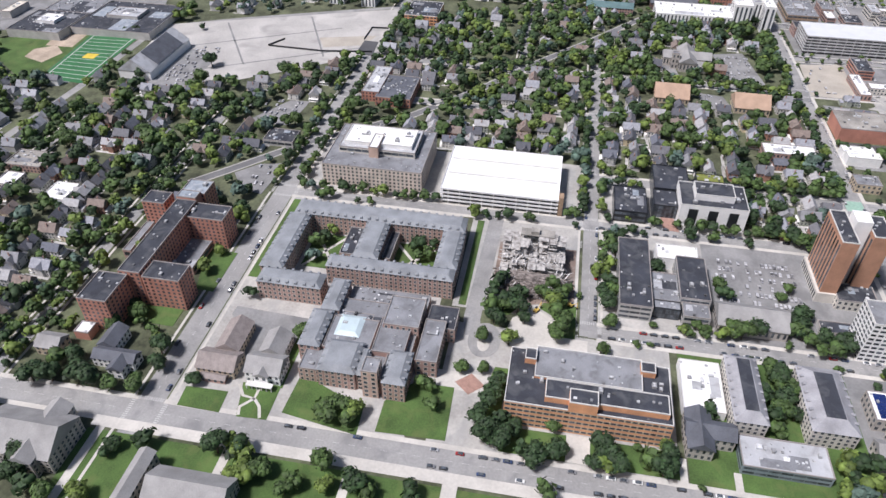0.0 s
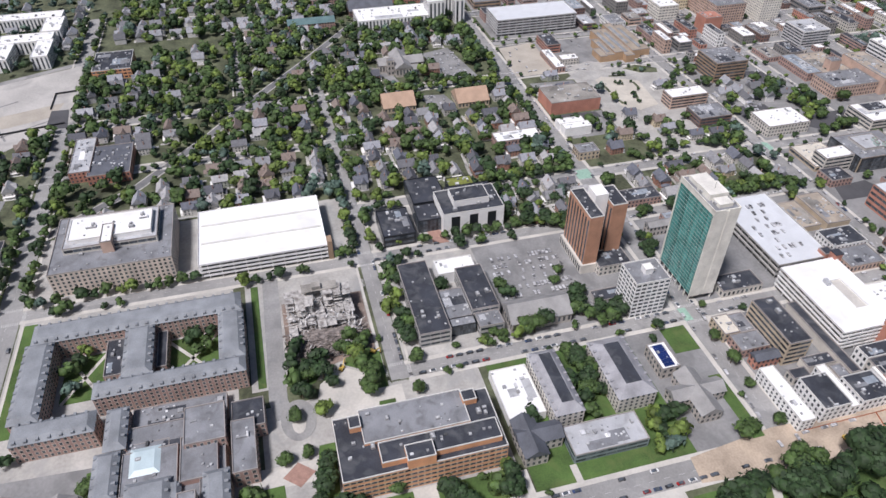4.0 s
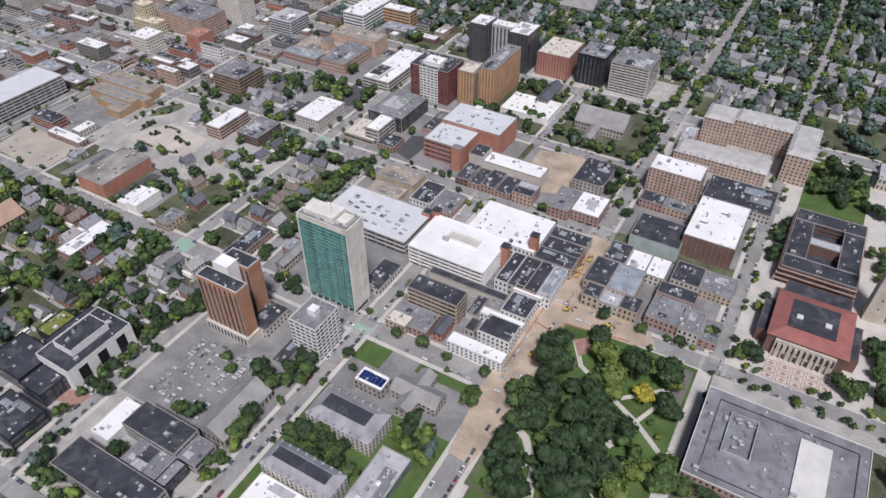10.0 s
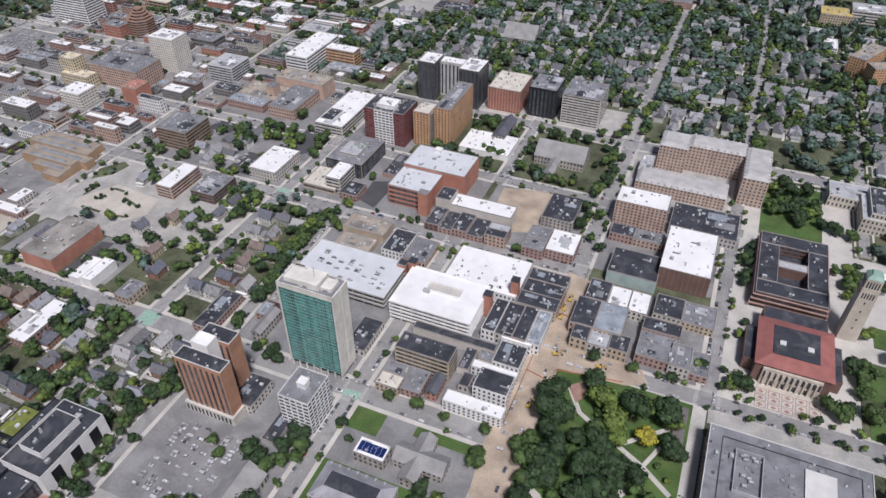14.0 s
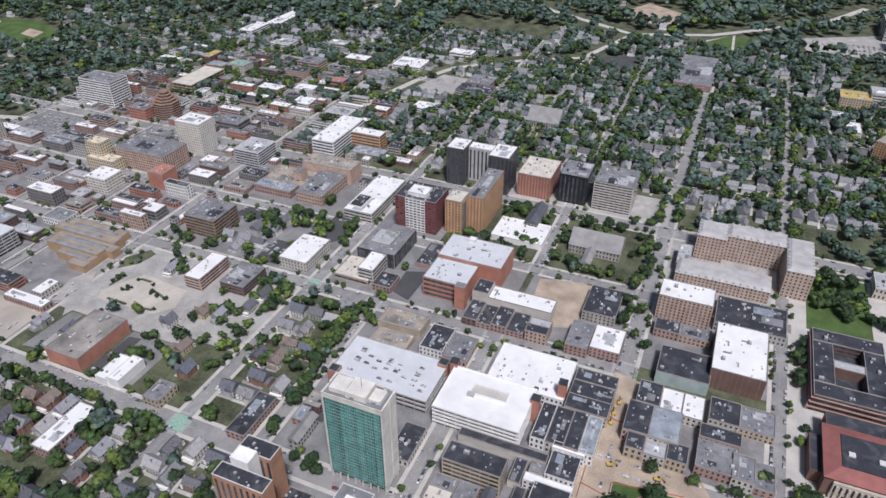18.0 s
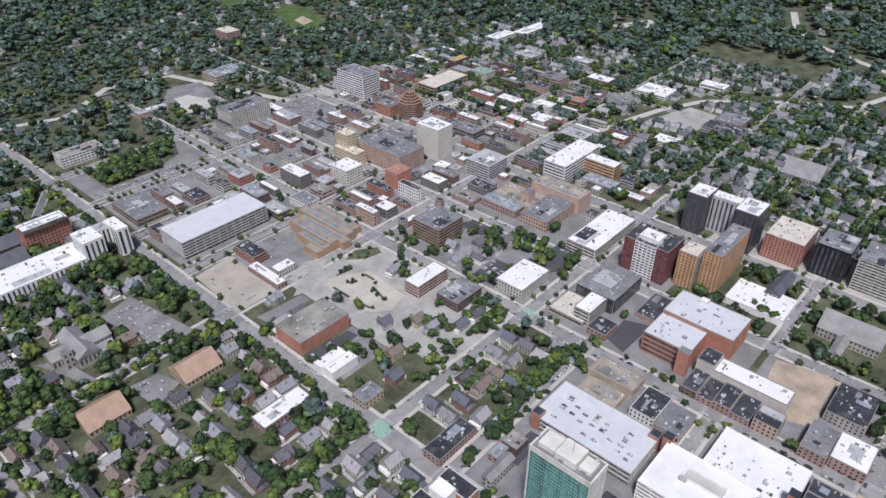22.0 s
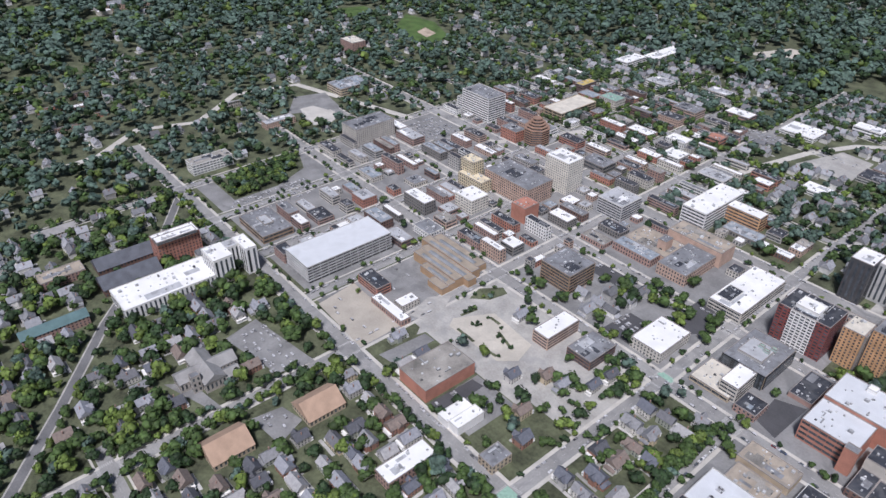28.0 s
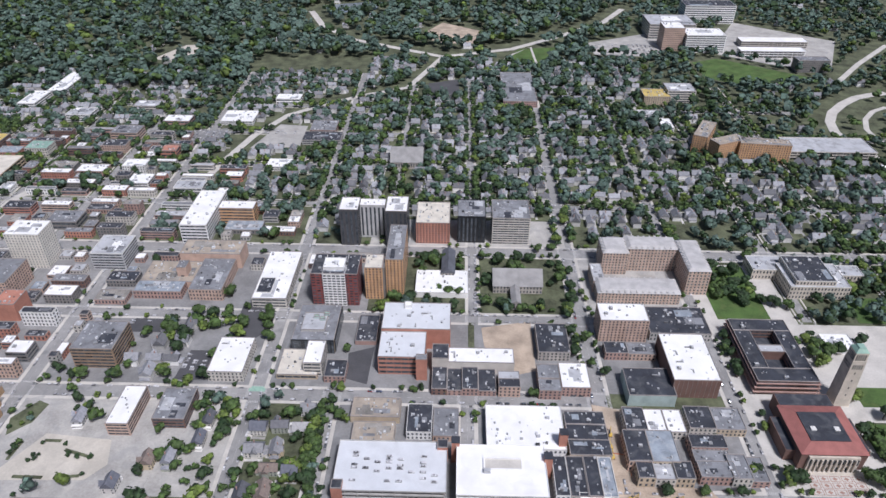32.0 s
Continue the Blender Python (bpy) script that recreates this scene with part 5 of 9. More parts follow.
block(e, -167.4, 497.7, -138.6, 537.9, 10.0, "stone", "dark", "punch", 3, 0.0)
e = thing("shop_building", -161, 457, "brown-red brick shop block with a grey flat roof", "building")
block(e, -170.6, 450.1, -151.9, 464.0, 10.0, "brick", "grey", "punch", 3, 0.0)
e = thing("shop_building", -161, 473, "brown-red brick shop block with a grey flat roof", "building")
block(e, -170.6, 464.2, -151.9, 481.7, 10.7, "brick", "grey", "punch", 3, 0.0)
e = thing("shop_building", -139, 469, "brown-red brick shop block with a white flat roof", "building")
block(e, -151.3, 454.1, -126.7, 484.5, 10.0, "brick", "white", "punch", 3, 0.0)
e = thing("shop_building", -257, 607, "white shop block with a white flat roof", "building")
block(e, -283.5, 587.7, -229.6, 626.8, 6.0, "white", "white", "none", 1, 0.0)
e = thing("office_building", -361, 590, "dark red and white office block with a dark flat roof", "building")
block(e, -383.6, 572.5, -338.0, 606.9, 38.0, "redgrid", "dark", "wide", 12, 0.0)
block(e, -372.0, 571.9, -350.0, 607.8, 37.5, "white", "dark", "wide", 12, 0.0)
block(e, -372.1, 578.7, -351.5, 595.7, 41.0, "white", "white", "none", 1, 38.0)
e = thing("office_building", -324, 596, "ochre brick office block with a grey flat roof", "building")
block(e, -332.5, 583.8, -315.0, 607.7, 38.0, "ochre", "pale", "punch", 12, 0.0, sides=(0, 2, 3))
block(e, -314.9, 586.0, -313.2, 606.5, 36.5, "dkconcrete", "grey", "punch", 12, 0.0, sides=(1,))
e = thing("office_building", -304, 626, "ochre brick office block with a grey flat roof", "building")
block(e, -312.5, 592.8, -294.9, 658.3, 42.0, "ochre", "grey", "punch", 14, 0.0)
e = thing("apartment_tower", -309, 697, "charcoal and pale apartment tower with two wings", "tower")
block(e, -371.7, 681.6, -351.0, 709.5, 46.0, "darkpanel", "white", "slits", 14, 0.0)
block(e, -320.7, 680.1, -296.8, 713.1, 46.0, "darkpanel", "white", "slits", 14, 0.0)
block(e, -351.3, 699.3, -322.8, 713.2, 42.0, "palepanel", "white", "slits", 13, 0.0)
e = thing("office_building", -269, 711, "red brick office block with a cream roof", "building")
block(e, -287.9, 688.1, -250.1, 734.7, 27.0, "redbrick", "pale", "punch", 9, 0.0)
e = thing("office_building", -226, 710, "black-clad office block with a grey flat roof", "building")
block(e, -241.4, 691.4, -210.0, 729.5, 34.0, "black", "grey", "slits", 11, 0.0)
e = thing("office_building", -182, 710, "pale rendered office block with a grey flat roof", "building")
block(e, -202.6, 689.0, -160.5, 730.7, 34.0, "pale", "grey", "ribbon", 11, 0.0)
e = thing("church", -312, 891, "grey stone church with a grey slate roof", "church")
block(e, -333.4, 871.6, -289.9, 911.2, 10.0, "stone", "slategrey", "punch", 1, 0.0, gable="x")
e = thing("shop_building", -143, 1166, "brown-red brick shop block with a grey flat roof", "building")
block(e, -170.1, 1097.3, -114.9, 1235.2, 10.0, "brick", "grey", "punch", 3, 0.0)
e = thing("parking_garage", -739, 341, "grey concrete parking garage with a pale bluish deck roof", "garage")
block(e, -761.0, 289.0, -717.3, 392.2, 20.0, "palepanel", "garagetop", "deck", 6, 0.0)
e = thing("office_building", -786, 240, "white office block with a white flat roof", "building")
block(e, -800.3, 217.5, -771.3, 238.0, 30.0, "white", "white", "slits", 9, 0.0)
block(e, -800.3, 238.1, -787.0, 251.0, 29.0, "white", "palegrey", "slits", 9, 0.0)
block(e, -800.3, 251.1, -771.3, 263.4, 30.0, "white", "white", "slits", 9, 0.0)
block(e, -793.8, 139.4, -785.3, 218.8, 13.0, "white", "white", "punch", 4, 0.0)
e = thing("office_building", -850, 210, "red brick office block with a white flat roof", "building")
block(e, -860.0, 187.3, -839.5, 232.6, 28.0, "redbrick", "white", "punch", 8, 0.0)
block(e, -848.8, 187.1, -836.5, 228.9, 31.0, "dkconcrete", "white", "ribbon", 1, 28.0)
e = thing("office_building", -560, 495, "brown office block with a grey flat roof", "building")
block(e, -578.5, 476.5, -540.6, 514.5, 22.0, "brown", "grey", "ribbon", 6, 0.0)
e = thing("museum", -652, 412, "tan metal-clad museum with long grey rooflights between parallel roofs", "museum")
for xa, ya, xb, yb, hh in ((-698, 430.5, -625, 445, 7.5), (-700, 419.5, -619, 430.4, 10.0), (-690, 408.5, -612, 419.4, 8.0), (-686, 397.5, -619, 408.4, 10.0), (-664, 389, -619, 397.4, 8.0), (-640.9, 380, -619, 388.9, 7.0)):
    block(e, xa, ya, xb, yb, hh, "tan", "tanmetal", "none", 1, 0.0, units=False)
for xa, ya, xb, yb, hh in ((-688, 433, -632, 438, 7.5), (-678, 410.5, -622, 416, 8.0), (-655, 391, -626, 395, 8.0), (-676, 400, -630, 404, 10.0), (-690, 422, -640, 426, 10.0)):
    s = Soup()
    prism_roof(s, xa, ya, xb, yb, hh + 0.15, 1.2, "x", 0.0)
    child("rooflight", s.mesh("rooflight", ROOF["slateflat"]), e, "long grey ridged rooflight").location = (652, -412, 0)
plot("planting_bed", [(-598, 398), (-584, 412), (-580, 432), (-590, 436), (-604, 416)], 0.32, M_YARD, "planted bed by the museum", "planting bed")
e = thing("building", -535, 305, "red brick building with a sooty gravel roof", "building")
block(e, -552.7, 278.7, -517.7, 331.9, 13.0, "redbrick", "tar", "none", 2, 0.0)
e = thing("shop_building", -485, 289, "beige shop block with a white flat roof", "building")
block(e, -498.0, 275.0, -486.1, 302.0, 6.5, "white", "white", "none", 1, 0.0)
block(e, -486.0, 276.0, -475.0, 303.5, 8.0, "white", "white", "none", 1, 0.0)
e = thing("shop_building", -439, 282, "beige shop block with a grey flat roof", "building")
block(e, -447.0, 271.6, -431.9, 291.4, 8.0, "beige", "grey", "punch", 2, 0.0)
e = thing("shop_building", -476, 227, "brown-red brick shop block with a white flat roof", "building")
block(e, -484.4, 205.1, -467.4, 248.9, 9.0, "brick", "white", "punch", 2, 0.0)
e = thing("building", -568, 209, "beige building with a terracotta roof", "building")
block(e, -582.0, 193.1, -554.6, 225.9, 6.0, "beige", "orange", "punch", 1, 0.0, gable="y")
e = thing("building", -576, 134, "beige building with a terracotta roof", "building")
block(e, -590.0, 118.0, -562.4, 150.6, 6.0, "beige", "orange", "punch", 1, 0.0, gable="y")
e = thing("church", -659, 154, "grey stone church with crossing gables and a square tower", "church")
block(e, -682.0, 147.0, -640.0, 165.0, 10.0, "stone", "slategrey", "punch", 1, 0.0, gable="x")
block(e, -669.0, 131.0, -653.0, 181.0, 9.5, "stone", "slategrey", "punch", 1, 0.0, gable="y")
block(e, -652.0, 165.5, -640.0, 178.0, 6.5, "stone", "slategrey", "punch", 1, 0.0, gable="y")
block(e, -652.5, 139.0, -646.0, 146.5, 17.0, "stone", "grey", "punch", 3, 0.0)
e = thing("building", -507, 422, "pale rendered building with a white flat roof", "building")
block(e, -516.4, 400.8, -498.3, 442.5, 13.0, "pinkbrick", "white", "ribbon", 4, 0.0)
e = thing("shop_building", -470, 427, "dark brick shop block with a grey flat roof", "building")
block(e, -483.5, 409.7, -457.3, 444.2, 10.0, "darkbrick", "grey", "ribbon", 3, 0.0)
e = thing("shop_building", -440, 486, "pale rendered shop block with a white flat roof", "building")
block(e, -455.6, 462.9, -424.6, 508.2, 11.0, "pale", "white", "punch", 3, 0.0)
e = thing("shop_building", -426, 608, "pale rendered shop block with a white flat roof", "building")
block(e, -443.5, 566.5, -409.0, 649.8, 11.0, "pale", "white", "ribbon", 3, 0.0)
block(e, -441.0, 575.0, -426.0, 600.0, 11.9, "white", "dark", "none", 1, 11.0)
e = thing("building", -371, 529, "beige building with a grey roof and black glass flanks", "building")
block(e, -390.3, 502.5, -351.6, 554.7, 14.0, "beige", "grey", "none", 3, 0.0)
block(e, -390.3, 501.4, -351.6, 502.4, 14.6, "black", "dark", "curtain", 3, 0.0)
block(e, -351.5, 504.0, -350.6, 553.0, 13.0, "black", "dark", "curtain", 3, 0.0)
block(e, -384.0, 515.0, -362.0, 540.0, 16.0, "concrete", "palegrey", "none", 1, 14.0)
for x, y in ((-366, 530), (-363, 537), (-372, 533)):
    block(e, x - 2.4, y - 1.6, x + 2.4, y + 1.6, 18.4, "tealwall", "copper", "none", 1, 16.1, units=False)
block(e, -373.9, 472.0, -357.9, 501.3, 15.0, "pale", "white", "ribbon", 4, 0.0)
block(e, -397.3, 467.7, -361.5, 500.7, 5.0, "beige", "pale", "ribbon", 1, 0.0)
e = thing("shop_building", -325, 533, "low brick garage with a sooty dark roof", "building")
block(e, -334.5, 514.0, -315.0, 552.0, 4.5, "brick", "dark", "none", 1, 0.0)
e = thing("shop_building", -346, 475, "brown-red brick shop block with a dark flat roof", "building")
block(e, -355.1, 464.5, -336.7, 485.7, 7.0, "brick", "dark", "punch", 2, 0.0)
e = thing("shop_building", -306, 430, "beige shop block with a tan gravel roof", "building")
block(e, -325.9, 419.7, -286.0, 441.1, 7.0, "beige", "tanroof", "none", 1, 0.0)
e = thing("shop_building", -306, 405, "beige shop block with a tan gravel roof", "building")
block(e, -322.6, 394.2, -288.8, 416.6, 5.0, "beige", "tanroof", "none", 1, 0.0)
e = thing("shop_building", -269, 419, "white shop block with a dark flat roof", "building")
block(e, -279.5, 403.5, -259.4, 434.0, 8.0, "white", "dark", "punch", 2, 0.0)
e = thing("office_building", -536, 719, "white office block with a white flat roof", "building")
block(e, -551.7, 679.7, -521.2, 758.8, 24.0, "white", "white", "ribbon", 6, 0.0)
e = thing("office_building", -503, 733, "ochre brick office block with a white flat roof", "building")
block(e, -525.4, 724.4, -480.6, 742.1, 20.0, "ochre", "white", "ribbon", 5, 0.0)
e = thing("office_building", -600, 642, "pale rendered office block with a grey flat roof", "building")
block(e, -629.0, 626.0, -594.0, 662.5, 20.0, "palepanel", "palegrey", "ribbon", 6, 0.0)
e = thing("office_building", -695, 640, "pale rendered office block with a white flat roof", "building")
block(e, -713.7, 626.0, -677.1, 654.3, 42.0, "cream", "white", "punch", 13, 0.0)
e = thing("office_building", -721, 587, "pinkish brick office block with a grey flat roof", "building")
block(e, -758.1, 566.1, -684.9, 608.6, 24.0, "pinkbrick", "grey", "punch", 7, 0.0)
e = thing("office_building", -672, 550, "red brick office block with a brick top", "building")
block(e, -683.0, 537.9, -661.6, 561.3, 20.0, "redbrick", "brick", "none", 6, 0.0)
e = thing("building", -764, 554, "yellow brick building with a stepped top", "building")
block(e, -788.9, 553.0, -766.0, 570.8, 32.0, "gold", "gold", "punch", 9, 0.0)
block(e, -785.2, 545.3, -743.1, 563.2, 16.0, "gold", "gold", "punch", 4, 0.0)
e = thing("office_building", -721, 513, "pale rendered office block with a white flat roof", "building")
block(e, -744.0, 505.0, -715.0, 532.0, 18.0, "cream", "white", "wide", 5, 0.0)
e = thing("office_building", -923, 716, "white office block with a grey flat roof", "building")
block(e, -956.9, 703.0, -899.0, 738.0, 36.0, "white", "grey", "ribbon", 10, 0.0)
e = thing("parking_garage", -849, 828, "beige parking garage with a cream roof", "garage")
block(e, -867.9, 788.6, -830.8, 868.0, 13.0, "beige", "pale", "deck", 3, 0.0)
e = thing("building", -829, 905, "pale rendered building with a green copper roof", "building")
block(e, -844.6, 892.5, -812.8, 918.0, 12.0, "pale", "copper", "punch", 3, 0.0)
e = thing("building", -895, 919, "dark brick building with a ochre-edged roof", "building")
block(e, -902.9, 901.9, -887.1, 936.2, 14.0, "darkbrick", "yellow", "ribbon", 4, 0.0)
e = thing("building", -1144, 619, "beige building with a blue-grey roof", "building")
block(e, -1164.4, 590.3, -1123.8, 647.4, 12.0, "beige", "bluegrey", "ribbon", 3, 0.0)
e = thing("office_building", -971, 538, "pale rendered office block with a grey flat roof", "building")
block(e, -988.2, 505.4, -952.9, 570.9, 24.0, "pale", "grey", "punch", 8, 0.0)
e = thing("office_building", -1299, 732, "brown-red brick office block with a cream roof", "building")
block(e, -1319.1, 717.1, -1278.6, 746.3, 24.0, "brick", "pale", "punch", 8, 0.0)
e = thing("parking_garage", 281, 943, "pale rendered parking garage with a pale grey roof", "garage")
block(e, 221.0, 918.8, 340.8, 967.3, 12.0, "pale", "palegrey", "deck", 3, 0.0)
for rx, ry, half, deep, turn in ((182, 921, 34, 10, -6), (134, 927, 24, 10, 24), (112, 962, 30, 10, 62)):
    e = thing("residence_hall", rx, ry, "ochre brick residence wing with a tan gravel roof", "hall")
    block(e, rx - half, ry - deep, rx + half, ry + deep, 26.0, "ochre", "tanroof", "punch", 8, 0.0)
    e.rotation_euler = (0, 0, radians(turn))
e = thing("building", 168, 958, "low ochre brick link block with a grey roof", "building")
block(e, 140.0, 946.0, 200.0, 972.0, 9.0, "ochre", "grey", "ribbon", 2, 0.0)
e = thing("hospital", 195, 1517, "pale rendered hospital with a pale grey roof", "hospital")
block(e, 148.3, 1479.0, 242.4, 1555.2, 30.0, "pale", "palegrey", "ribbon", 6, 0.0)
e = thing("hospital", 178, 1424, "pinkish brick hospital tower with a white roof", "hospital")
block(e, 158.0, 1404.0, 198.0, 1446.0, 44.0, "pinkbrick", "white", "punch", 11, 0.0)
e = thing("hospital", 360, 1380, "long white hospital deck with a white roof", "hospital")
block(e, 300.0, 1366.0, 424.0, 1390.0, 13.0, "white", "white", "deck", 3, 0.0)
e = thing("hospital", 250, 1446, "pale rendered hospital with a white flat roof", "hospital")
block(e, 200.0, 1392.0, 276.0, 1440.0, 34.0, "white", "white", "ribbon", 8, 0.0)
e = thing("hospital", 303, 1626, "white hospital with a dark flat roof", "hospital")
block(e, 252.0, 1600.0, 362.0, 1650.0, 38.0, "white", "dark", "ribbon", 8, 0.0, coping=True)
e = thing("parking_garage", 389, 1445, "pale rendered parking garage with a white flat roof", "garage")
block(e, 322.3, 1429.5, 455.8, 1460.7, 12.0, "pale", "white", "deck", 3, 0.0)
e = thing("hospital", 404, 1296, "dark concrete hospital with a grey flat roof", "hospital")
block(e, 374.8, 1284.5, 433.1, 1308.4, 22.0, "dkconcrete", "grey", "punch", 6, 0.0)
e = thing("building", 82, 1133, "beige building with a ochre-edged roof", "building")
block(e, 60.5, 1115.3, 103.1, 1151.3, 14.0, "beige", "yellow", "punch", 4, 0.0)
e = thing("office_building", 123, 1145, "pale rendered office block with a pale grey roof", "building")
block(e, 100.4, 1126.6, 146.4, 1163.6, 20.0, "pale", "palegrey", "ribbon", 5, 0.0)
e = thing("shop_building", 112, 526, "white shop block with a white flat roof", "building")
block(e, 98.5, 514.8, 125.7, 536.8, 5.0, "white", "white", "none", 0, 0.0)
e = thing("student_union", -190, -76, "brick student union with a square tower and grey roofs", "union")
block(e, -181.5, -95.7, -156.9, -73.2, 14.0, "brick", "slateflat", "trim", 4, 0.0)
block(e, -178.4, -56.1, -153.5, -42.9, 15.0, "brick", "slateflat", "trim", 4, 0.0)
block(e, -178.0, -73.1, -158.0, -68.0, 13.0, "brick", "slateflat", "trim", 4, 0.0)
block(e, -178.0, -58.3, -157.0, -56.2, 13.0, "brick", "grey", "none", 4, 0.0)
block(e, -164.6, -67.8, -153.4, -58.4, 22.0, "pinkbrick", "grey", "trim", 6, 0.0)
block(e, -209.6, -41.5, -175.0, -28.4, 13.0, "brick", "grey", "trim", 3, 0.0)
block(e, -224.9, -41.1, -205.0, -22.6, 11.0, "brick", "dark", "trim", 3, 0.0)
block(e, -222.4, -66.1, -196.7, -43.8, 17.0, "brick", "grey", "trim", 4, 0.0)
block(e, -204.8, -68.4, -176.3, -48.6, 14.0, "brick", "grey", "none", 4, 0.0)
block(e, -209.6, -97.5, -181.5, -75.1, 10.0, "brick", "grey", "none", 2, 0.0)
block(e, -204.7, -113.0, -173.9, -100.0, 14.0, "brick", "slateflat", "trim", 4, 0.0)
block(e, -234.8, -109.0, -206.0, -97.5, 14.0, "brick", "slateflat", "trim", 4, 0.0)
block(e, -221.0, -108.0, -158.6, -45.0, 10.4, "brick", "grey", "trim", 3, 0.0)
block(e, -238.0, -97.0, -221.4, -44.0, 6.0, "brick", "grey", "none", 1, 0.0)
block(e, -203.0, -99.0, -176.0, -70.0, 12.0, "brick", "grey", "none", 1, 0.0)
e = thing("shop_building", -209, 278, "beige shop block with a cream roof", "building")
block(e, -217.6, 272.7, -200.7, 284.2, 7.7, "beige", "pale", "punch", 2, 0.0)
e = thing("shop_building", -209, 290, "brown-red brick shop block with a grey flat roof", "building")
block(e, -217.6, 284.3, -200.7, 295.9, 6.4, "brick", "grey", "punch", 2, 0.0)
e = thing("shop_building", -193, 286, "brown-red brick shop block with a grey flat roof", "building")
block(e, -200.0, 275.5, -185.7, 296.0, 7.0, "brick", "grey", "punch", 2, 0.0)
e = thing("building", -179, 287, "red brick building with a dark slate roof", "building")
block(e, -182.5, 279.1, -175.0, 295.9, 8.0, "redbrick", "slate", "punch", 2, 0.0, gable="y")
e = thing("shop_building", -148, 281, "white shop block with a white flat roof", "building")
block(e, -169.0, 275.5, -127.5, 285.6, 9.0, "white", "white", "punch", 3, 0.0)
e = thing("building", -142, 301, "white building with a dark flat roof", "building")
block(e, -154.0, 292.0, -129.7, 310.7, 12.0, "white", "dark", "punch", 3, 0.0)
e = thing("shop_building", -146, 315, "white shop block with a white flat roof", "building")
block(e, -162.3, 311.5, -129.6, 318.2, 8.0, "white", "white", "punch", 2, 0.0)
e = thing("shop_building", -140, 331, "white shop block with a dark flat roof", "building")
block(e, -150.2, 320.5, -130.3, 342.2, 9.0, "white", "dark", "punch", 2, 0.0)
e = thing("shop_building", -140, 347, "white shop block with a white flat roof", "building")
block(e, -151.5, 343.5, -128.5, 350.0, 9.5, "white", "white", "punch", 2, 0.0)
e = thing("shop_building", -184, 334, "pale rendered shop block with a dark flat roof", "building")
block(e, -215.8, 330.3, -151.7, 337.5, 8.0, "pale", "dark", "none", 2, 0.0)
e = thing("shop_building", -162, 300, "pale rendered shop block with a dark flat roof", "building")
block(e, -165.3, 294.2, -157.8, 306.6, 6.0, "pale", "dark", "punch", 1, 0.0)
e = thing("shop_building", -168, 319, "pale rendered shop block with a dark flat roof", "building")
block(e, -172.0, 308.5, -163.5, 329.0, 6.0, "pale", "dark", "none", 1, 0.0)
e = thing("shop_building", -156, 325, "pale rendered shop block with a grey flat roof", "building")
block(e, -161.0, 321.0, -151.0, 329.5, 7.0, "pale", "grey", "none", 1, 0.0)
e = thing("shop_building", -630, 327, "brown-red brick shop block with a white flat roof", "building")
block(e, -654.0, 320.5, -606.0, 331.5, 6.5, "brick", "white", "punch", 1, 0.0)
e = thing("church", -319, 292, "grey stone church with a grey slate roof", "church")
block(e, -323.3, 279.1, -315.3, 305.8, 9.0, "stone", "slategrey", "punch", 2, 0.0, gable="y")
e = thing("shop_building", -240, 310, "pale rendered shop block with a dark flat roof", "building")
block(e, -255.0, 296.0, -238.6, 328.2, 6.0, "pale", "dark", "punch", 1, 0.0)
e = thing("university_hall", -376, 149, "white and black modern hall with tall dark slots and planted roof", "hall")
block(e, -392.0, 124.5, -359.5, 174.0, 18.5, "white", "dark", "slabs", 1, 0.0, sides=(1, 3))
block(e, -386.0, 135.0, -368.0, 164.0, 23.5, "white", "dark", "none", 0, 18.5)
block(e, -422.0, 142.5, -403.0, 164.6, 9.0, "black", "green", "ribbon", 2, 0.0)
block(e, -424.0, 107.0, -388.5, 135.0, 12.0, "black", "dark", "ribbon", 3, 0.0)
block(e, -388.0, 106.0, -366.0, 124.2, 11.0, "black", "dark", "curtain", 3, 0.0)
block(e, -389.0, 76.0, -354.8, 101.0, 10.0, "black", "dark", "ribbon", 2, 0.0)
block(e, -402.5, 136.0, -392.5, 174.0, 14.0, "black", "dark", "curtain", 3, 0.0)
e = thing("residence_hall", -60, 597, "pinkish brick residence hall with pale grey roofs and a tower", "hall")
block(e, -100.7, 583.8, -18.5, 609.6, 13.0, "pinkbrick", "palehip", "trim", 4, 0.0)
block(e, -102.4, 602.2, -90.1, 634.1, 13.6, "pinkbrick", "palegrey", "trim", 4, 0.0)
block(e, -61.8, 641.7, -9.3, 665.4, 28.0, "pinkbrick", "palehip", "trim", 8, 0.0)
block(e, -88.8, 634.5, -62.0, 664.5, 27.0, "pinkbrick", "palehip", "trim", 8, 0.0)
block(e, -9.0, 601.0, 13.5, 658.4, 29.0, "pinkbrick", "palehip", "trim", 8, 0.0)
e = thing("church", -179, 613, "grey stone church with a grey slate roof", "church")
block(e, -204.3, 597.2, -154.1, 629.1, 9.0, "stone", "slategrey", "punch", 2, 0.0, gable="x")
e = thing("church", -182, 585, "grey stone church with a grey slate roof", "church")
block(e, -186.6, 571.1, -177.9, 598.1, 8.0, "stone", "slategrey", "punch", 2, 0.0, gable="y")
e = thing("church", -250, 640, "grey stone church with a dark slate roof", "church")
block(e, -257.2, 618.7, -243.7, 660.8, 9.0, "stone", "slate", "punch", 2, 0.0, gable="y")
e = thing("building", -492, 601, "brown-red brick building with a grey flat roof", "building")
block(e, -509.1, 576.0, -475.7, 631.0, 13.0, "pinkbrick", "grey", "punch", 3, 0.0)
block(e, -566.2, 595.3, -509.3, 632.0, 8.0, "pinkbrick", "tanroof", "none", 2, 0.0)
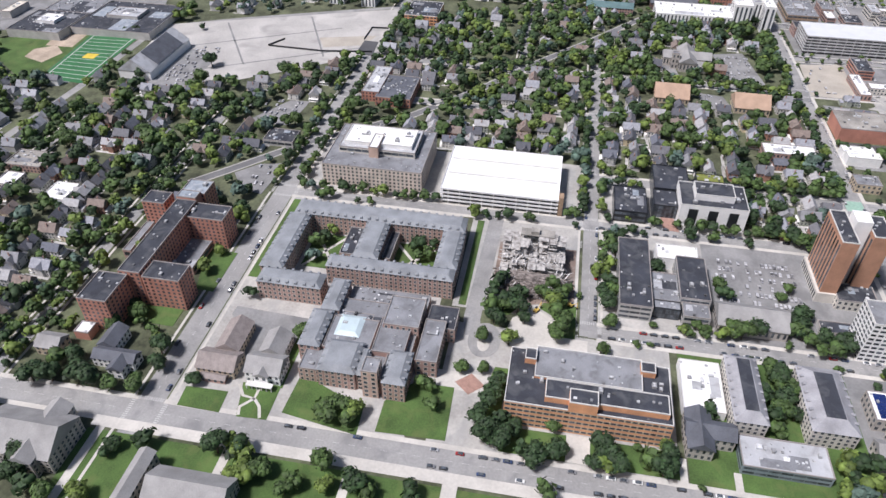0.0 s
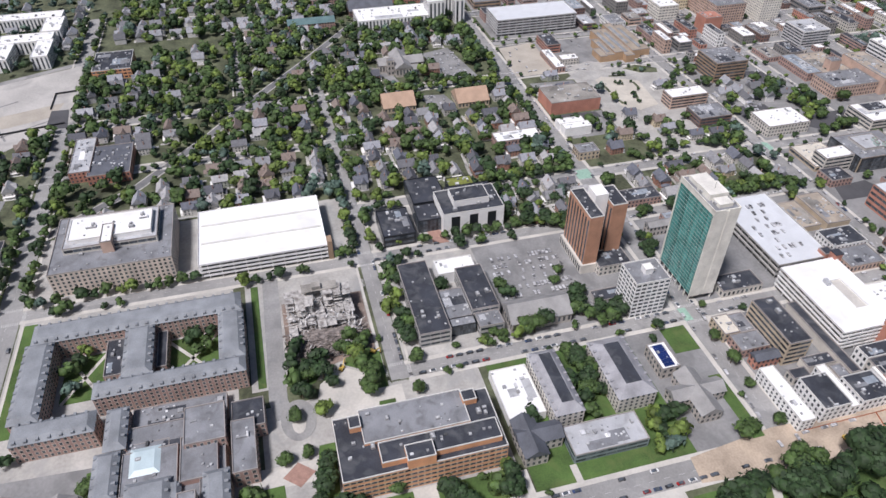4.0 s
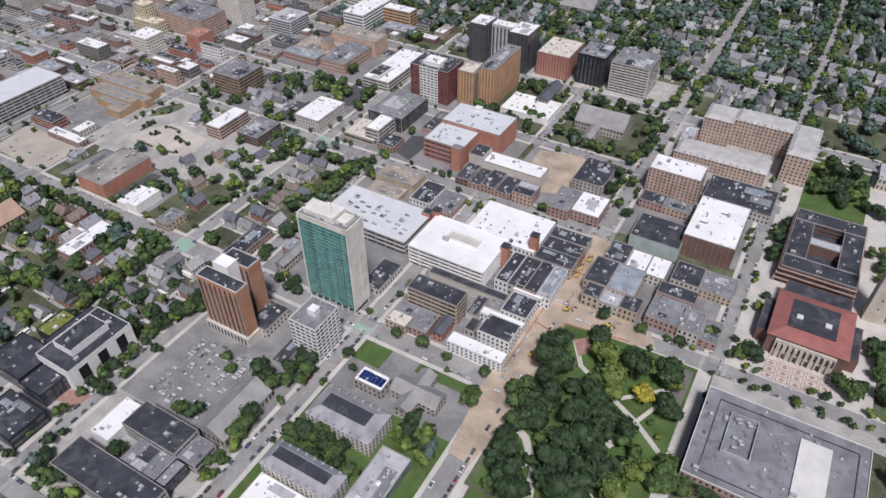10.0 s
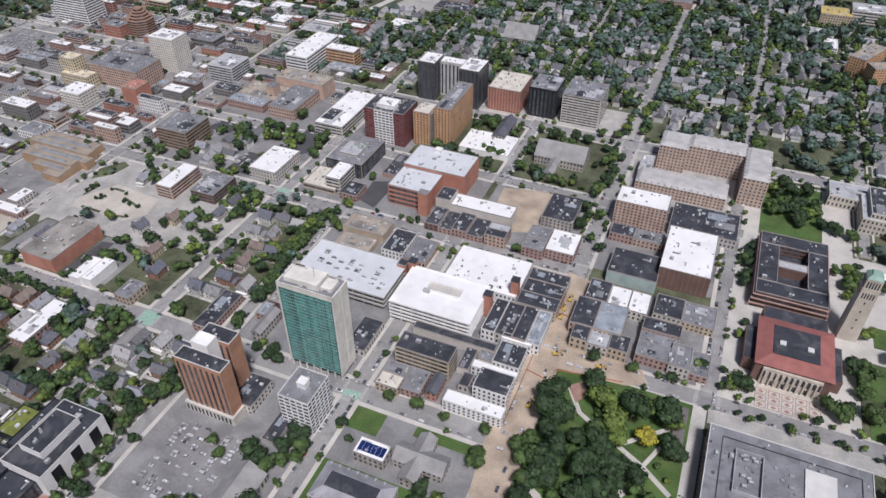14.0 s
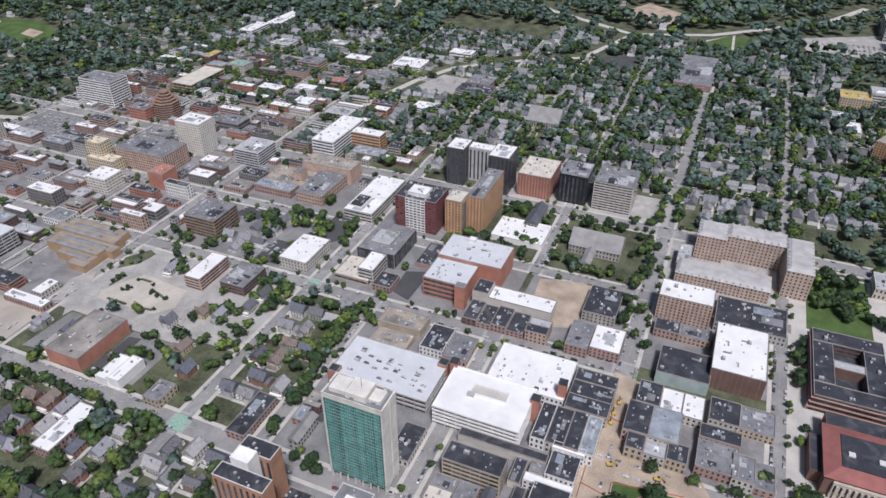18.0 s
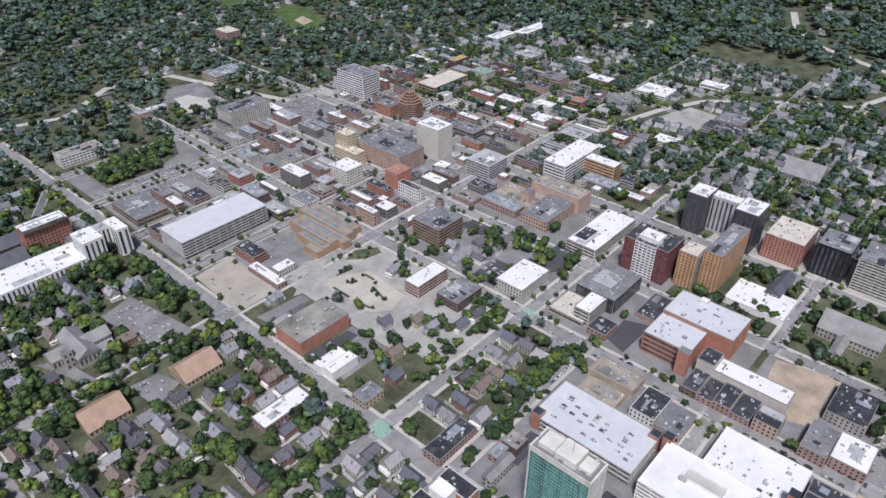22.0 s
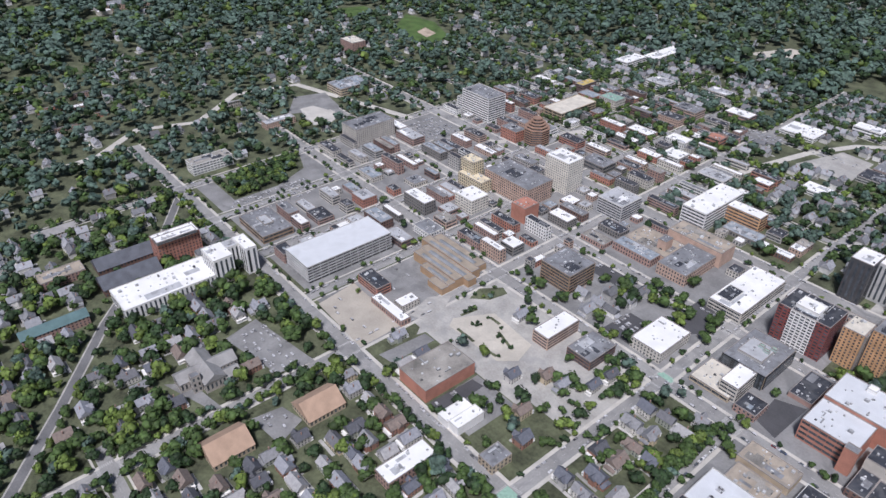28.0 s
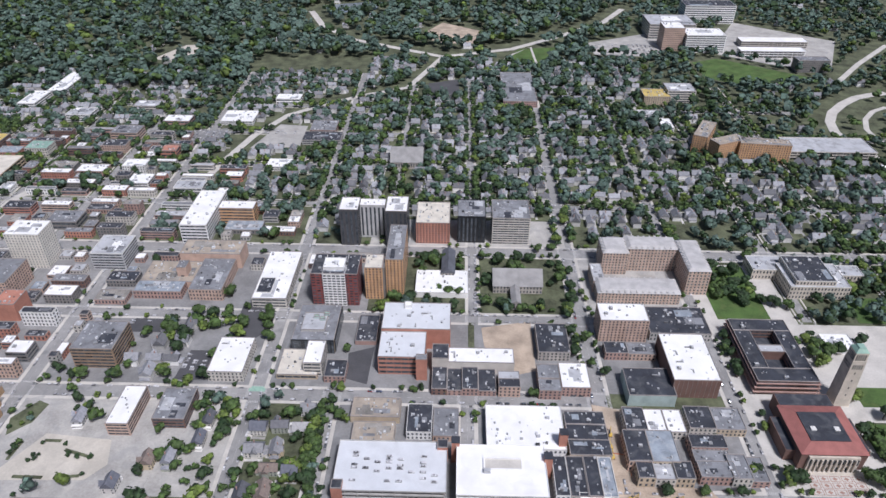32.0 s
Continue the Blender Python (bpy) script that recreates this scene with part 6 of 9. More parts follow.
block(e, -530.0, 605.0, -520.0, 618.0, 19.0, "pinkbrick", "grey", "none", 2, 8.0)
block(e, -536.0, 632.5, -471.5, 659.3, 18.0, "pinkbrick", "tanroof", "none", 4, 0.0)
block(e, -566.2, 577.1, -517.8, 595.2, 9.0, "brick", "bluegrey", "punch", 2, 0.0)
e = thing("building", -1023, 323, "white building with a sooty gravel roof", "building")
block(e, -1033.6, 295.9, -1011.5, 350.3, 14.0, "white", "tar", "wide", 4, 0.0)
e = thing("shop_building", -1348, 214, "red brick shop block with a cream roof", "building")
block(e, -1348.2, 195.2, -1347.2, 233.2, 8.0, "redbrick", "pale", "punch", 2, 0.0)
e = thing("shop_building", -1383, 273, "brown-red brick shop block with a dark flat roof", "building")
block(e, -1385.6, 249.9, -1379.8, 295.5, 7.0, "brick", "dark", "punch", 2, 0.0)
e = thing("shop_building", -1333, 257, "brown-red brick shop block with a white flat roof", "building")
block(e, -1338.1, 231.6, -1327.0, 283.0, 6.0, "brick", "white", "punch", 1, 0.0)
e = thing("shop_building", -1283, 268, "red brick shop block with a red tile roof", "building")
block(e, -1283.5, 259.0, -1281.5, 277.3, 7.0, "redbrick", "red", "punch", 2, 0.0)
e = thing("shop_building", -1262, 215, "brown-red brick shop block with a dark flat roof", "building")
block(e, -1263.9, 196.5, -1260.7, 233.4, 6.0, "brick", "dark", "punch", 1, 0.0)
e = thing("church", -1192, 435, "grey stone church with a grey slate roof", "church")
block(e, -1193.4, 418.5, -1190.7, 451.2, 9.0, "stone", "slategrey", "punch", 2, 0.0, gable="x")
e = thing("shop_building", -1089, 459, "pinkish brick shop block with a pale grey roof", "building")
block(e, -1096.9, 435.5, -1080.3, 482.7, 9.0, "pinkbrick", "palegrey", "punch", 3, 0.0)
e = thing("shop_building", -309, -408, "pale rendered shop block with a white flat roof", "building")
block(e, -318.3, -416.1, -300.4, -399.6, 7.0, "pale", "white", "punch", 2, 0.0)
e = thing("shop_building", -341, -413, "brown-red brick shop block with a sooty gravel roof", "building")
block(e, -352.9, -429.1, -329.3, -395.9, 6.0, "brick", "tar", "punch", 2, 0.0)
e = thing("building", -88, -234, "grey stone building with a grey slate roof", "building")
block(e, -102.0, -256.0, -74.0, -212.0, 12.0, "stone", "slategrey", "punch", 4, 0.0, gable="y")
block(e, -108.0, -232.0, -70.0, -219.0, 13.0, "stone", "slategrey", "punch", 4, 0.0, gable="x")
e = thing("building", -74, -135, "grey stone building with a grey slate roof", "building")
block(e, -84.0, -156.0, -64.0, -114.0, 9.0, "stone", "slategrey", "punch", 3, 0.0, gable="y")
e = thing("building", -837, 154, "dark brick building with a dark slate roof", "building")
block(e, -850.0, 125.7, -824.0, 183.1, 8.0, "darkbrick", "slate", "punch", 2, 0.0, gable="y")
e = thing("building", -872, 161, "dark brick building with a dark slate roof", "building")
block(e, -884.0, 131.8, -860.0, 190.9, 8.0, "darkbrick", "slate", "punch", 2, 0.0, gable="y")
e = thing("building", -800, 74, "brown-red brick building with a teal slate roof", "building")
block(e, -808.0, 45.2, -793.0, 102.5, 9.0, "brick", "tealslate", "punch", 3, 0.0, gable="y")
e = thing("shop_building", -882, 102, "brown-red brick shop block with a tan gravel roof", "building")
block(e, -892.0, 80.4, -872.0, 123.1, 9.0, "brick", "tanroof", "punch", 3, 0.0)
e = thing("building", -973, 119, "pale rendered building with a grey slate roof", "building")
block(e, -980.0, 97.4, -966.0, 140.7, 6.0, "pale", "slategrey", "punch", 2, 0.0, gable="y")
e = thing("building", -837, 694, "red brick building with a grey flat roof", "building")
block(e, -852.0, 684.0, -822.0, 704.0, 16.0, "redbrick", "grey", "punch", 4, 0.0)
e = thing("shop_building", -701, 717, "dark concrete shop block with a grey flat roof", "building")
block(e, -719.5, 703.7, -683.0, 730.4, 10.0, "dkconcrete", "grey", "ribbon", 2, 0.0)
e = thing("shop_building", -718, 443, "white shop block with a grey flat roof", "building")
block(e, -731.8, 432.1, -703.5, 453.8, 8.0, "white", "grey", "punch", 2, 0.0)
e = thing("shop_building", -728, -150, "orange brick workshop with a dark flat roof", "building")
block(e, -762.0, -171.0, -713.0, -131.0, 11.0, "orange", "dark", "wide", 3, 0.0)
e = thing("factory", -640, -545, "low grey factory with wide dark flat roofs", "factory")
block(e, -692.0, -545.0, -604.0, -446.0, 8.0, "concrete", "dark", "none", 1, 0.0)
block(e, -645.0, -612.0, -582.0, -546.0, 9.0, "concrete", "dark", "none", 1, 0.0)
block(e, -700.0, -610.0, -645.5, -546.0, 7.0, "concrete", "grey", "none", 1, 0.0)
block(e, -668.0, -520.0, -640.0, -480.0, 11.0, "concrete", "palegrey", "none", 1, 8.0)
block(e, -628.0, -590.0, -606.0, -566.0, 12.0, "white", "white", "none", 1, 9.0)
e = thing("shop_building", -650, -651, "grey concrete shop block with a cream roof", "building")
block(e, -668.3, -657.6, -632.5, -644.4, 8.0, "concrete", "pale", "none", 1, 0.0)
e = thing("shop_building", -303, -359, "white shop block with a white flat roof", "building")
block(e, -314.7, -369.4, -291.7, -349.5, 5.0, "white", "white", "none", 1, 0.0)
e = thing("building", -792, 174, "white building with a white flat roof", "building")
block(e, -812.6, 128.2, -771.5, 220.0, 14.0, "white", "white", "slits", 4, 0.0)
e = thing("apartment_block", -795, -250, "white apartment block with dark window columns and white roofs", "building")
block(e, -832.0, -281.0, -806.0, -223.0, 14.0, "white", "white", "slits", 4, 0.0)
block(e, -805.9, -281.0, -760.0, -262.0, 14.0, "white", "white", "slits", 4, 0.0)
block(e, -805.9, -238.0, -758.0, -220.0, 15.0, "white", "white", "slits", 4, 0.0)
e = thing("apartment_block", -868, -256, "white apartment block with dark window columns and white roofs", "building")
block(e, -902.0, -298.0, -880.0, -222.0, 14.0, "white", "white", "slits", 4, 0.0)
block(e, -879.9, -240.0, -834.0, -218.0, 14.0, "white", "white", "slits", 4, 0.0)
e = thing("building", -75, -165, "grey stone building with a grey slate roof", "building")
block(e, -89.3, -169.1, -60.8, -160.5, 12.0, "stone", "slategrey", "punch", 3, 0.0, gable="x")
e = thing("building", -145, -215, "white building with a dark slate roof", "building")
block(e, -151.2, -220.1, -139.2, -210.6, 7.0, "white", "slate", "punch", 2, 0.0, gable="x")
e = thing("building", -151, -220, "white building with a dark slate roof", "building")
block(e, -155.6, -233.7, -145.8, -207.0, 7.0, "white", "slate", "punch", 2, 0.0, gable="y")
e = thing("building", -164, -230, "white house with a dark slate gable roof", "building")
block(e, -172.5, -236.0, -155.8, -224.5, 7.5, "white", "slate", "punch", 2, 0.0, gable="x")
e = thing("building", -168, -252, "low white hut with a white flat roof", "building")
block(e, -173.5, -257.5, -164.0, -247.5, 6.0, "redbrick", "white", "none", 1, 0.0)
e = thing("building", -154, -266, "beige building with a grey slate roof", "building")
block(e, -160.3, -273.0, -147.7, -258.2, 7.0, "beige", "slategrey", "punch", 2, 0.0, gable="y")

for lab, wall, roof, x0, y0, x1, y1, h in (
        ("low commercial building with dark stepped roofs", "concrete", "dark", -468, 944, -412, 974, 7), ("low commercial building with dark stepped roofs", "brick", "grey", -462, 975, -424, 1012, 9),
        ("white market hall with a white flat roof", "white", "white", -606, 1010, -556, 1052, 6), ("red brick shop with a brick roof", "redbrick", "brick", -656, 896, -634, 914, 10),
        ("pinkish brick block with a grey roof", "pinkbrick", "grey", -748, 948, -708, 976, 12), ("white flats with pale roofs", "white", "palegrey", -846, 1014, -808, 1044, 11),
        ("long white flats with a white roof", "white", "white", -944, 1056, -916, 1112, 11), ("long white flats with a white roof", "white", "white", -924, 1113, -896, 1205, 11),
        ("white shop with a white flat roof", "white", "white", -668, 808, -640, 834, 6), ("brown brick block with a pale roof", "brick", "white", -690, 1000, -650, 1024, 9),
        ("white shop with a white roof", "white", "white", -500, 860, -468, 884, 6), ("pale shop with a grey roof", "pale", "palegrey", -760, 1060, -716, 1084, 8),
        ("white flats with a white roof", "white", "white", -540, 1096, -500, 1118, 9), ("white hall with a pale roof", "white", "palegrey", 20, 1060, 80, 1078, 6),
        ("white hall with a white roof", "white", "white", 66, 1010, 84, 1044, 6), ("white garage with a flat deck roof", "white", "white", 330, 856, 392, 890, 9), ("white flats with a white roof", "white", "white", 372, 800, 420, 824, 8)):
    e = thing("building", (x0 + x1) / 2, (y0 + y1) / 2, lab, "building")
    block(e, x0, y0, x1, y1, h, wall, roof, "ribbon", max(1, round(h / 4)), 0.0)

e = thing("office_building", -841, 307, "low brown brick office with a grey roof and roof light", "building")
block(e, -869.0, 289.0, -812.0, 326.0, 9.0, "brown", "grey", "ribbon", 2, 0.0)
block(e, -852.0, 302.0, -832.0, 313.0, 10.4, "concrete", "palegrey", "none", 1, 9.1, units=False)
e = thing("school", -1884, 512, "wide pinkish brick school with grey flat roofs", "school")
block(e, -1905.0, 466.0, -1864.0, 560.0, 13.0, "pinkbrick", "grey", "punch", 3, 0.0)
block(e, -1863.9, 440.0, -1845.0, 470.0, 8.0, "pale", "white", "none", 1, 0.0)
# ---- town-centre rows of shops and offices ----
frng = random.Random(5)
ROW_WALLS = ("brick", "brick", "pale", "redbrick", "concrete", "darkbrick", "pinkbrick", "white", "pale", "dkconcrete")
ROW_ROOFS = ("dark", "dark", "grey", "white", "palegrey", "dark", "tar", "bluegrey", "white", "white", "dark", "palegrey")
ROW_NAME = {"brick": "brown brick", "redbrick": "red brick", "pale": "pale rendered", "beige": "beige block", "concrete": "grey concrete", "darkbrick": "dark brick", "pinkbrick": "pinkish brick", "white": "white-painted", "dkconcrete": "dark concrete"}
ROOF_NAME = {"dark": "dark", "grey": "grey", "white": "white", "palegrey": "pale grey", "tar": "sooty gravel", "bluegrey": "blue-grey", "tanroof": "tan gravel"}


def shop(xa, ya, xb, yb, h):
    wall, roof = frng.choice(ROW_WALLS), frng.choice(ROW_ROOFS)
    e = thing("shop_building", (xa + xb) / 2, (ya + yb) / 2, "%s shop building with a %s flat roof" % (ROW_NAME[wall], ROOF_NAME[roof]), "building", "town-centre shop rows")
    block(e, xa, ya, xb, yb - 0.1, h, wall, roof, frng.choice(("punch", "punch", "ribbon")), max(1, round(h / 3.8)), light=True)


def shop_row(x0, y0, x1, y1, chance, tall):
    """Terraces of shops along both long sides of a block and lower houses behind, wherever nothing else stands."""
    W = x1 - x0
    for side in (0, 1):
        y = y0 + 3.5
        while y < y1 - 8:
            yb = min(y + frng.choice((7.5, 9, 11, 12, 14, 17, 21)), y1 - 3.5)
            h = frng.choice((5.5, 6.5, 7.5, 8, 8.5, 10, 11, tall))
            depth = frng.uniform(0.36, 0.48)
            if yb - y > 6 and frng.random() < chance:
                for f in (depth, 0.26, 0.18):
                    d = max(8.0, f * W)
                    xa, xb = (x0 + 3.5, x0 + 3.5 + d) if side == 0 else (x1 - 3.5 - d, x1 - 3.5)
                    if xb < x1 - 3 and xa > x0 + 3 and occupied(xa + 1, y + 1, xb - 1, yb - 1) < 4:
                        shop(xa, y, xb, yb, h)
                        break
            y = yb
    for size in (19.0, 14.0, 11.0):
        for gx in np.arange(x0 + 4, x1 - size, size):
            for gy in np.arange(y0 + 4, y1 - size, size + 1):
                if frng.random() < chance * 0.95 and occupied(gx + 0.5, gy + 0.5, gx + size - 1, gy + size - 1) < 4:
                    shop(gx, gy, gx + size - 0.6, gy + size - 0.2, frng.uniform(4, 8))


for bx0, bx1 in ((-985, -901), (-889, -804), (-790, -706), (-693, -619)):
    for by0, by1, chance, tall in ((458, 547, 0.98, 16), (563, 662, 0.98, 18), (683, 768, 0.92, 14), (285, 440, 0.97, 11), (781, 874, 0.8, 10)):
        if bx0 > -800 or by0 != 285:
            shop_row(bx0, by0, bx1, by1, chance, tall)
for q in ((-868, 330, -804, 440, 0.98, 10), (-605, 563, -540, 662, 0.7, 12), (-535, 625, -418, 662, 0.5, 9), (-605, 683, -520, 768, 0.8, 12), (-605, 462, -590, 548, 0.4, 8), (-404, 630, -330, 662, 0.6, 8), (-985, 886, -901, 978, 0.6, 8), (-889, 886, -804, 978, 0.6, 8), (-790, 886, -706, 978, 0.6, 8), (-693, 886, -619, 978, 0.5, 8), (-514, 683, -425, 768, 0.5, 9), (-605, 781, -520, 874, 0.45, 8),
          (-337, 295, -290, 340, 0.5, 8), (-112, 385, -70, 441, 0.9, 9), (-340, 225, -320, 258, 0.3, 6)):
    shop_row(*q)


# ---- trees ----
def blob(rs, rings, segs, squash, rough):
    """A lumpy closed crown core."""
    v, f = [(0, 0, 1.0)], []
    for r in range(1, rings):
        for s in range(segs):
            a, b = math.pi * r / rings, 2 * math.pi * s / segs
            k = 1 + rs.uniform(-rough, rough)
            v.append((math.sin(a) * math.cos(b) * k, math.sin(a) * math.sin(b) * k, math.cos(a) * k))
    v.append((0, 0, -0.8))
    for s in range(segs):
        t = (s + 1) % segs
        f.append((0, 1 + s, 1 + t, 1 + t))
        for r in range(rings - 2):
            f.append((1 + r * segs + s, 1 + (r + 1) * segs + s, 1 + (r + 1) * segs + t, 1 + r * segs + t))
        f.append((1 + (rings - 2) * segs + s, len(v) - 1, 1 + (rings - 2) * segs + t, 1 + (rings - 2) * segs + t))
    return np.array(v) * (1, 1, squash), np.array(f)


def crown_arrays(seed, leaves, size, lobes=5, core=(4, 7)):
    """A crown of unit radius: several overlapping lobes, each a lumpy core with leaf clumps standing off it."""
    rs = random.Random(seed)
    V, F, base = [], [], 0
    for k in range(lobes):
        a, d = rs.uniform(0, 6.28), rs.uniform(0.25, 0.55) if k else 0.0
        c = np.array((d * math.cos(a), d * math.sin(a), rs.uniform(-0.25, 0.3)))
        r = rs.uniform(0.42, 0.62)
        v, f = blob(rs, core[0], core[1], 0.85, 0.22)
        V.append(v * r * 0.88 + c)
        F.append(f + base)
        base += len(v)
        for _ in range(leaves // lobes):
            z = rs.uniform(-0.45, 1.0)
            b = rs.uniform(0, 6.28)
            n = Vector((math.sqrt(max(0, 1 - z * z)) * math.cos(b), math.sqrt(max(0, 1 - z * z)) * math.sin(b), z))
            p = Vector(c) + n * r * rs.uniform(0.85, 1.14)
            n = (n + Vector((rs.uniform(-1, 1), rs.uniform(-1, 1), rs.uniform(-0.6, 1))) * 0.55).normalized()
            u = n.orthogonal().normalized()
            w = n.cross(u)
            h = size * rs.uniform(0.6, 1.3)
            V.append(np.array([p + u * h, p + w * h * 0.8, p - u * h, p - w * h * 0.9]))
            F.append(np.array([[base, base + 1, base + 2, base + 3]]))
            base += 4
    V, F = np.concatenate(V), np.concatenate(F)
    return V * (1, 1, 0.92), F


def mesh_np(name, V, F, mats, index=None):
    """A mesh from arrays; a face whose last two corners agree is a triangle."""
    tri = F[:, 2] == F[:, 3]
    sizes = np.where(tri, 3, 4)
    starts = np.concatenate([[0], np.cumsum(sizes)[:-1]])
    keep = np.ones(F.shape, bool)
    keep[tri, 3] = False
    me = bpy.data.meshes.new(name)
    me.vertices.add(len(V))
    me.vertices.foreach_set("co", V.astype(np.float32).ravel())
    me.loops.add(int(sizes.sum()))
    me.loops.foreach_set("vertex_index", F[keep].astype(np.int32))
    me.polygons.add(len(F))
    me.polygons.foreach_set("loop_start", starts.astype(np.int32))
    for m in mats:
        me.materials.append(m)
    if index is not None:
        me.polygons.foreach_set("material_index", index.astype(np.int32))
    me.polygons.foreach_set("use_smooth", np.ones(len(F), bool))
    me.update(calc_edges=True)
    return me


TRUNK = Soup()
for k in range(7):
    a, b = 2 * math.pi * k / 7, 2 * math.pi * (k + 1) / 7
    for z0, z1, r0, r1 in ((0, 0.5, 0.075, 0.05), (0.5, 1.0, 0.05, 0.03)):
        TRUNK.poly([(r0 * math.cos(a), r0 * math.sin(a), z0), (r0 * math.cos(b), r0 * math.sin(b), z0), (r1 * math.cos(b), r1 * math.sin(b), z1), (r1 * math.cos(a), r1 * math.sin(a), z1)])
for ang in (0.4, 1.9, 3.3, 4.8):
    c, s_ = math.cos(ang), math.sin(ang)
    TRUNK.poly([(0.03 * c - 0.02 * s_, 0.03 * s_ + 0.02 * c, 0.5), (0.03 * c + 0.02 * s_, 0.03 * s_ - 0.02 * c, 0.5), (0.45 * c, 0.45 * s_, 1.05)])
    TRUNK.poly([(0.03 * c, 0.03 * s_, 0.47), (0.03 * c, 0.03 * s_, 0.53), (0.45 * c, 0.45 * s_, 1.05)])
TRUNK_ME = TRUNK.mesh("trunk", M_BARK)
NEAR = [crown_arrays(s, 300, 0.125, 7, (5, 8)) for s in range(5)]
MID = [crown_arrays(20 + s, 40, 0.25, 4, (4, 6)) for s in range(6)]
FAR = [crown_arrays(40 + s, 9, 0.36, 2, (3, 6)) for s in range(5)]
CROWN_ME = [[mesh_np("crown", v, f, [LEAF[m]]) for v, f in NEAR] for m in range(5)]
trng = random.Random(11)
TREE_SETS = {}
N_TREES = [0]
TONE = ("mid green", "dark green", "blue-green", "light green", "yellow-leaved")


def tree(x, y, r, tone=None, near=False, region="street"):
    """One tree: crown radius r. Near ones are things of their own, the others join their region's wood."""
    if tone is None:
        # far and northern regions draw mostly tone 2, the one with haze painted in
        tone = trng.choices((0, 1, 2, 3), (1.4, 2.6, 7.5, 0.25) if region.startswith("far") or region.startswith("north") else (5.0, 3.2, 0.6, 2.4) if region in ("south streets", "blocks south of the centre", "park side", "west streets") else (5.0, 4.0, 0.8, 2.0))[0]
    z = r * 1.12
    if near and N_TREES[0] < 298:
        N_TREES[0] += 1
        e = thing("tree", x, y, "%s broadleaf tree with a %s crown" % (TONE[tone], "broad" if r > 5 else "small rounded"), "tree", "street and park trees")
        t = child("trunk", TRUNK_ME, e)
        t.scale = (r, r, z)
        c = child("crown", trng.choice(CROWN_ME[tone]), e, at=(0, 0, z))
        c.scale = (r, r, r * trng.uniform(0.85, 1.1))
        c.rotation_euler = (0, 0, trng.uniform(0, 6.28))
        return
    TREE_SETS.setdefault(region, []).append((x, y, r, tone))


def flush_trees():
    for region, rows in TREE_SETS.items():
        protos = FAR if region.startswith("far") else MID
        VV, FF, II, base = [], [], [], 0
        for x, y, r, tone in rows:
            v, f = protos[trng.randrange(len(protos))]
            a = trng.uniform(0, 6.28)
            c, s_ = math.cos(a), math.sin(a)
            q = v @ np.array([[c, s_, 0], [-s_, c, 0], [0, 0, trng.uniform(0.85, 1.15)]]) * r + (x, y, r * 1.05)
            VV.append(q)
            FF.append(f + base)
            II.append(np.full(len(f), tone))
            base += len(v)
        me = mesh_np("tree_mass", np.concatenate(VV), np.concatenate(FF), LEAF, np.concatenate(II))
        tagged(new("tree_mass", me), "dense mixed green trees among houses and streets", "trees", kind="stuff")


# ---- houses ----
H_WALL = mat("house_siding", (0.62, 0.60, 0.56), 0.8, 0.12, 0.3, 2.0, 0.2, alt=[(1, 1, 1), (0.72, 0.74, 0.78), (0.85, 0.74, 0.56), (0.5, 0.28, 0.22), (0.95, 0.95, 0.98), (0.55, 0.6, 0.55), (0.8, 0.8, 0.8)])
H_ROOF = mat("house_shingle", (0.235, 0.237, 0.247), 0.92, 0.2, 0.5, 2.5, 0.3, alt=[(1, 1, 1), (0.55, 0.58, 0.66), (1.5, 1.47, 1.42), (0.9, 0.72, 0.6), (0.62, 0.62, 0.64), (1.2, 1.22, 1.28), (0.42, 0.43, 0.47)])
H_TRIM = mat("white_trim", (0.75, 0.74, 0.71), 0.7, 0.1)


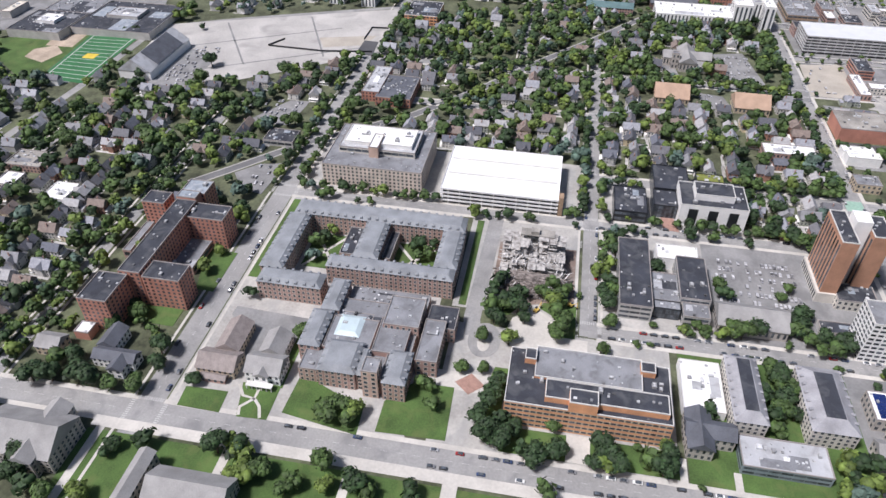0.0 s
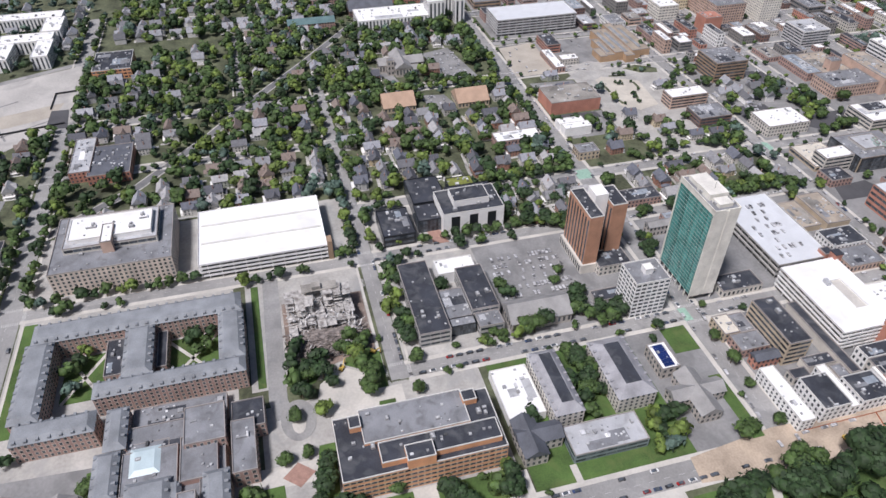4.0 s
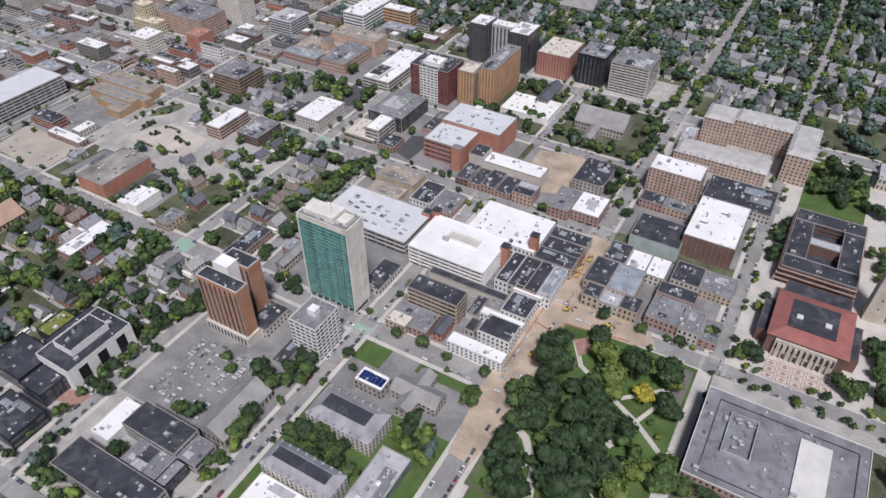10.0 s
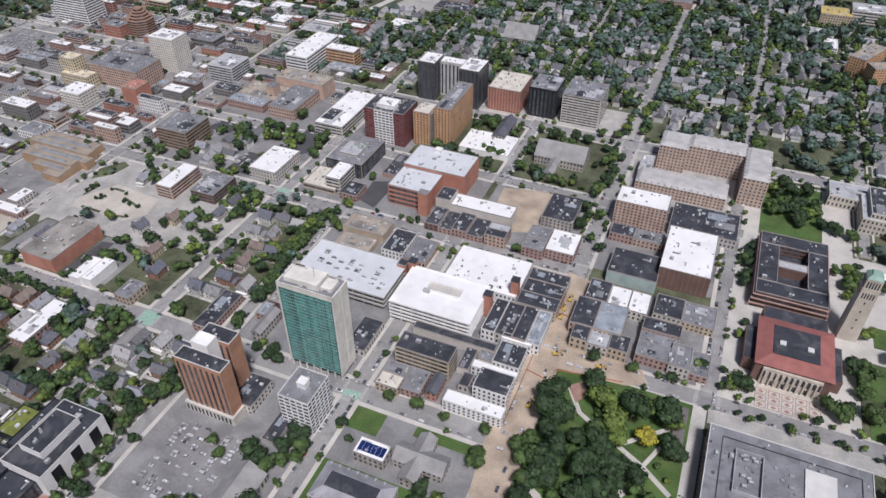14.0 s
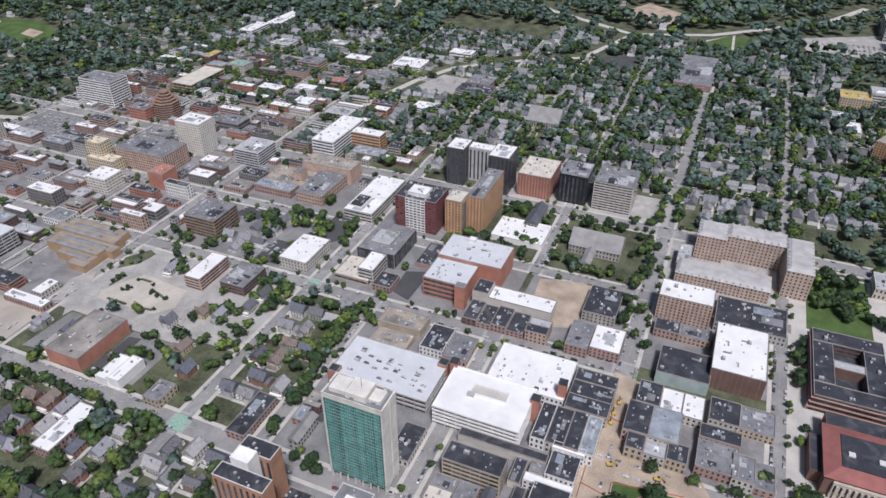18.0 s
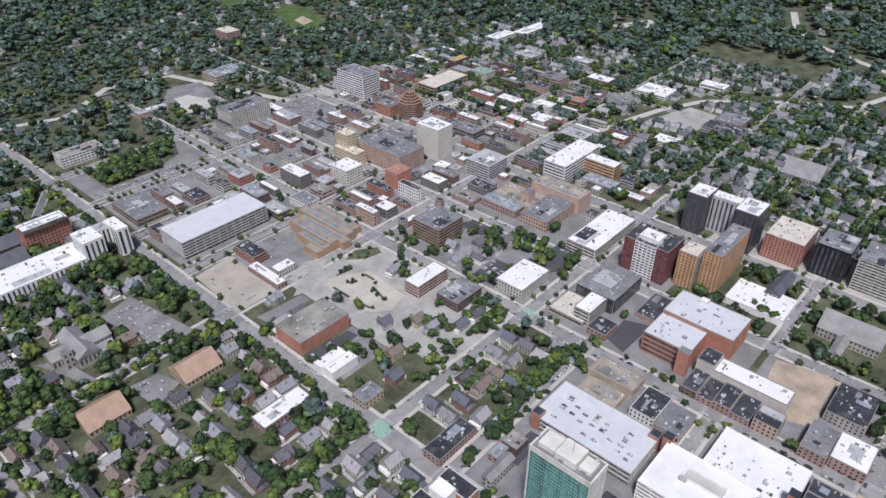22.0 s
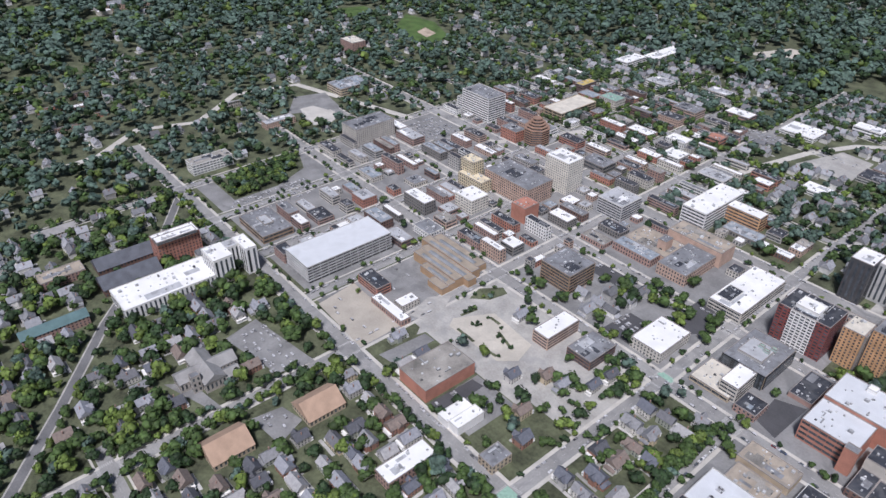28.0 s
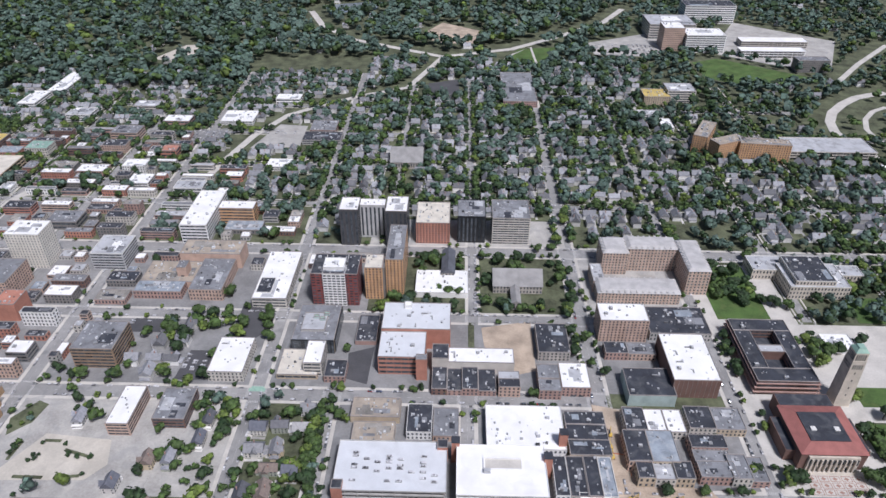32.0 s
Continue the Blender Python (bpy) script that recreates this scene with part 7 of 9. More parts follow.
def house_parts(v):
    """The parts of one house type as (name, soup, material)."""
    rs = random.Random(100 + v)
    w, d, h = rs.uniform(8, 10.5), rs.uniform(11, 15), rs.uniform(5.4, 6.6)
    body, roof, porch, chim, win = Soup(), Soup(), Soup(), Soup(), Soup()
    body.box(-w / 2, -d / 2, 0, w / 2, d / 2, h)
    rise = w * rs.uniform(0.42, 0.55)
    prism_roof(roof, -w / 2, -d / 2, w / 2, d / 2, h, rise, "y", 0.5)
    body.poly([(-w / 2, -d / 2, h), (w / 2, -d / 2, h), (0, -d / 2, h + rise * 0.9)])
    body.poly([(w / 2, d / 2, h), (-w / 2, d / 2, h), (0, d / 2, h + rise * 0.9)])
    if v % 3 != 0:
        k = rs.choice((-1, 1))
        xa, xb = sorted((0, k * (w / 2 + rs.uniform(1.5, 2.6))))
        ya = rs.uniform(-2, 1)
        body.box(xa, ya, 0, xb, ya + 4.8, h)
        prism_roof(roof, xa, ya, xb, ya + 4.8, h, rise * 0.75, "x", 0.45)
    if v % 2 == 0:
        body.box(-w / 2 + 0.8, d / 2, 0, w / 2 - 0.8, d / 2 + 3.2, 3)
        prism_roof(roof, -w / 2 + 0.8, d / 2, w / 2 - 0.8, d / 2 + 3.2, 3, 1.1, "y", 0.3)
    porch.box(-w / 2, -d / 2 - 2.2, 2.7, w / 2, -d / 2, 2.95, True)
    porch.box(-w / 2, -d / 2 - 2.2, 0, w / 2, -d / 2, 0.5)
    for px in (-w / 2 + 0.1, 0, w / 2 - 0.35):
        porch.box(px, -d / 2 - 2.1, 0.5, px + 0.25, -d / 2 - 1.85, 2.7)
    cx = rs.choice((-1, 1)) * w * 0.22
    chim.box(cx - 0.35, -0.4, h, cx + 0.35, 0.4, h + rise + 0.7)
    for z in (0.9, 3.6):
        for py in np.arange(-d / 2 + 1.2, d / 2 - 1.5, 2.8):
            win.box(-w / 2 - 0.05, py, z, -w / 2 + 0.02, py + 1.1, z + 1.5, True)
            win.box(w / 2 - 0.02, py, z, w / 2 + 0.05, py + 1.1, z + 1.5, True)
        for px in (-w / 2 + 1.0, w / 2 - 2.2):
            win.box(px, -d / 2 - 0.05, z, px + 1.1, -d / 2 + 0.02, z + 1.5, True)
            win.box(px, d / 2 - 0.02, z, px + 1.1, d / 2 + 0.05, z + 1.5, True)
    return w, d, [("wall", body, H_WALL), ("roof", roof, H_ROOF), ("porch", porch, H_TRIM), ("chimney", chim, WALL["brick"]), ("glazing", win, M_GLASS)]


HOUSES, DRIVES = [], Soup()
for v in range(8):
    w, d, parts = house_parts(v)
    HOUSES.append((w, d, parts, [(n, s.mesh(n, m)) for n, s, m in parts]))
H_COUNT = [0]
FAR_HOUSES = {}
FH_MATS = [mat("far_siding", (0.58, 0.575, 0.56), 0.85, 0.15, 0.3, island=0.4), mat("far_shingle", (0.235, 0.24, 0.255), 0.92, 0.2, 0.4, island=0.5), H_TRIM, WALL["brick"], M_GLASS]
HOUSE_WORD = ("plain gabled", "cross-gabled", "cross-gabled", "gabled", "cross-gabled", "cross-gabled", "gabled", "cross-gabled")


def house(x, y, turn, near, region):
    v = trng.randrange(8)
    w, d, parts, meshes = HOUSES[v]
    if near and H_COUNT[0] < 290:
        H_COUNT[0] += 1
        e = thing("house", x, y, "%s two-storey wooden house with a shingle roof and porch" % HOUSE_WORD[v], "house", "houses in the side streets")
        e.rotation_euler = (0, 0, turn)
        made = {}
        for n, me in meshes:
            made[n] = child(n, me, made.get({"chimney": "roof", "glazing": "wall"}.get(n), e), kind="stuff" if n == "glazing" else "")
    else:
        V, F, M = FAR_HOUSES.setdefault(region, ([], [], []))
        c, s_ = math.cos(turn), math.sin(turn)
        for i, (n, s, m) in enumerate(parts):
            if n in ("glazing", "porch"):
                continue
            k = len(V)
            V += [(x + c * p[0] - s_ * p[1], y + s_ * p[0] + c * p[1], p[2]) for p in s.v]
            F += [tuple(k + j for j in f) for f in s.f]
            M += [i] * len(s.f)
    c, s_ = math.cos(turn), math.sin(turn)
    pts = [(w / 2 + 0.6, -d / 2 - 5), (w / 2 + 3.4, -d / 2 - 5), (w / 2 + 3.4, d / 2), (w / 2 + 0.6, d / 2)]
    DRIVES.poly([(x + c * px - s_ * py, y + s_ * px + c * py, 0.05) for px, py in pts])
    occupy(x - 5, y - 6, x + 5, y + 6, 4)


# zones: extent, houses?, trees per hectare, crown radius, near things?, region
ZONES = [
    ((-606, 66, -418, 258), 0.9, 78, (3.6, 7.2), True, "blocks south of the centre"),
    ((-404, 176, -352, 258), 0.8, 70, (3.5, 6.5), True, "blocks south of the centre"),
    ((-404, 276, -352, 441), 0.8, 60, (3.4, 6), True, "blocks south of the centre"),
    ((-605, 458, -418, 548), 0.5, 45, (3.4, 6), False, "town edge"),
    ((-320, 563, -232, 662), 0.0, 38, (3.4, 6.4), False, "town edge"),
    ((-218, 563, -128, 662), 0.0, 45, (3.6, 6.6), False, "town edge"),
    ((-104, -140, -20, 192), 0.0, 16, (4.5, 7.5), False, "park side"),
    ((-113, -600, 100, -265), 0.3, 50, (4.5, 7.5), False, "park side"),
    ((15, 655, 95, 745), 0.0, 70, (4, 7), False, "north streets"),
    ((75, 440, 190, 640), 0.0, 28, (4, 7), False, "north streets"),
    ((-604, 282, -418, 441), 0.5, 24, (3.4, 6.4), True, "blocks south of the centre"),
    ((-606, -180, -432, 52), 0.9, 72, (3.6, 7.4), True, "blocks south of the centre"),
    ((-790, -30, -622, 258), 0.75, 120, (3.6, 7.4), True, "blocks south of the centre"),
    ((-600, -285, -232, -196), 0.8, 66, (3.6, 7.2), True, "south streets"),
    ((-560, -410, -128, -296), 0.85, 72, (3.8, 7.6), True, "south streets"),
    ((-700, -600, -128, -430), 0.8, 95, (3.8, 7.6), False, "south streets"),
    ((-980, -160, -800, 258), 0.55, 85, (3.8, 7.6), False, "west streets"),
    ((-760, -260, -620, -40), 0.5, 85, (3.8, 7.6), False, "west streets"),
    ((-404, 684, -330, 768), 0.5, 40, (3, 5), False, "north streets"),
    ((-160, 684, 10, 744), 0.6, 60, (3.6, 6.5), False, "north streets"),
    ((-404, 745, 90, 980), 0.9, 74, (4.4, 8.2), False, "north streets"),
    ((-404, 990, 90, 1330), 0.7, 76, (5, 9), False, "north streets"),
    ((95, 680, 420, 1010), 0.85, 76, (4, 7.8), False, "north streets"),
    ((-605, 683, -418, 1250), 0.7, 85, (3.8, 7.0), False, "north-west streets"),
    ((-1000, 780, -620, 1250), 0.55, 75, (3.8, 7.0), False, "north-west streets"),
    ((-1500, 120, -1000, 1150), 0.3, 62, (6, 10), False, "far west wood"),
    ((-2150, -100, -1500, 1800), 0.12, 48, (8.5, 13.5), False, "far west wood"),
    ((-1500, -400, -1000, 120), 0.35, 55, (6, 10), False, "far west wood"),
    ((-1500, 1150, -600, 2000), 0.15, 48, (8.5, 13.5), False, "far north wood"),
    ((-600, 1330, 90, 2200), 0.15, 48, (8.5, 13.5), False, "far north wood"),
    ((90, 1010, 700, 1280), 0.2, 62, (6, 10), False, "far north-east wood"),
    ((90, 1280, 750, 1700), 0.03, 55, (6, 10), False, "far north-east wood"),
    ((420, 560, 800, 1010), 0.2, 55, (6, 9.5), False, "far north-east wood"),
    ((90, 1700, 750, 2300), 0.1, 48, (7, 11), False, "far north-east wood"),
    ((-1000, -950, -128, -600), 0.6, 50, (4, 7.5), False, "far south wood"),
    ((-980, -420, -700, -180), 0.4, 45, (4, 7), False, "far south wood"),
    ((90, 560, 420, 680), 0.0, 60, (4, 7), False, "north streets"),
]
NO_TREES = OCC.copy()
for (x0, y0, x1, y1), dens, per_ha, rad, near, region in ZONES:
    far = region.startswith("far")
    for gx in np.arange(x0 + 7, x1 - 6, 17.5 if not far else 26):
        for gy in np.arange(y0 + 8, y1 - 7, 21.0 if not far else 34):
            x, y = gx + trng.uniform(-2, 2), gy + trng.uniform(-3, 3)
            if trng.random() < dens and not occupied(x - 6, y - 7, x + 6, y + 7):
                house(x, y, trng.choice((0, math.pi / 2, math.pi, -math.pi / 2)) + trng.uniform(-0.05, 0.05), near, region)
    n = int((x1 - x0) * (y1 - y0) / 1e4 * per_ha * 0.74)
    for _ in range(n):
        x, y, r = trng.uniform(x0, x1), trng.uniform(y0, y1), trng.uniform(*rad) * 1.3
        i, j = int((x - GX) / CELL), int((y - GY) / CELL)
        q = 0.5 * r
        over = any(occupied(x + dx, y + dy, x + dx, y + dy) in (1, 5) for dx, dy in ((q, 0), (-q, 0), (0, q), (0, -q)))
        if NO_TREES[i, j] == 0 and not over and (OCC[i, j] != 4 or trng.random() < 0.2):
            tree(x, y, r, None, False, region)
for region, (V, F, M) in FAR_HOUSES.items():
    me = mesh_from("house_rows", V, F, FH_MATS)
    me.polygons.foreach_set("material_index", np.array(M, np.int32))
    tagged(new("house_row", me), "rows of small wooden houses under trees, far off", "houses", kind="stuff")
tagged(new("driveway", DRIVES.mesh("driveway", mat("driveway_concrete", (0.38, 0.37, 0.35), 0.9, 0.25, 0.2, island=0.35))), "pale concrete driveways beside the houses", "driveway", kind="stuff")
# trees along the kerbs: thick in the side streets, small and spaced in the centre
for lines, along_x in ((EW, True), (NS, False)):
    for c, a0, a1, wd in lines:
        for sgn in (-1, 1):
            for p in np.arange(a0 + 5, a1 - 5, 8.5):
                off = c + sgn * (wd / 2 + 1.6)
                x, y = (p, off) if along_x else (off, p)
                x, y = x + trng.uniform(-1, 1), y + trng.uniform(-1, 1)
                town = (-1000 < x < -410 and 270 < y < 770) or (-410 <= x < 100 and 250 < y < 690) or (-340 < x < -128 and -190 < y < 260)
                cross = any(abs((x if along_x else y) - q[0]) < q[3] / 2 + 4 for q in (NS if along_x else EW) if q[1] - 6 < (y if along_x else x) < q[2] + 6)
                if cross or occupied(x - 1, y - 1, x + 1, y + 1) in (2, 4, 5) or (-140 < x < -100 and 255 < y < 445):
                    continue
                if -140 < x < -98 and y < 260 or (x > -350 and -205 < y < -170):
                    continue
                if town and trng.random() < (0.2 if y < 260 else 0.4):
                    tree(x, y, trng.uniform(2.4, 4.2), trng.choice((0, 0, 3, 1)), False, "street")
                elif not town and trng.random() < 0.85:
                    tree(x, y, trng.uniform(3.8, 7.2), None, False, "street" if x > -1000 and y < 1150 else "far streets")
for x, y, r, k in ((-102, 308, 10.6, 1), (-97, 291, 12.1, 1), (-80, 332, 9.1, 1), (-51, 315, 11.4, 1), (-30, 322, 11.4, 1), (-103, 257, 10.6, 0), (-91, 263, 12.1, 1), (-88, 248, 12.1, 1), (-66, 281, 10.6, 1), (-59, 275, 10.6, 1), (-70, 243, 12.1, 1), (-57, 246, 12.1, 1), (-97, 223, 12.1, 1), (-90, 206, 12.1, 1), (-81, 195, 12.1, 1), (-69, 227, 12.1, 1), (-53, 228, 12.1, 1), (-44, 230, 10.6, 1), (-54, 213, 12.1, 1), (-67, 215, 10.6, 1), (-25, 298, 8.3, 1), (-19, 295, 7.5, 1), (-39, 269, 7.5, 1), (-9, 255, 10.6, 0),):
    tree(x, y, r * trng.uniform(0.85, 1.15), k, True)
for x, y, r, k in ((-1, 249, 9.1, 0), (-71, 319, 9.1, 3), (-55, 293, 9.1, 3), (-62, 304, 9.1, 3), (-24, 316, 7.5, 3), (-28, 242, 9.1, 3), (-20, 251, 7.5, 3), (-33, 225, 10.6, 3), (-9, 246, 9.1, 0), (-39, 300, 8.3, 4), (-28, 285, 3.0, 0), (-21, 277, 2.6, 3), (-41, 325, 7.5, 3), (-107, 269, 7.5, 0), (-96, 252, 10.6, 1), (-71, 293, 9.1, 0), (13, 252, 7.5, 1), (-51, 272, 9.1, 1), (-72, 262, 10.6, 1), (-85, 358, 5.2, None), (-58, 359, 4.7, None), (-31, 358, 5.2, None), (-13, 380, 5.2, None), (-37, 407, 4.7, None),):
    tree(x, y, r * trng.uniform(0.85, 1.15), k, True)
for x, y, r, k in ((13, 369, 7.3, 1), (19, 370, 5.2, 1), (68, 374, 7.3, 0), (76, 370, 7.3, 0), (46, 348, 2.6, 1), (61, 349, 2.6, 1), (76, 347, 3.0, 1), (29, 349, 2.6, 1), (14, 347, 2.6, 1), (8, 423, 3.5, 3), (11, 437, 3.5, 1), (-287, 147, 6.3, 0), (-284, 187, 5.2, 0), (-247, 165, 7.3, 1), (-242, 156, 6.8, 0), (-258, 196, 6.8, 1), (-249, 205, 6.8, 1), (-242, 216, 6.8, 1), (-248, 194, 5.2, 1), (-245, 128, 4.7, 0), (-244, 134, 3.5, 0), (-298, 104, 6.3, 1), (-328, 73, 6.3, 1), (-331, 82, 6.3, 1),):
    tree(x, y, r * trng.uniform(0.85, 1.15), k, True)
for x, y, r, k in ((-312, 78, 6.3, 1), (-209, 173, 6.8, 1), (-213, 167, 6.3, 0), (-184, 169, 7.3, 0), (-194, 172, 6.3, 1), (-353, 192, 6.3, None), (-386, 202, 7.3, None), (-371, 196, 6.3, 0), (-348, 213, 6.3, 0), (-377, 225, 5.7, None), (-465, 185, 8.3, 1), (-479, 180, 8.3, 0), (-491, 161, 8.3, None), (-480, 146, 8.3, None), (-483, 137, 7.3, 0), (-419, 204, 6.3, None), (-356, 88, 3.0, 3), (-356, 107, 3.0, None), (-223, 236, 4.7, 1), (-214, 228, 3.5, 1), (-354, 139, 2.2, 3), (-352, 154, 2.2, 3), (-313, 271, 5.2, 1), (-302, 268, 5.2, 1),):
    tree(x, y, r * trng.uniform(0.85, 1.15), k, True)
for x, y, r, k in ((-294, 268, 5.2, 1), (-301, 274, 5.2, 1), (-346, 323, 5.2, 0), (-343, 286, 5.2, 0), (-344, 293, 5.2, 1), (-205, 267, 5.2, 0), (-184, 268, 5.2, 0), (-164, 268, 4.7, 0), (-135, 268, 4.7, 0), (-132, 244, 7.3, 0), (-112, 264, 7.3, 0), (-235, 278, 3.5, 0), (-351, 206, 6.3, None), (-355, 197, 6.3, None), (-348, 222, 5.2, None), (-144, -168, 5.2, 1), (-131, -213, 6.3, 0), (-133, -197, 6.8, 0), (-131, -230, 8.3, 1), (-130, -251, 8.3, 1), (-128, -262, 7.3, 1), (-146, -246, 7.3, 1), (-176, -239, 6.3, 0), (-189, -228, 6.3, 0),):
    tree(x, y, r * trng.uniform(0.85, 1.15), k, True)
for x, y, r, k in ((-162, -198, 7.3, 1), (-150, -194, 6.3, 1), (-102, -134, 7.3, 1), (-102, -120, 6.3, 3), (-94, -107, 7.3, 0), (-89, -117, 7.3, 3), (-139, -77, 8.3, 0), (-134, -82, 7.3, 0), (-138, -68, 7.3, 3), (-191, -117, 5.7, 0), (-102, -76, 7.3, 0), (-91, -70, 5.2, 3), (-95, -55, 8.3, 1), (-85, -90, 5.7, 0), (-95, -190, 5.2, 1), (-89, -191, 5.2, 1), (-78, -232, 9.4, 1), (-67, -229, 9.4, 1), (-62, -209, 6.3, 0), (-63, -191, 6.3, 3), (-152, -285, 3.0, 1), (-142, -284, 3.0, 1), (-135, -285, 3.0, 1), (-101, -176, 3.0, 1),):
    tree(x, y, r * trng.uniform(0.85, 1.15), k, True)
for x, y, r, k in ((-170, -268, 3.5, 0), (-173, -258, 3.5, 0), (-138, -266, 3.5, None), (-211, -5, 5.7, 0), (-210, 11, 6.3, 3), (-221, 40, 7.3, 0), (-183, -15, 4.7, 0), (-185, -2, 5.2, 0), (-175, 8, 7.3, 1), (-162, 5, 7.3, 1), (-148, 1, 7.8, 1), (-137, 5, 8.3, 1), (-134, 16, 8.3, 1), (-143, 22, 6.3, 1), (-128, 33, 6.8, 1), (-134, 44, 6.8, 1), (-151, 42, 6.3, 0), (-137, 69, 7.8, 1), (-132, 77, 7.8, 1), (-130, 65, 6.3, 1), (-142, 103, 7.8, 1), (-132, 101, 7.3, 1), (-145, 88, 3.5, 0), (-245, 151, 6.3, 0),):
    tree(x, y, r * trng.uniform(0.85, 1.15), k, True)
for x, y, r, k in ((-149, 104, 5.2, 3), (-182, 176, 5.2, 1), (-238, 4, 7.3, 0), (-239, 14, 7.3, 1), (-247, 36, 8.3, 3), (-234, 44, 7.3, 0), (-255, 71, 6.8, 1), (-238, 73, 6.3, 0), (-267, 69, 6.3, 1), (-213, 68, 5.2, 0), (-255, 29, 7.3, 0), (-226, -0, 6.3, 1), (-231, 19, 5.2, 1), (-266, 196, 7.3, 1), (-260, 189, 6.3, 1), (-127, 120, 2.6, 0), (-243, 122, 3.5, 0), (-242, 101, 3.0, 0), (-196, 573, 6.8, 1), (-127, 580, 6.8, 1), (-131, 571, 6.3, 0), (-135, 533, 7.8, 1), (-133, 505, 6.8, 1), (-132, 644, 5.2, 1),):
    tree(x, y, r * trng.uniform(0.85, 1.15), k, True)
for x, y, r, k in ((-141, 645, 5.2, 1), (-131, 623, 5.2, 1), (-249, 593, 6.3, 0), (-239, 592, 6.3, 0), (-197, 655, 6.3, 1), (-175, 657, 6.3, 1), (-162, 655, 5.7, 1), (-151, 674, 6.3, 0), (-137, 679, 5.2, 0), (-130, 692, 6.3, 3), (-112, 695, 6.3, 0), (-111, 716, 6.3, 0), (-116, 736, 6.3, 3), (-113, 752, 6.3, 0), (-276, 653, 7.3, 1), (-267, 658, 7.3, 1), (-254, 652, 6.3, 0), (-110, 481, 5.2, 1), (-175, 452, 4.7, 0), (-235, 429, 3.0, 3), (-223, 429, 3.0, 3), (-251, 455, 3.5, 0), (-277, 455, 3.5, 0), (-147, 567, 3.5, 0),):
    tree(x, y, r * trng.uniform(0.85, 1.15), k, True)
for x, y, r, k in ((-144, 611, 3.5, 1), (-157, 613, 3.5, 1), (-509, 523, 7.3, 0), (-494, 514, 7.3, 1), (-491, 552, 7.3, 0), (-476, 548, 6.3, 1), (-469, 584, 6.3, 0), (-462, 556, 6.3, 0), (-448, 524, 7.3, 3), (-445, 538, 6.3, 0), (-416, 518, 6.3, 0), (-420, 546, 6.3, 0), (-426, 561, 5.2, 0), (-555, 497, 7.3, 4), (-540, 464, 5.2, 1), (-553, 426, 3.5, 1), (-566, 560, 3.5, 1), (-565, 640, 5.2, 1), (-538, 506, 3.5, 0), (31, 646, 8.3, 1), (49, 637, 8.3, 1), (30, 607, 7.3, 0), (24, 595, 7.3, 0), (45, 591, 7.3, 1),):
    tree(x, y, r * trng.uniform(0.85, 1.15), k, True)
for x, y, r, k in ((76, 666, 6.3, 0), (45, 616, 7.3, 1), (64, 589, 6.3, 1), (74, 584, 6.3, 1), (87, 580, 6.3, 0), (47, 584, 5.2, 1), (8, 522, 5.7, 1), (9, 509, 5.7, 1), (9, 496, 5.7, 1), (8, 483, 5.7, 1), (10, 533, 5.2, 1), (83, 530, 6.3, 3), (91, 523, 7.3, 0), (99, 514, 6.3, 0), (89, 501, 6.3, 3), (84, 510, 6.3, 0), (-125, 604, 6.3, 1), (-123, 634, 6.3, 1), (-354, 379, 6.3, 0), (-351, 360, 6.3, 1), (-345, 343, 6.3, 0), (-354, 396, 6.3, 0), (-354, 410, 6.3, 3), (-350, 422, 5.2, 0),):
    tree(x, y, r * trng.uniform(0.85, 1.15), k, True)
for x, y, r, k in ((-336, 423, 5.2, 0), (-339, 327, 6.3, 1), (-342, 315, 6.3, 1), (-356, 388, 5.2, 3), (-353, 370, 5.2, 0), (84, 419, 7.3, 1), (91, 394, 7.3, 0), (97, 376, 7.3, 0), (110, 436, 7.3, 1), (115, 388, 7.3, 0), (109, 516, 7.3, 1), (125, 606, 7.3, 1), (118, 559, 7.3, 1), (95, 456, 6.3, 3), (-552, -346, 8.3, 1), (-510, -336, 8.3, 0), (-490, -333, 7.3, 0), (-541, -257, 8.3, 0), (-521, -242, 8.3, 0), (-476, -293, 7.3, 0), (-470, -257, 7.3, 1), (-444, -221, 7.3, 0), (-446, -214, 7.3, 0), (-484, -408, 6.3, 0),):
    tree(x, y, r * trng.uniform(0.85, 1.15), k, True)
for x, y, r, k in ((-473, -427, 6.3, 1), (-429, -427, 7.3, 0), (-356, -328, 6.3, 0), (-402, -341, 7.3, 0), (-399, -327, 7.3, 1), (-409, -307, 7.3, 0), (-393, -278, 6.3, 0), (-354, -375, 8.3, 1), (-373, -400, 7.3, 0), (-365, -382, 7.3, 1), (-402, -254, 7.3, 0), (-347, -236, 5.2, 1), (-342, -225, 5.2, 1), (-335, -212, 5.2, 1), (-619, -470, 6.3, 1), (-616, -483, 6.3, 1), (-462, -153, 5.2, 0), (-343, -286, 6.3, 0), (-307, -330, 5.2, 1), (-645, -401, 5.2, 1), (-57, 262, 8.3, 1), (-49, 263, 7.3, 1), (-39, 259, 6.3, 0), (-29, 254, 7.3, 0),):
    tree(x, y, r * trng.uniform(0.85, 1.15), k, True)
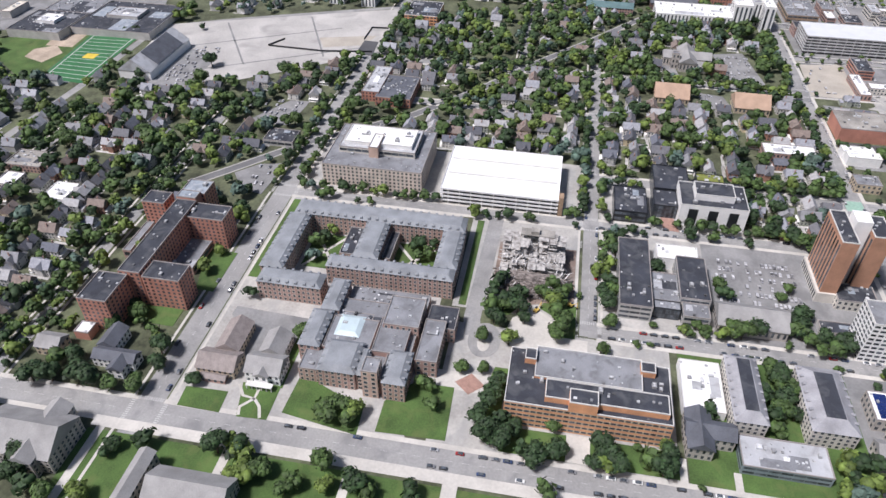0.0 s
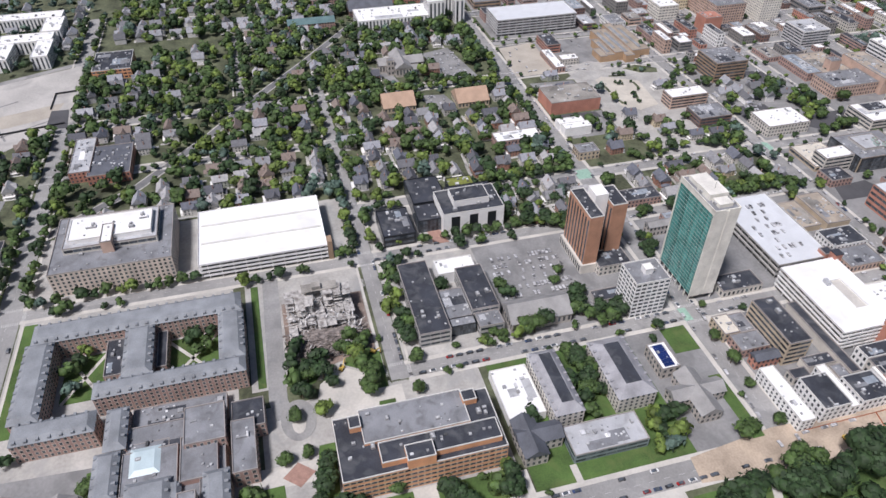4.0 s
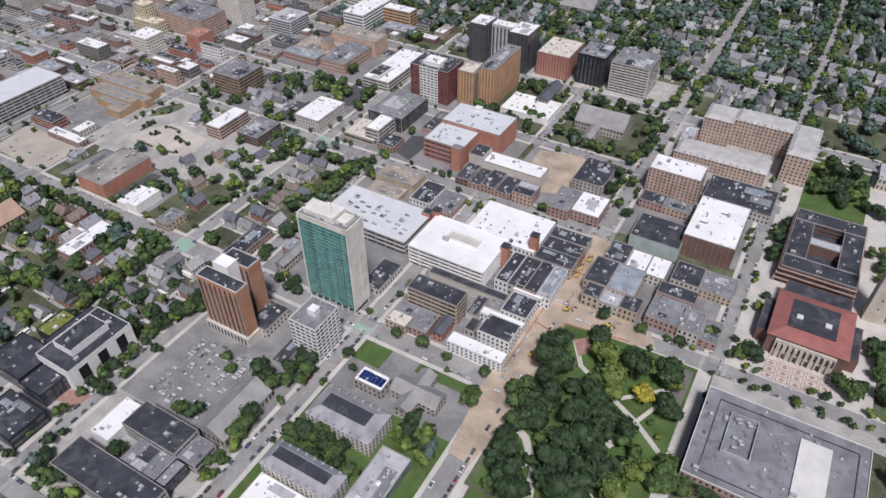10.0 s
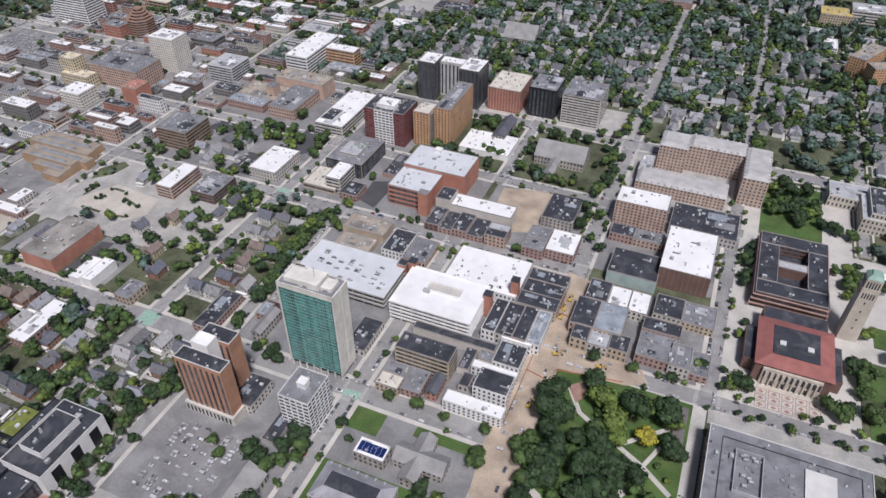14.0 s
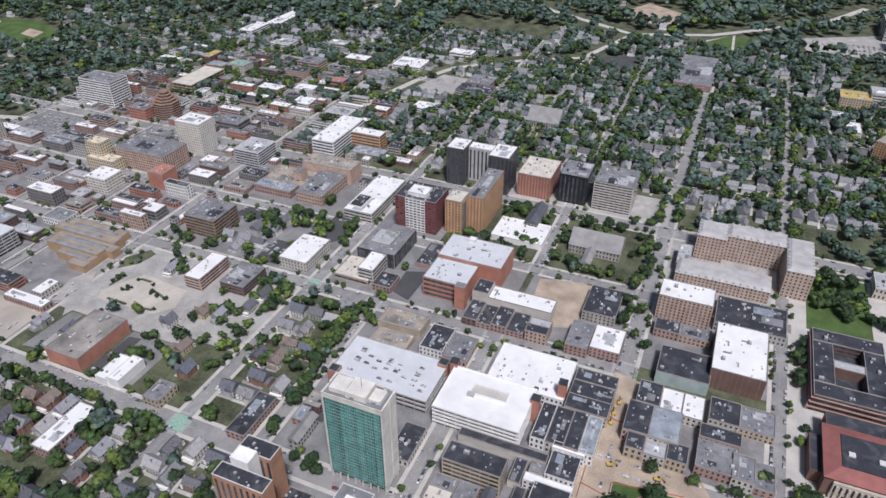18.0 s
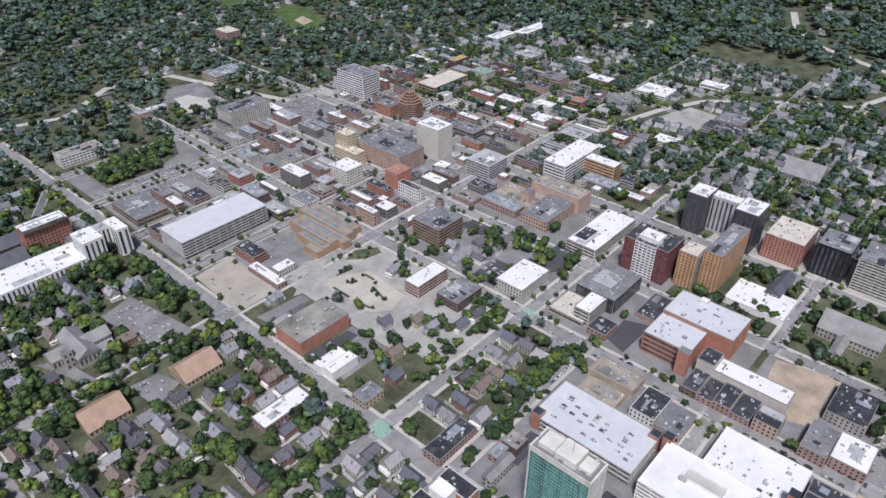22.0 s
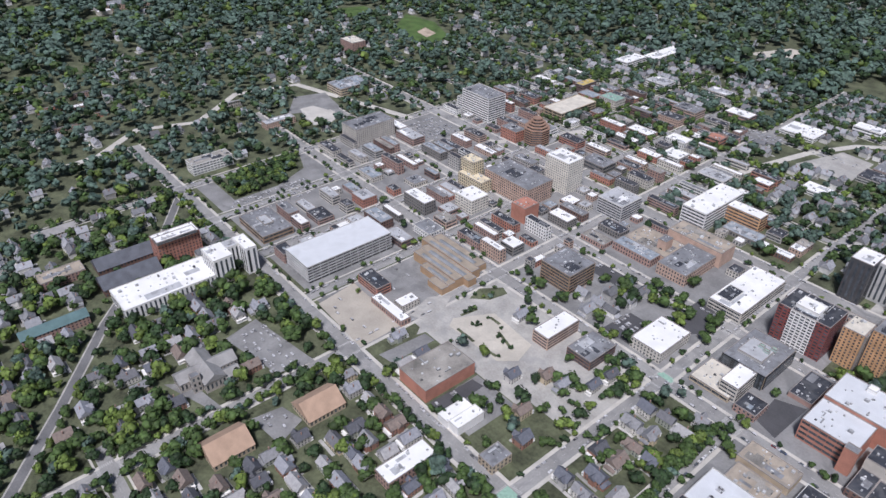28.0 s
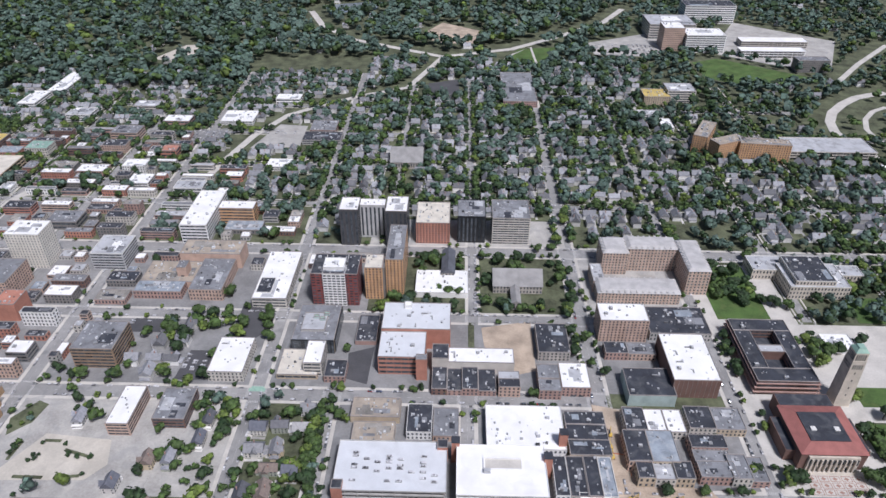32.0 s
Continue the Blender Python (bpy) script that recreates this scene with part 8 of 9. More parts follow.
for x, y, r, k in ((-15, 243, 8.3, 0), (-34, 241, 7.3, 1), (-98, 239, 8.3, 1), (-97, 281, 8.3, 1), (-80, 283, 8.3, 1), (-54, 302, 6.3, 0), (-70, 309, 5.2, 0), (-4, 260, 7.3, 0), (3, 256, 6.3, 3), (-262, -1, 7.2, None), (-250, -5, 7.2, None), (-244, 5, 7.2, None), (-253, 13, 7.2, None), (-265, 35, 7.2, None), (-251, 41, 7.2, None), (-238, 39, 7.2, None), (-259, 43, 7.2, None), (-235, -3, 7.2, None), (-141, 9, 6.6, 1), (-132, 27, 6.6, 1), (-149, 13, 6.6, 1), (-130, 71, 7.2, None), (-135, 94, 7.2, None), (-107, 41, 7.2, None),):
    tree(x, y, r * trng.uniform(0.85, 1.15), k, True)
for x, y, r, k in ((-302, 68, 6.0, None), (-286, 71, 6.0, None), (-294, 74, 6.0, None), (-240, 144, 6.0, None), (-247, 218, 6.6, None), (-238, 203, 6.6, None), (-219, 168, 6.6, None), (-194, 162, 6.6, None), (-178, 163, 6.6, None), (-204, 170, 6.6, None), (-145, 198, 7.2, None), (-137, 191, 7.2, None), (-142, 205, 7.2, None), (-155, 212, 7.2, None), (-155, 203, 7.2, None), (-173, 128, 7.2, None), (-133, -71, 7.2, 0), (-138, -86, 7.2, 0), (-165, -33, 7.2, 0), (-152, -26, 7.2, 0), (-97, -116, 7.2, 3), (-87, -110, 7.2, 3), (-105, -128, 7.2, None), (-91, -87, 7.2, None),):
    tree(x, y, r * trng.uniform(0.85, 1.15), k, True)
for x, y, r, k in ((-90, -48, 7.2, None), (-94, -26, 7.2, None), (-135, -237, 7.2, None), (-134, -256, 7.2, None), (-143, -255, 7.2, None), (-81, -240, 7.2, None), (-74, -226, 7.2, None), (-62, -219, 7.2, None), (-98, -173, 7.2, None), (-185, -240, 4.8, None), (-197, -236, 4.8, None), (-177, -212, 4.8, None), (-183, -224, 4.8, None), (-171, -206, 4.8, None), (-173, -265, 4.8, None), (-171, -274, 4.8, None), (-249, -164, 5.4, None), (-221, -164, 5.4, None), (-280, -137, 6.6, None), (-288, -133, 6.6, None), (-296, -130, 6.6, None), (-290, -64, 6.6, None), (-302, -61, 6.6, None), (-283, -55, 6.6, None),):
    tree(x, y, r * trng.uniform(0.85, 1.15), k, True)
for x, y, r, k in ((-279, -62, 6.6, None), (-294, -54, 6.6, None), (-265, -135, 6.6, None), (-333, 76, 6.6, None), (-316, 74, 6.6, None), (-286, 64, 6.6, None), (-276, 73, 6.6, None), (-266, 77, 6.6, None), (-278, 149, 6.6, None), (-244, 197, 6.6, None), (-238, 209, 6.6, None), (-250, 189, 6.6, None), (-199, 176, 6.6, None), (-169, 164, 6.6, None), (-136, 198, 6.6, None), (-150, 195, 6.6, None), (-157, 197, 6.6, None), (-240, 119, 4.8, None), (-293, 193, 4.8, None), (-250, 147, 4.8, None), (-1, 320, 6.0, None), (9, 377, 6.0, None), (7, 369, 6.0, None), (92, 422, 6.0, None),):
    tree(x, y, r * trng.uniform(0.85, 1.15), k, True)
for x, y, r, k in ((85, 413, 6.0, None), (97, 415, 6.0, None), (92, 401, 6.0, None), (82, 379, 6.0, None), (108, 326, 6.0, None), (103, 313, 6.0, None), (111, 311, 6.0, None), (-17, 378, 5.4, None), (7, 489, 6.0, None), (93, 505, 6.0, None), (90, 349, 3.0, None), (-116, 595, 6.0, None), (-120, 525, 6.0, None), (-121, 491, 6.0, None), (-129, 519, 6.0, None), (-133, 560, 6.0, None), (-271, 582, 6.0, None), (-258, 599, 6.0, None), (36, 619, 6.0, None), (-343, 441, 5.0, None), (-345, 429, 5.0, None), (-347, 417, 5.0, None), (-349, 405, 5.0, None), (-350, 382, 5.0, None),):
    tree(x, y, r * trng.uniform(0.85, 1.15), k, True)
for x, y, r, k in ((-348, 351, 5.0, None), (-348, 319, 5.0, None), (-348, 334, 5.0, None), (-345, 337, 5.0, None), (-451, 511, 5.4, None), (-432, 506, 5.4, None), (-506, 514, 5.4, None), (-497, 520, 5.4, None), (-488, 537, 5.4, None), (-475, 543, 5.4, None), (-462, 549, 5.4, None), (-418, 534, 5.4, None), (-420, 423, 5.4, None), (-427, 406, 5.4, None), (-406, 419, 5.4, None), (-430, 427, 5.4, None), (4, 514, 6.0, None), (75, 526, 6.0, None), (84, 516, 6.0, None), (83, 496, 6.0, None), (90, 538, 6.0, None), (-124, 596, 6.0, None), (-131, 636, 6.0, None), (21, 606, 7.2, None),):
    tree(x, y, r * trng.uniform(0.85, 1.15), k, True)
for x, y, r, k in ((31, 599, 7.2, 1), (27, 624, 7.6, 1), (38, 632, 7.4, 1), (58, 622, 7.2, 1), (40, 603, 7.0, 1), (60, 608, 7.0, 0), (21, 632, 7.2, None), (54, 600, 7.2, None), (89, 408, 7.2, None), (134, 527, 7.2, None), (-419, 335, 4.8, None), (-596, 462, 4.8, None), (-543, 428, 4.8, None), (-477, 454, 4.8, None), (-410, 351, 4.8, None), (-561, 342, 2.2, 1), (-566, 373, 2.2, 1), (-564, 378, 2.2, 1), (-539, 381, 2.2, 1), (-531, 379, 2.2, 1), (-519, 361, 2.2, 1), (-520, 379, 2.2, 1), (-583, 385, 3.2, None), (-582, 390, 3.2, None), (-634, 347, 3.2, None), (-608, 280, 3.2, None), (-570, 277, 3.2, None), (-675, 319, 3.2, None), (-641, 453, 3.2, None),):
    tree(x, y, r * trng.uniform(0.85, 1.15), k, True)
for x, y, r, k in ((-585, 414, 3.2, None), (-492, 546, 4.8, None), (-474, 532, 4.8, None), (-442, 521, 4.8, None), (-447, 564, 4.8, None), (-422, 537, 4.8, None), (-423, 551, 4.8, None), (-441, 425, 4.8, None), (-431, 437, 4.8, None), (-423, 412, 4.8, None), (-427, 402, 4.8, None), (-403, 424, 4.8, None), (-404, 361, 4.8, None), (-423, 325, 4.8, None), (-363, 414, 4.8, None), (-330, 420, 4.8, None), (-339, 505, 4.8, None), (-428, 376, 4.8, None), (-428, 364, 4.8, None), (-348, 396, 5.4, None), (-348, 387, 5.4, None), (-349, 372, 5.4, None), (-903, 619, 5.4, None), (-1084, 697, 5.4, None),):
    tree(x, y, r * trng.uniform(0.85, 1.15), k, True)
for x, y, r, k in ((-1096, 691, 5.4, None), (-1071, 704, 5.4, None), (-967, 804, 5.4, None), (-990, 833, 5.4, None), (-907, 791, 5.4, None), (-1077, 650, 5.4, None), (-1068, 608, 5.4, None), (-802, 547, 5.4, None), (-866, 480, 5.4, None), (-744, 429, 5.4, None), (-802, 442, 5.4, None), (-706, 424, 5.4, None), (-707, 415, 5.4, None), (-584, 380, 2.2, 1), (-585, 388, 2.2, 1), (-583, 392, 2.2, 1), (-562, 375, 2.2, 1), (-561, 379, 2.2, 1), (-538, 379, 2.2, 1), (-530, 377, 2.2, 1), (-521, 377, 2.2, 1), (-560, 340, 2.2, 1), (-563, 390, 2.2, 1), (-545, 390, 2.2, 1),):
    tree(x, y, r * trng.uniform(0.85, 1.15), k, True)
for x, y, r, k in ((-564, 281, 5.4, None), (-562, 274, 5.4, None), (-565, 287, 5.4, None), (-567, 448, 5.4, None), (-643, 444, 5.4, None), (-492, 333, 5.4, None), (-488, 308, 5.4, None), (-497, 329, 5.4, None), (-500, 280, 5.4, None), (-479, 325, 5.4, None), (-501, 298, 5.4, None), (-513, 531, 6.0, None), (-477, 554, 6.0, None), (-428, 546, 6.0, None), (-448, 442, 6.0, None), (-438, 438, 6.0, None), (-425, 429, 6.0, None), (-405, 365, 6.0, None), (-429, 419, 6.0, None), (-369, 425, 5.4, None), (-379, 413, 5.4, None), (-426, 320, 5.4, None), (-292, 580, 5.4, None), (-338, 455, 5.4, None),):
    tree(x, y, r * trng.uniform(0.85, 1.15), k, True)
for x, y, r, k in ((-390, 443, 5.4, None),):
    tree(x, y, r * trng.uniform(0.85, 1.15), k, True)
wrng = random.Random(77)
for k in range(19):
    tree(-350.5 + 0.25 * k + wrng.uniform(-1.2, 1.2), 438 - 5.8 * k, wrng.uniform(4.2, 5.6), None, True, "blocks south of the centre")
for k in range(150):
    u, v = wrng.uniform(-982, -924), wrng.uniform(310, 430)
    if v < 432 - (u + 983) * 0.9:
        tree(u, v, wrng.uniform(4.5, 7.5), None, False, "west streets")
for k in range(13):
    tree(-726 + 4.2 * k + wrng.uniform(-1, 1), 497 - 2.1 * k, wrng.uniform(3, 4.2), None, False, "town edge")
for k in range(26):
    tree(wrng.uniform(-462, -422), wrng.uniform(340, 440), wrng.uniform(3.6, 5.8), None, False, "blocks south of the centre")
for x, y in ((-594, 428), (-588, 420), (-590, 409), (-598, 405)):
    tree(x, y, 2.6, None, False, "town edge")
# trees along the diagonal avenue
for (xa, ya), (xb, yb) in zip(DIAGONAL[1:-1], DIAGONAL[2:]):
    n = int(math.dist((xa, ya), (xb, yb)) / 10)
    for k in range(n):
        for sgn in (-1, 1):
            x, y = xa + (xb - xa) * k / n + sgn * 6.8 + trng.uniform(-2, 2), ya + (yb - ya) * k / n + sgn * 7.6 + trng.uniform(-2, 2)
            if trng.random() < 0.62 and occupied(x - 2, y - 2, x + 2, y + 2) not in (4, 5):
                tree(x, y, trng.uniform(3.6, 6.5), None, False, "blocks south of the centre")
# park and campus trees
for _ in range(50):
    x, y = trng.uniform(-104, -16), trng.uniform(196, 245)
    i, j = int((x - GX) / CELL), int((y - GY) / CELL)
    if (OCC[i, j] == 0 or trng.random() < 0.35) and not (-62 < x < -40 and 232 < y < 256):
        tree(x, y, trng.uniform(5, 8.5), trng.choices((0, 1, 3), (3, 6, 0.9))[0], True)
flush_trees()


# ---- the tall slab tower with teal glass ----
tw = thing("apartment_tower", -262.6, 279.9, "tall slab tower with teal glass faces, pale ends and rooftop plant", "tower")
X0, Y0, X1, Y1 = -21, -9.6, 21, 9.6
occupy(-285, 269, -240, 291, 4)
s = Soup()
s.box(X0 + 0.9, Y0 + 0.9, 6, X1 - 0.9, Y1 - 0.9, 75)
child("core", s.mesh("core", WALL["teal"]), tw)
for xa, xb in ((X0, X0 + 0.9), (X1 - 0.9, X1)):
    for q in ((xa, Y0 + 0.2, xb, -1.2, 79), (xa, 1.2, xb, Y1 - 0.2, 79)):
        s = Soup()
        s.box(q[0], q[1], 5, q[2], q[3], q[4])
        child("end_wall", s.mesh("end_wall", WALL["teal"]), tw, "pale ribbed end wall")
    s = Soup()
    s.box(xa + 0.25, -1.2, 5, xb - 0.25, 1.2, 78)
    child("recess", s.mesh("recess", WALL["teal"]), tw)
for k in range(24):
    z = 6 + k * 2.86
    for y, sg in ((Y0 + 0.9, -1), (Y1 - 0.9, 1)):
        s = Soup()
        for i in range(24):
            xa = X0 + 1.0 + i * 1.667
            s.box(xa, min(y, y + sg * 0.12), z + 0.5, xa + 1.5, max(y, y + sg * 0.12), z + 2.72, True)
        child("glass_storey", s.mesh("glass_storey", M_TEAL), tw, kind="stuff")
        s = Soup()
        s.box(X0 + 0.9, min(y, y + sg * 0.3), z + 0.08, X1 - 0.9, max(y, y + sg * 0.3), z + 0.36, True)
        child("sill_band", s.mesh("sill_band", mat("grey_green_spandrel", (0.20, 0.32, 0.30), 0.5) if k == 0 and sg < 0 else bpy.data.materials["grey_green_spandrel"]), tw)
s = Soup()
s.box(X0 + 0.9, Y0 + 0.5, 75, X1 - 0.9, Y1 - 0.5, 78.6)
child("cap_band", s.mesh("cap_band", WALL["teal"]), tw)
s = Soup()
s.box(X0 + 1.2, Y0 + 0.9, 78.6, X1 - 1.2, Y1 - 0.9, 78.8)
child("roof", s.mesh("roof", ROOF["grey"]), tw)
s = Soup()
for q in ((X0, Y0 + 0.2, X1, Y0 + 0.6), (X0, Y1 - 0.6, X1, Y1 - 0.2)):
    s.box(q[0], q[1], 78.6, q[2], q[3], 79.6)
child("parapet", s.mesh("parapet", WALL["teal"]), tw)
for xa, ya, xb, yb, z in ((-17, -6, -6, 6, 82.0), (-5, -7, 9, 7, 83.4), (10, -5, 18, 5, 81.5)):
    s = Soup()
    s.box(xa, ya, 78.8, xb, yb, z)
    child("plant_room", s.mesh("plant_room", WALL["teal"]), tw)
for k in range(10):
    o = child("rooftop_unit", UNIT_ME, tw, at=(rng.uniform(-17, 17), rng.uniform(-7, 7), 78.8 if k < 5 else 79))
    o.scale = (0.9, 0.9, 1.2)
s = Soup()
s.box(2.9, -0.1, 83.2, 3.1, 0.1, 92)
s.box(1.5, -0.05, 86, 4.5, 0.05, 86.1, True)
child("mast", s.mesh("mast", M_UNIT), tw)
s = Soup()
s.box(X0 + 4, Y0 + 4, 0, X1 - 4, Y1 - 4, 6)
child("lobby", s.mesh("lobby", M_GLASS), tw)
for k in range(8):
    for yy in (Y0 + 0.6, Y1 - 1.4):
        s = Soup()
        s.box(X0 + 0.6 + k * 5.7, yy, 0, X0 + 1.4 + k * 5.7, yy + 0.8, 6)
        child("column", s.mesh("column", WALL["teal"]), tw)


# ---- the half-demolished block, its rubble and the excavators ----
dm = thing("demolition_ruin", -286, 19, "half-demolished concrete building, bare torn floors above rubble", "ruin")
drng = random.Random(3)
CON = mat("broken_concrete", (0.40, 0.385, 0.365), 0.95, 0.4, 0.4, 2.0, 0.4, stain=((0.14, 0.12, 0.11), 0.3, 0.8))
for k in range(6):
    z = 3.3 * (k + 1)
    for i in range(5):
        for j in range(7):
            keep = (4 - i) * 0.75 + drng.uniform(-1.2, 1.4)
            if keep < k * 0.55 or abs(j - 3) > 4.6 - 0.35 * k:
                continue
            xa, ya = -20 + i * 6.5, -22 + j * 6.4
            s = Soup()
            dz, sag = drng.uniform(-0.2, 0.2), drng.uniform(0, 2.4) if keep < k * 0.55 + 0.8 else 0.0
            x1, y1 = xa + 6.5 - drng.uniform(0, 1.2), ya + 6.4 - drng.uniform(0, 1.0)
            n = len(s.v)
            for zz in (z - 0.35, z):
                s.v += [(xa, ya, zz + dz), (x1, ya, zz + dz - sag), (x1, y1, zz + dz - sag), (xa, y1, zz + dz)]
            s.f += [(3, 2, 1, 0), (4, 5, 6, 7), (0, 1, 5, 4), (1, 2, 6, 5), (2, 3, 7, 6), (3, 0, 4, 7)]
            child("floor_slab", s.mesh("floor_slab", CON), dm)
            s = Soup()
            s.box(xa + 0.2, ya + 0.2, z - 3.3, xa + 0.8, ya + 0.8, z - 0.3)
            if drng.random() < 0.5:
                s.box(xa, ya, z - 3.2, xa + 0.25, ya + drng.uniform(2, 6), z - drng.uniform(0.4, 1.8))
            child("column", s.mesh("column", CON), dm)
s = Soup()
s.box(-20, -10, 19.85, -12, 14, 20.3, True)
s.box(-18, -3, 20.3, -13, 3, 23)
child("roof_slab", s.mesh("roof_slab", ROOF["tar"]), dm)
M_SCRAP = mat("bent_metal_scrap", (0.50, 0.49, 0.48), 0.6, 0.3, 0.5, island=0.6)


def shard(s, x, y, z, l, w, az, el):
    """A thin bent beam or sheet sticking out of a heap."""
    d = Vector((math.cos(az) * math.cos(el), math.sin(az) * math.cos(el), math.sin(el)))
    u = d.orthogonal().normalized() * w
    v = d.cross(u).normalized() * 0.12
    n = len(s.v)
    for e in (Vector((x, y, z)), Vector((x, y, z)) + d * l):
        s.v += [tuple(e + u + v), tuple(e - u + v), tuple(e - u - v), tuple(e + u - v)]
    s.f += [tuple(n + i for i in q) for q in ((0, 1, 5, 4), (1, 2, 6, 5), (2, 3, 7, 6), (3, 0, 4, 7), (4, 5, 6, 7), (3, 2, 1, 0))]


rub, scrap = Soup(), Soup()
for k in range(1700):
    a, d = drng.uniform(0, 6.28), abs(drng.gauss(0, 1))
    x, y = 9 * d * math.cos(a), 17 * d * math.sin(a)
    z = max(0, 6.5 * math.exp(-d * d * 0.6) + drng.uniform(-1, 0.6))
    w, l, h = drng.uniform(0.2, 1.3), drng.uniform(0.2, 1.7), drng.uniform(0.2, 0.9)
    if abs(y) < 28 and abs(x) < 18:
        rub.box(-269 + x - w, 21 + y - l, z - 1.2, -269 + x + w, 21 + y + l, z + h)
for k in range(520):
    i = drng.random()
    x, y = (-269 + drng.gauss(0, 7), 21 + drng.uniform(-22, 24)) if i < 0.5 else (-306 + drng.uniform(0, 30), 19 + drng.uniform(-22, 22))
    z = drng.uniform(0.5, 4) if i < 0.5 else drng.choice((3.3, 6.6, 9.9, 13.2)) - drng.uniform(0, 2)
    shard(scrap, x, y, z, drng.uniform(1.5, 5), drng.uniform(0.06, 0.5), drng.uniform(0, 6.28), drng.uniform(-0.6, 1.2))
tagged(new("rubble_heap", rub.mesh("rubble_heap", M_RUBBLE)), "heap of broken concrete and brick", "rubble", kind="stuff")
tagged(new("scrap_metal", scrap.mesh("scrap_metal", M_SCRAP)), "bent beams and torn sheets in the ruin", "scrap", kind="stuff")
M_YELLOW = mat("machine_yellow", (0.55, 0.38, 0.09), 0.5, 0.15)
M_BLACK = mat("rubber_black", (0.03, 0.03, 0.03), 0.8)


def excavator(x, y, turn):
    e = thing("excavator", x, y, "yellow tracked excavator with a long boom on bare ground", "excavator", "building machines", z=0.2 if x < -200 else 0.2)
    e.rotation_euler = (0, 0, turn)
    for yy in (-1.3, 0.7):
        s = Soup()
        s.box(-2, yy, 0, 2, yy + 0.6, 0.9)
        child("track", s.mesh("track", M_BLACK), e)
    s = Soup()
    s.box(-2, -1.3, 1.0, 1.4, 1.3, 2.2)
    s.box(-2.4, -1.1, 1.1, -2, 1.1, 2.0)
    child("body", s.mesh("body", M_YELLOW), e)
    s = Soup()
    s.box(-0.2, 0.2, 2.2, 1.4, 1.3, 3.2)
    child("cab", s.mesh("cab", M_GLASS), e)
    s = Soup()
    s.poly([(1.2, -0.5, 1.8), (4.6, -0.5, 5.2), (4.6, -0.1, 5.2), (1.2, -0.1, 1.8)])
    s.poly([(1.2, -0.5, 2.3), (1.2, -0.1, 2.3), (4.6, -0.1, 5.8), (4.6, -0.5, 5.8)])
    s.poly([(1.2, -0.5, 1.8), (1.2, -0.5, 2.3), (4.6, -0.5, 5.8), (4.6, -0.5, 5.2)])
    s.poly([(1.2, -0.1, 2.3), (1.2, -0.1, 1.8), (4.6, -0.1, 5.2), (4.6, -0.1, 5.8)])
    child("boom", s.mesh("boom", M_YELLOW), e)
    s = Soup()
    s.box(4.4, -0.45, 1.2, 4.9, -0.15, 5.6, True)
    child("dipper", s.mesh("dipper", M_YELLOW), e)
    s = Soup()
    s.box(4.2, -0.8, 0.2, 5.2, 0.2, 1.3, True)
    child("bucket", s.mesh("bucket", M_BLACK), e)


for x, y, a in ((-243, 26, 2.6), (-252, 48, 1.2), (-116, 300, 1.4), (-112, 352, 0.3), (-119, 400, 1.7), (-117, 412, 1.5), (-119, 390, 1.6), (-80, 352, 0.1)):
    excavator(x, y, a)
M_FENCE = mat("orange_mesh_fence", (0.50, 0.20, 0.12), 0.8)
for pts in (((-108, 300), (-108, 338), (-62, 345)), ((-127, 280), (-127, 440)), ((-108, 372), (-104, 440)), ((-127, 330), (-106, 325)), ((-127, 395), (-105, 392))):
    s = Soup()
    for (xa, ya), (xb, yb) in zip(pts, pts[1:]):
        s.poly([(xa, ya, 0.2), (xb, yb, 0.2), (xb, yb, 1.3), (xa, ya, 1.3)])
        s.poly([(xa + 0.1, ya + 0.1, 1.3), (xb + 0.1, yb + 0.1, 1.3), (xb + 0.1, yb + 0.1, 0.2), (xa + 0.1, ya + 0.1, 0.2)])
    tagged(new("safety_fence", s.mesh("safety_fence", M_FENCE)), "orange mesh safety fence round the road works", "fence")

# ---- auditorium, bell tower, dark courtyard hall ----
def ring(parent, name, x0, y0, x1, y1, t, z0, z1, material):
    s = Soup()
    for q in ((x0, y0, x1, y0 + t), (x0, y1 - t, x1, y1), (x0, y0 + t, x0 + t, y1 - t), (x1 - t, y0 + t, x1, y1 - t)):
        s.box(q[0], q[1], z0, q[2], q[3], z1, True)
    return child(name, s.mesh(name, material), parent)


au = thing("auditorium", 43.5, 408, "dark brick auditorium with a red tile roof and pale colonnade", "auditorium")
occupy(10, 378, 78, 450, 4)
for x0, y0, x1, y1, h in ((-24.5, -24, 24.5, 24, 17), (-32, -16, -24.5, 18, 11), (24.5, -16, 32, 18, 11), (-22, 24, 22, 40, 15)):
    s = Soup()
    s.box(x0, y0, 0, x1, y1, h)
    child("wall", s.mesh("wall", WALL["darkbrick"]), au)
s = Soup()
hip_roof(s, -24.5, -24, 24.5, 24, 17.01, 9, 3.2, 1.0)
child("tile_roof", s.mesh("tile_roof", ROOF["red"]), au)
s = Soup()
s.box(-15, -14.5, 20.2, 15, 14.5, 20.9)
child("flat_roof", s.mesh("flat_roof", ROOF["dark"]), au)
for x in (-9, 9):
    s = Soup()
    s.box(x - 2, -5, 20.9, x + 2, -1, 21.8)
    child("roof_light", s.mesh("roof_light", M_COPING), au)
for x0, y0, x1, y1, h in ((-32, -16, -24.5, 18, 11), (24.5, -16, 32, 18, 11), (-22, 24, 22, 40, 15)):
    s = Soup()
    s.box(x0 + 0.5, y0 + 0.5, h, x1 - 0.5, y1 - 0.5, h + 0.2)
    child("flat_roof", s.mesh("flat_roof", ROOF["dark"]), au)
s = Soup()
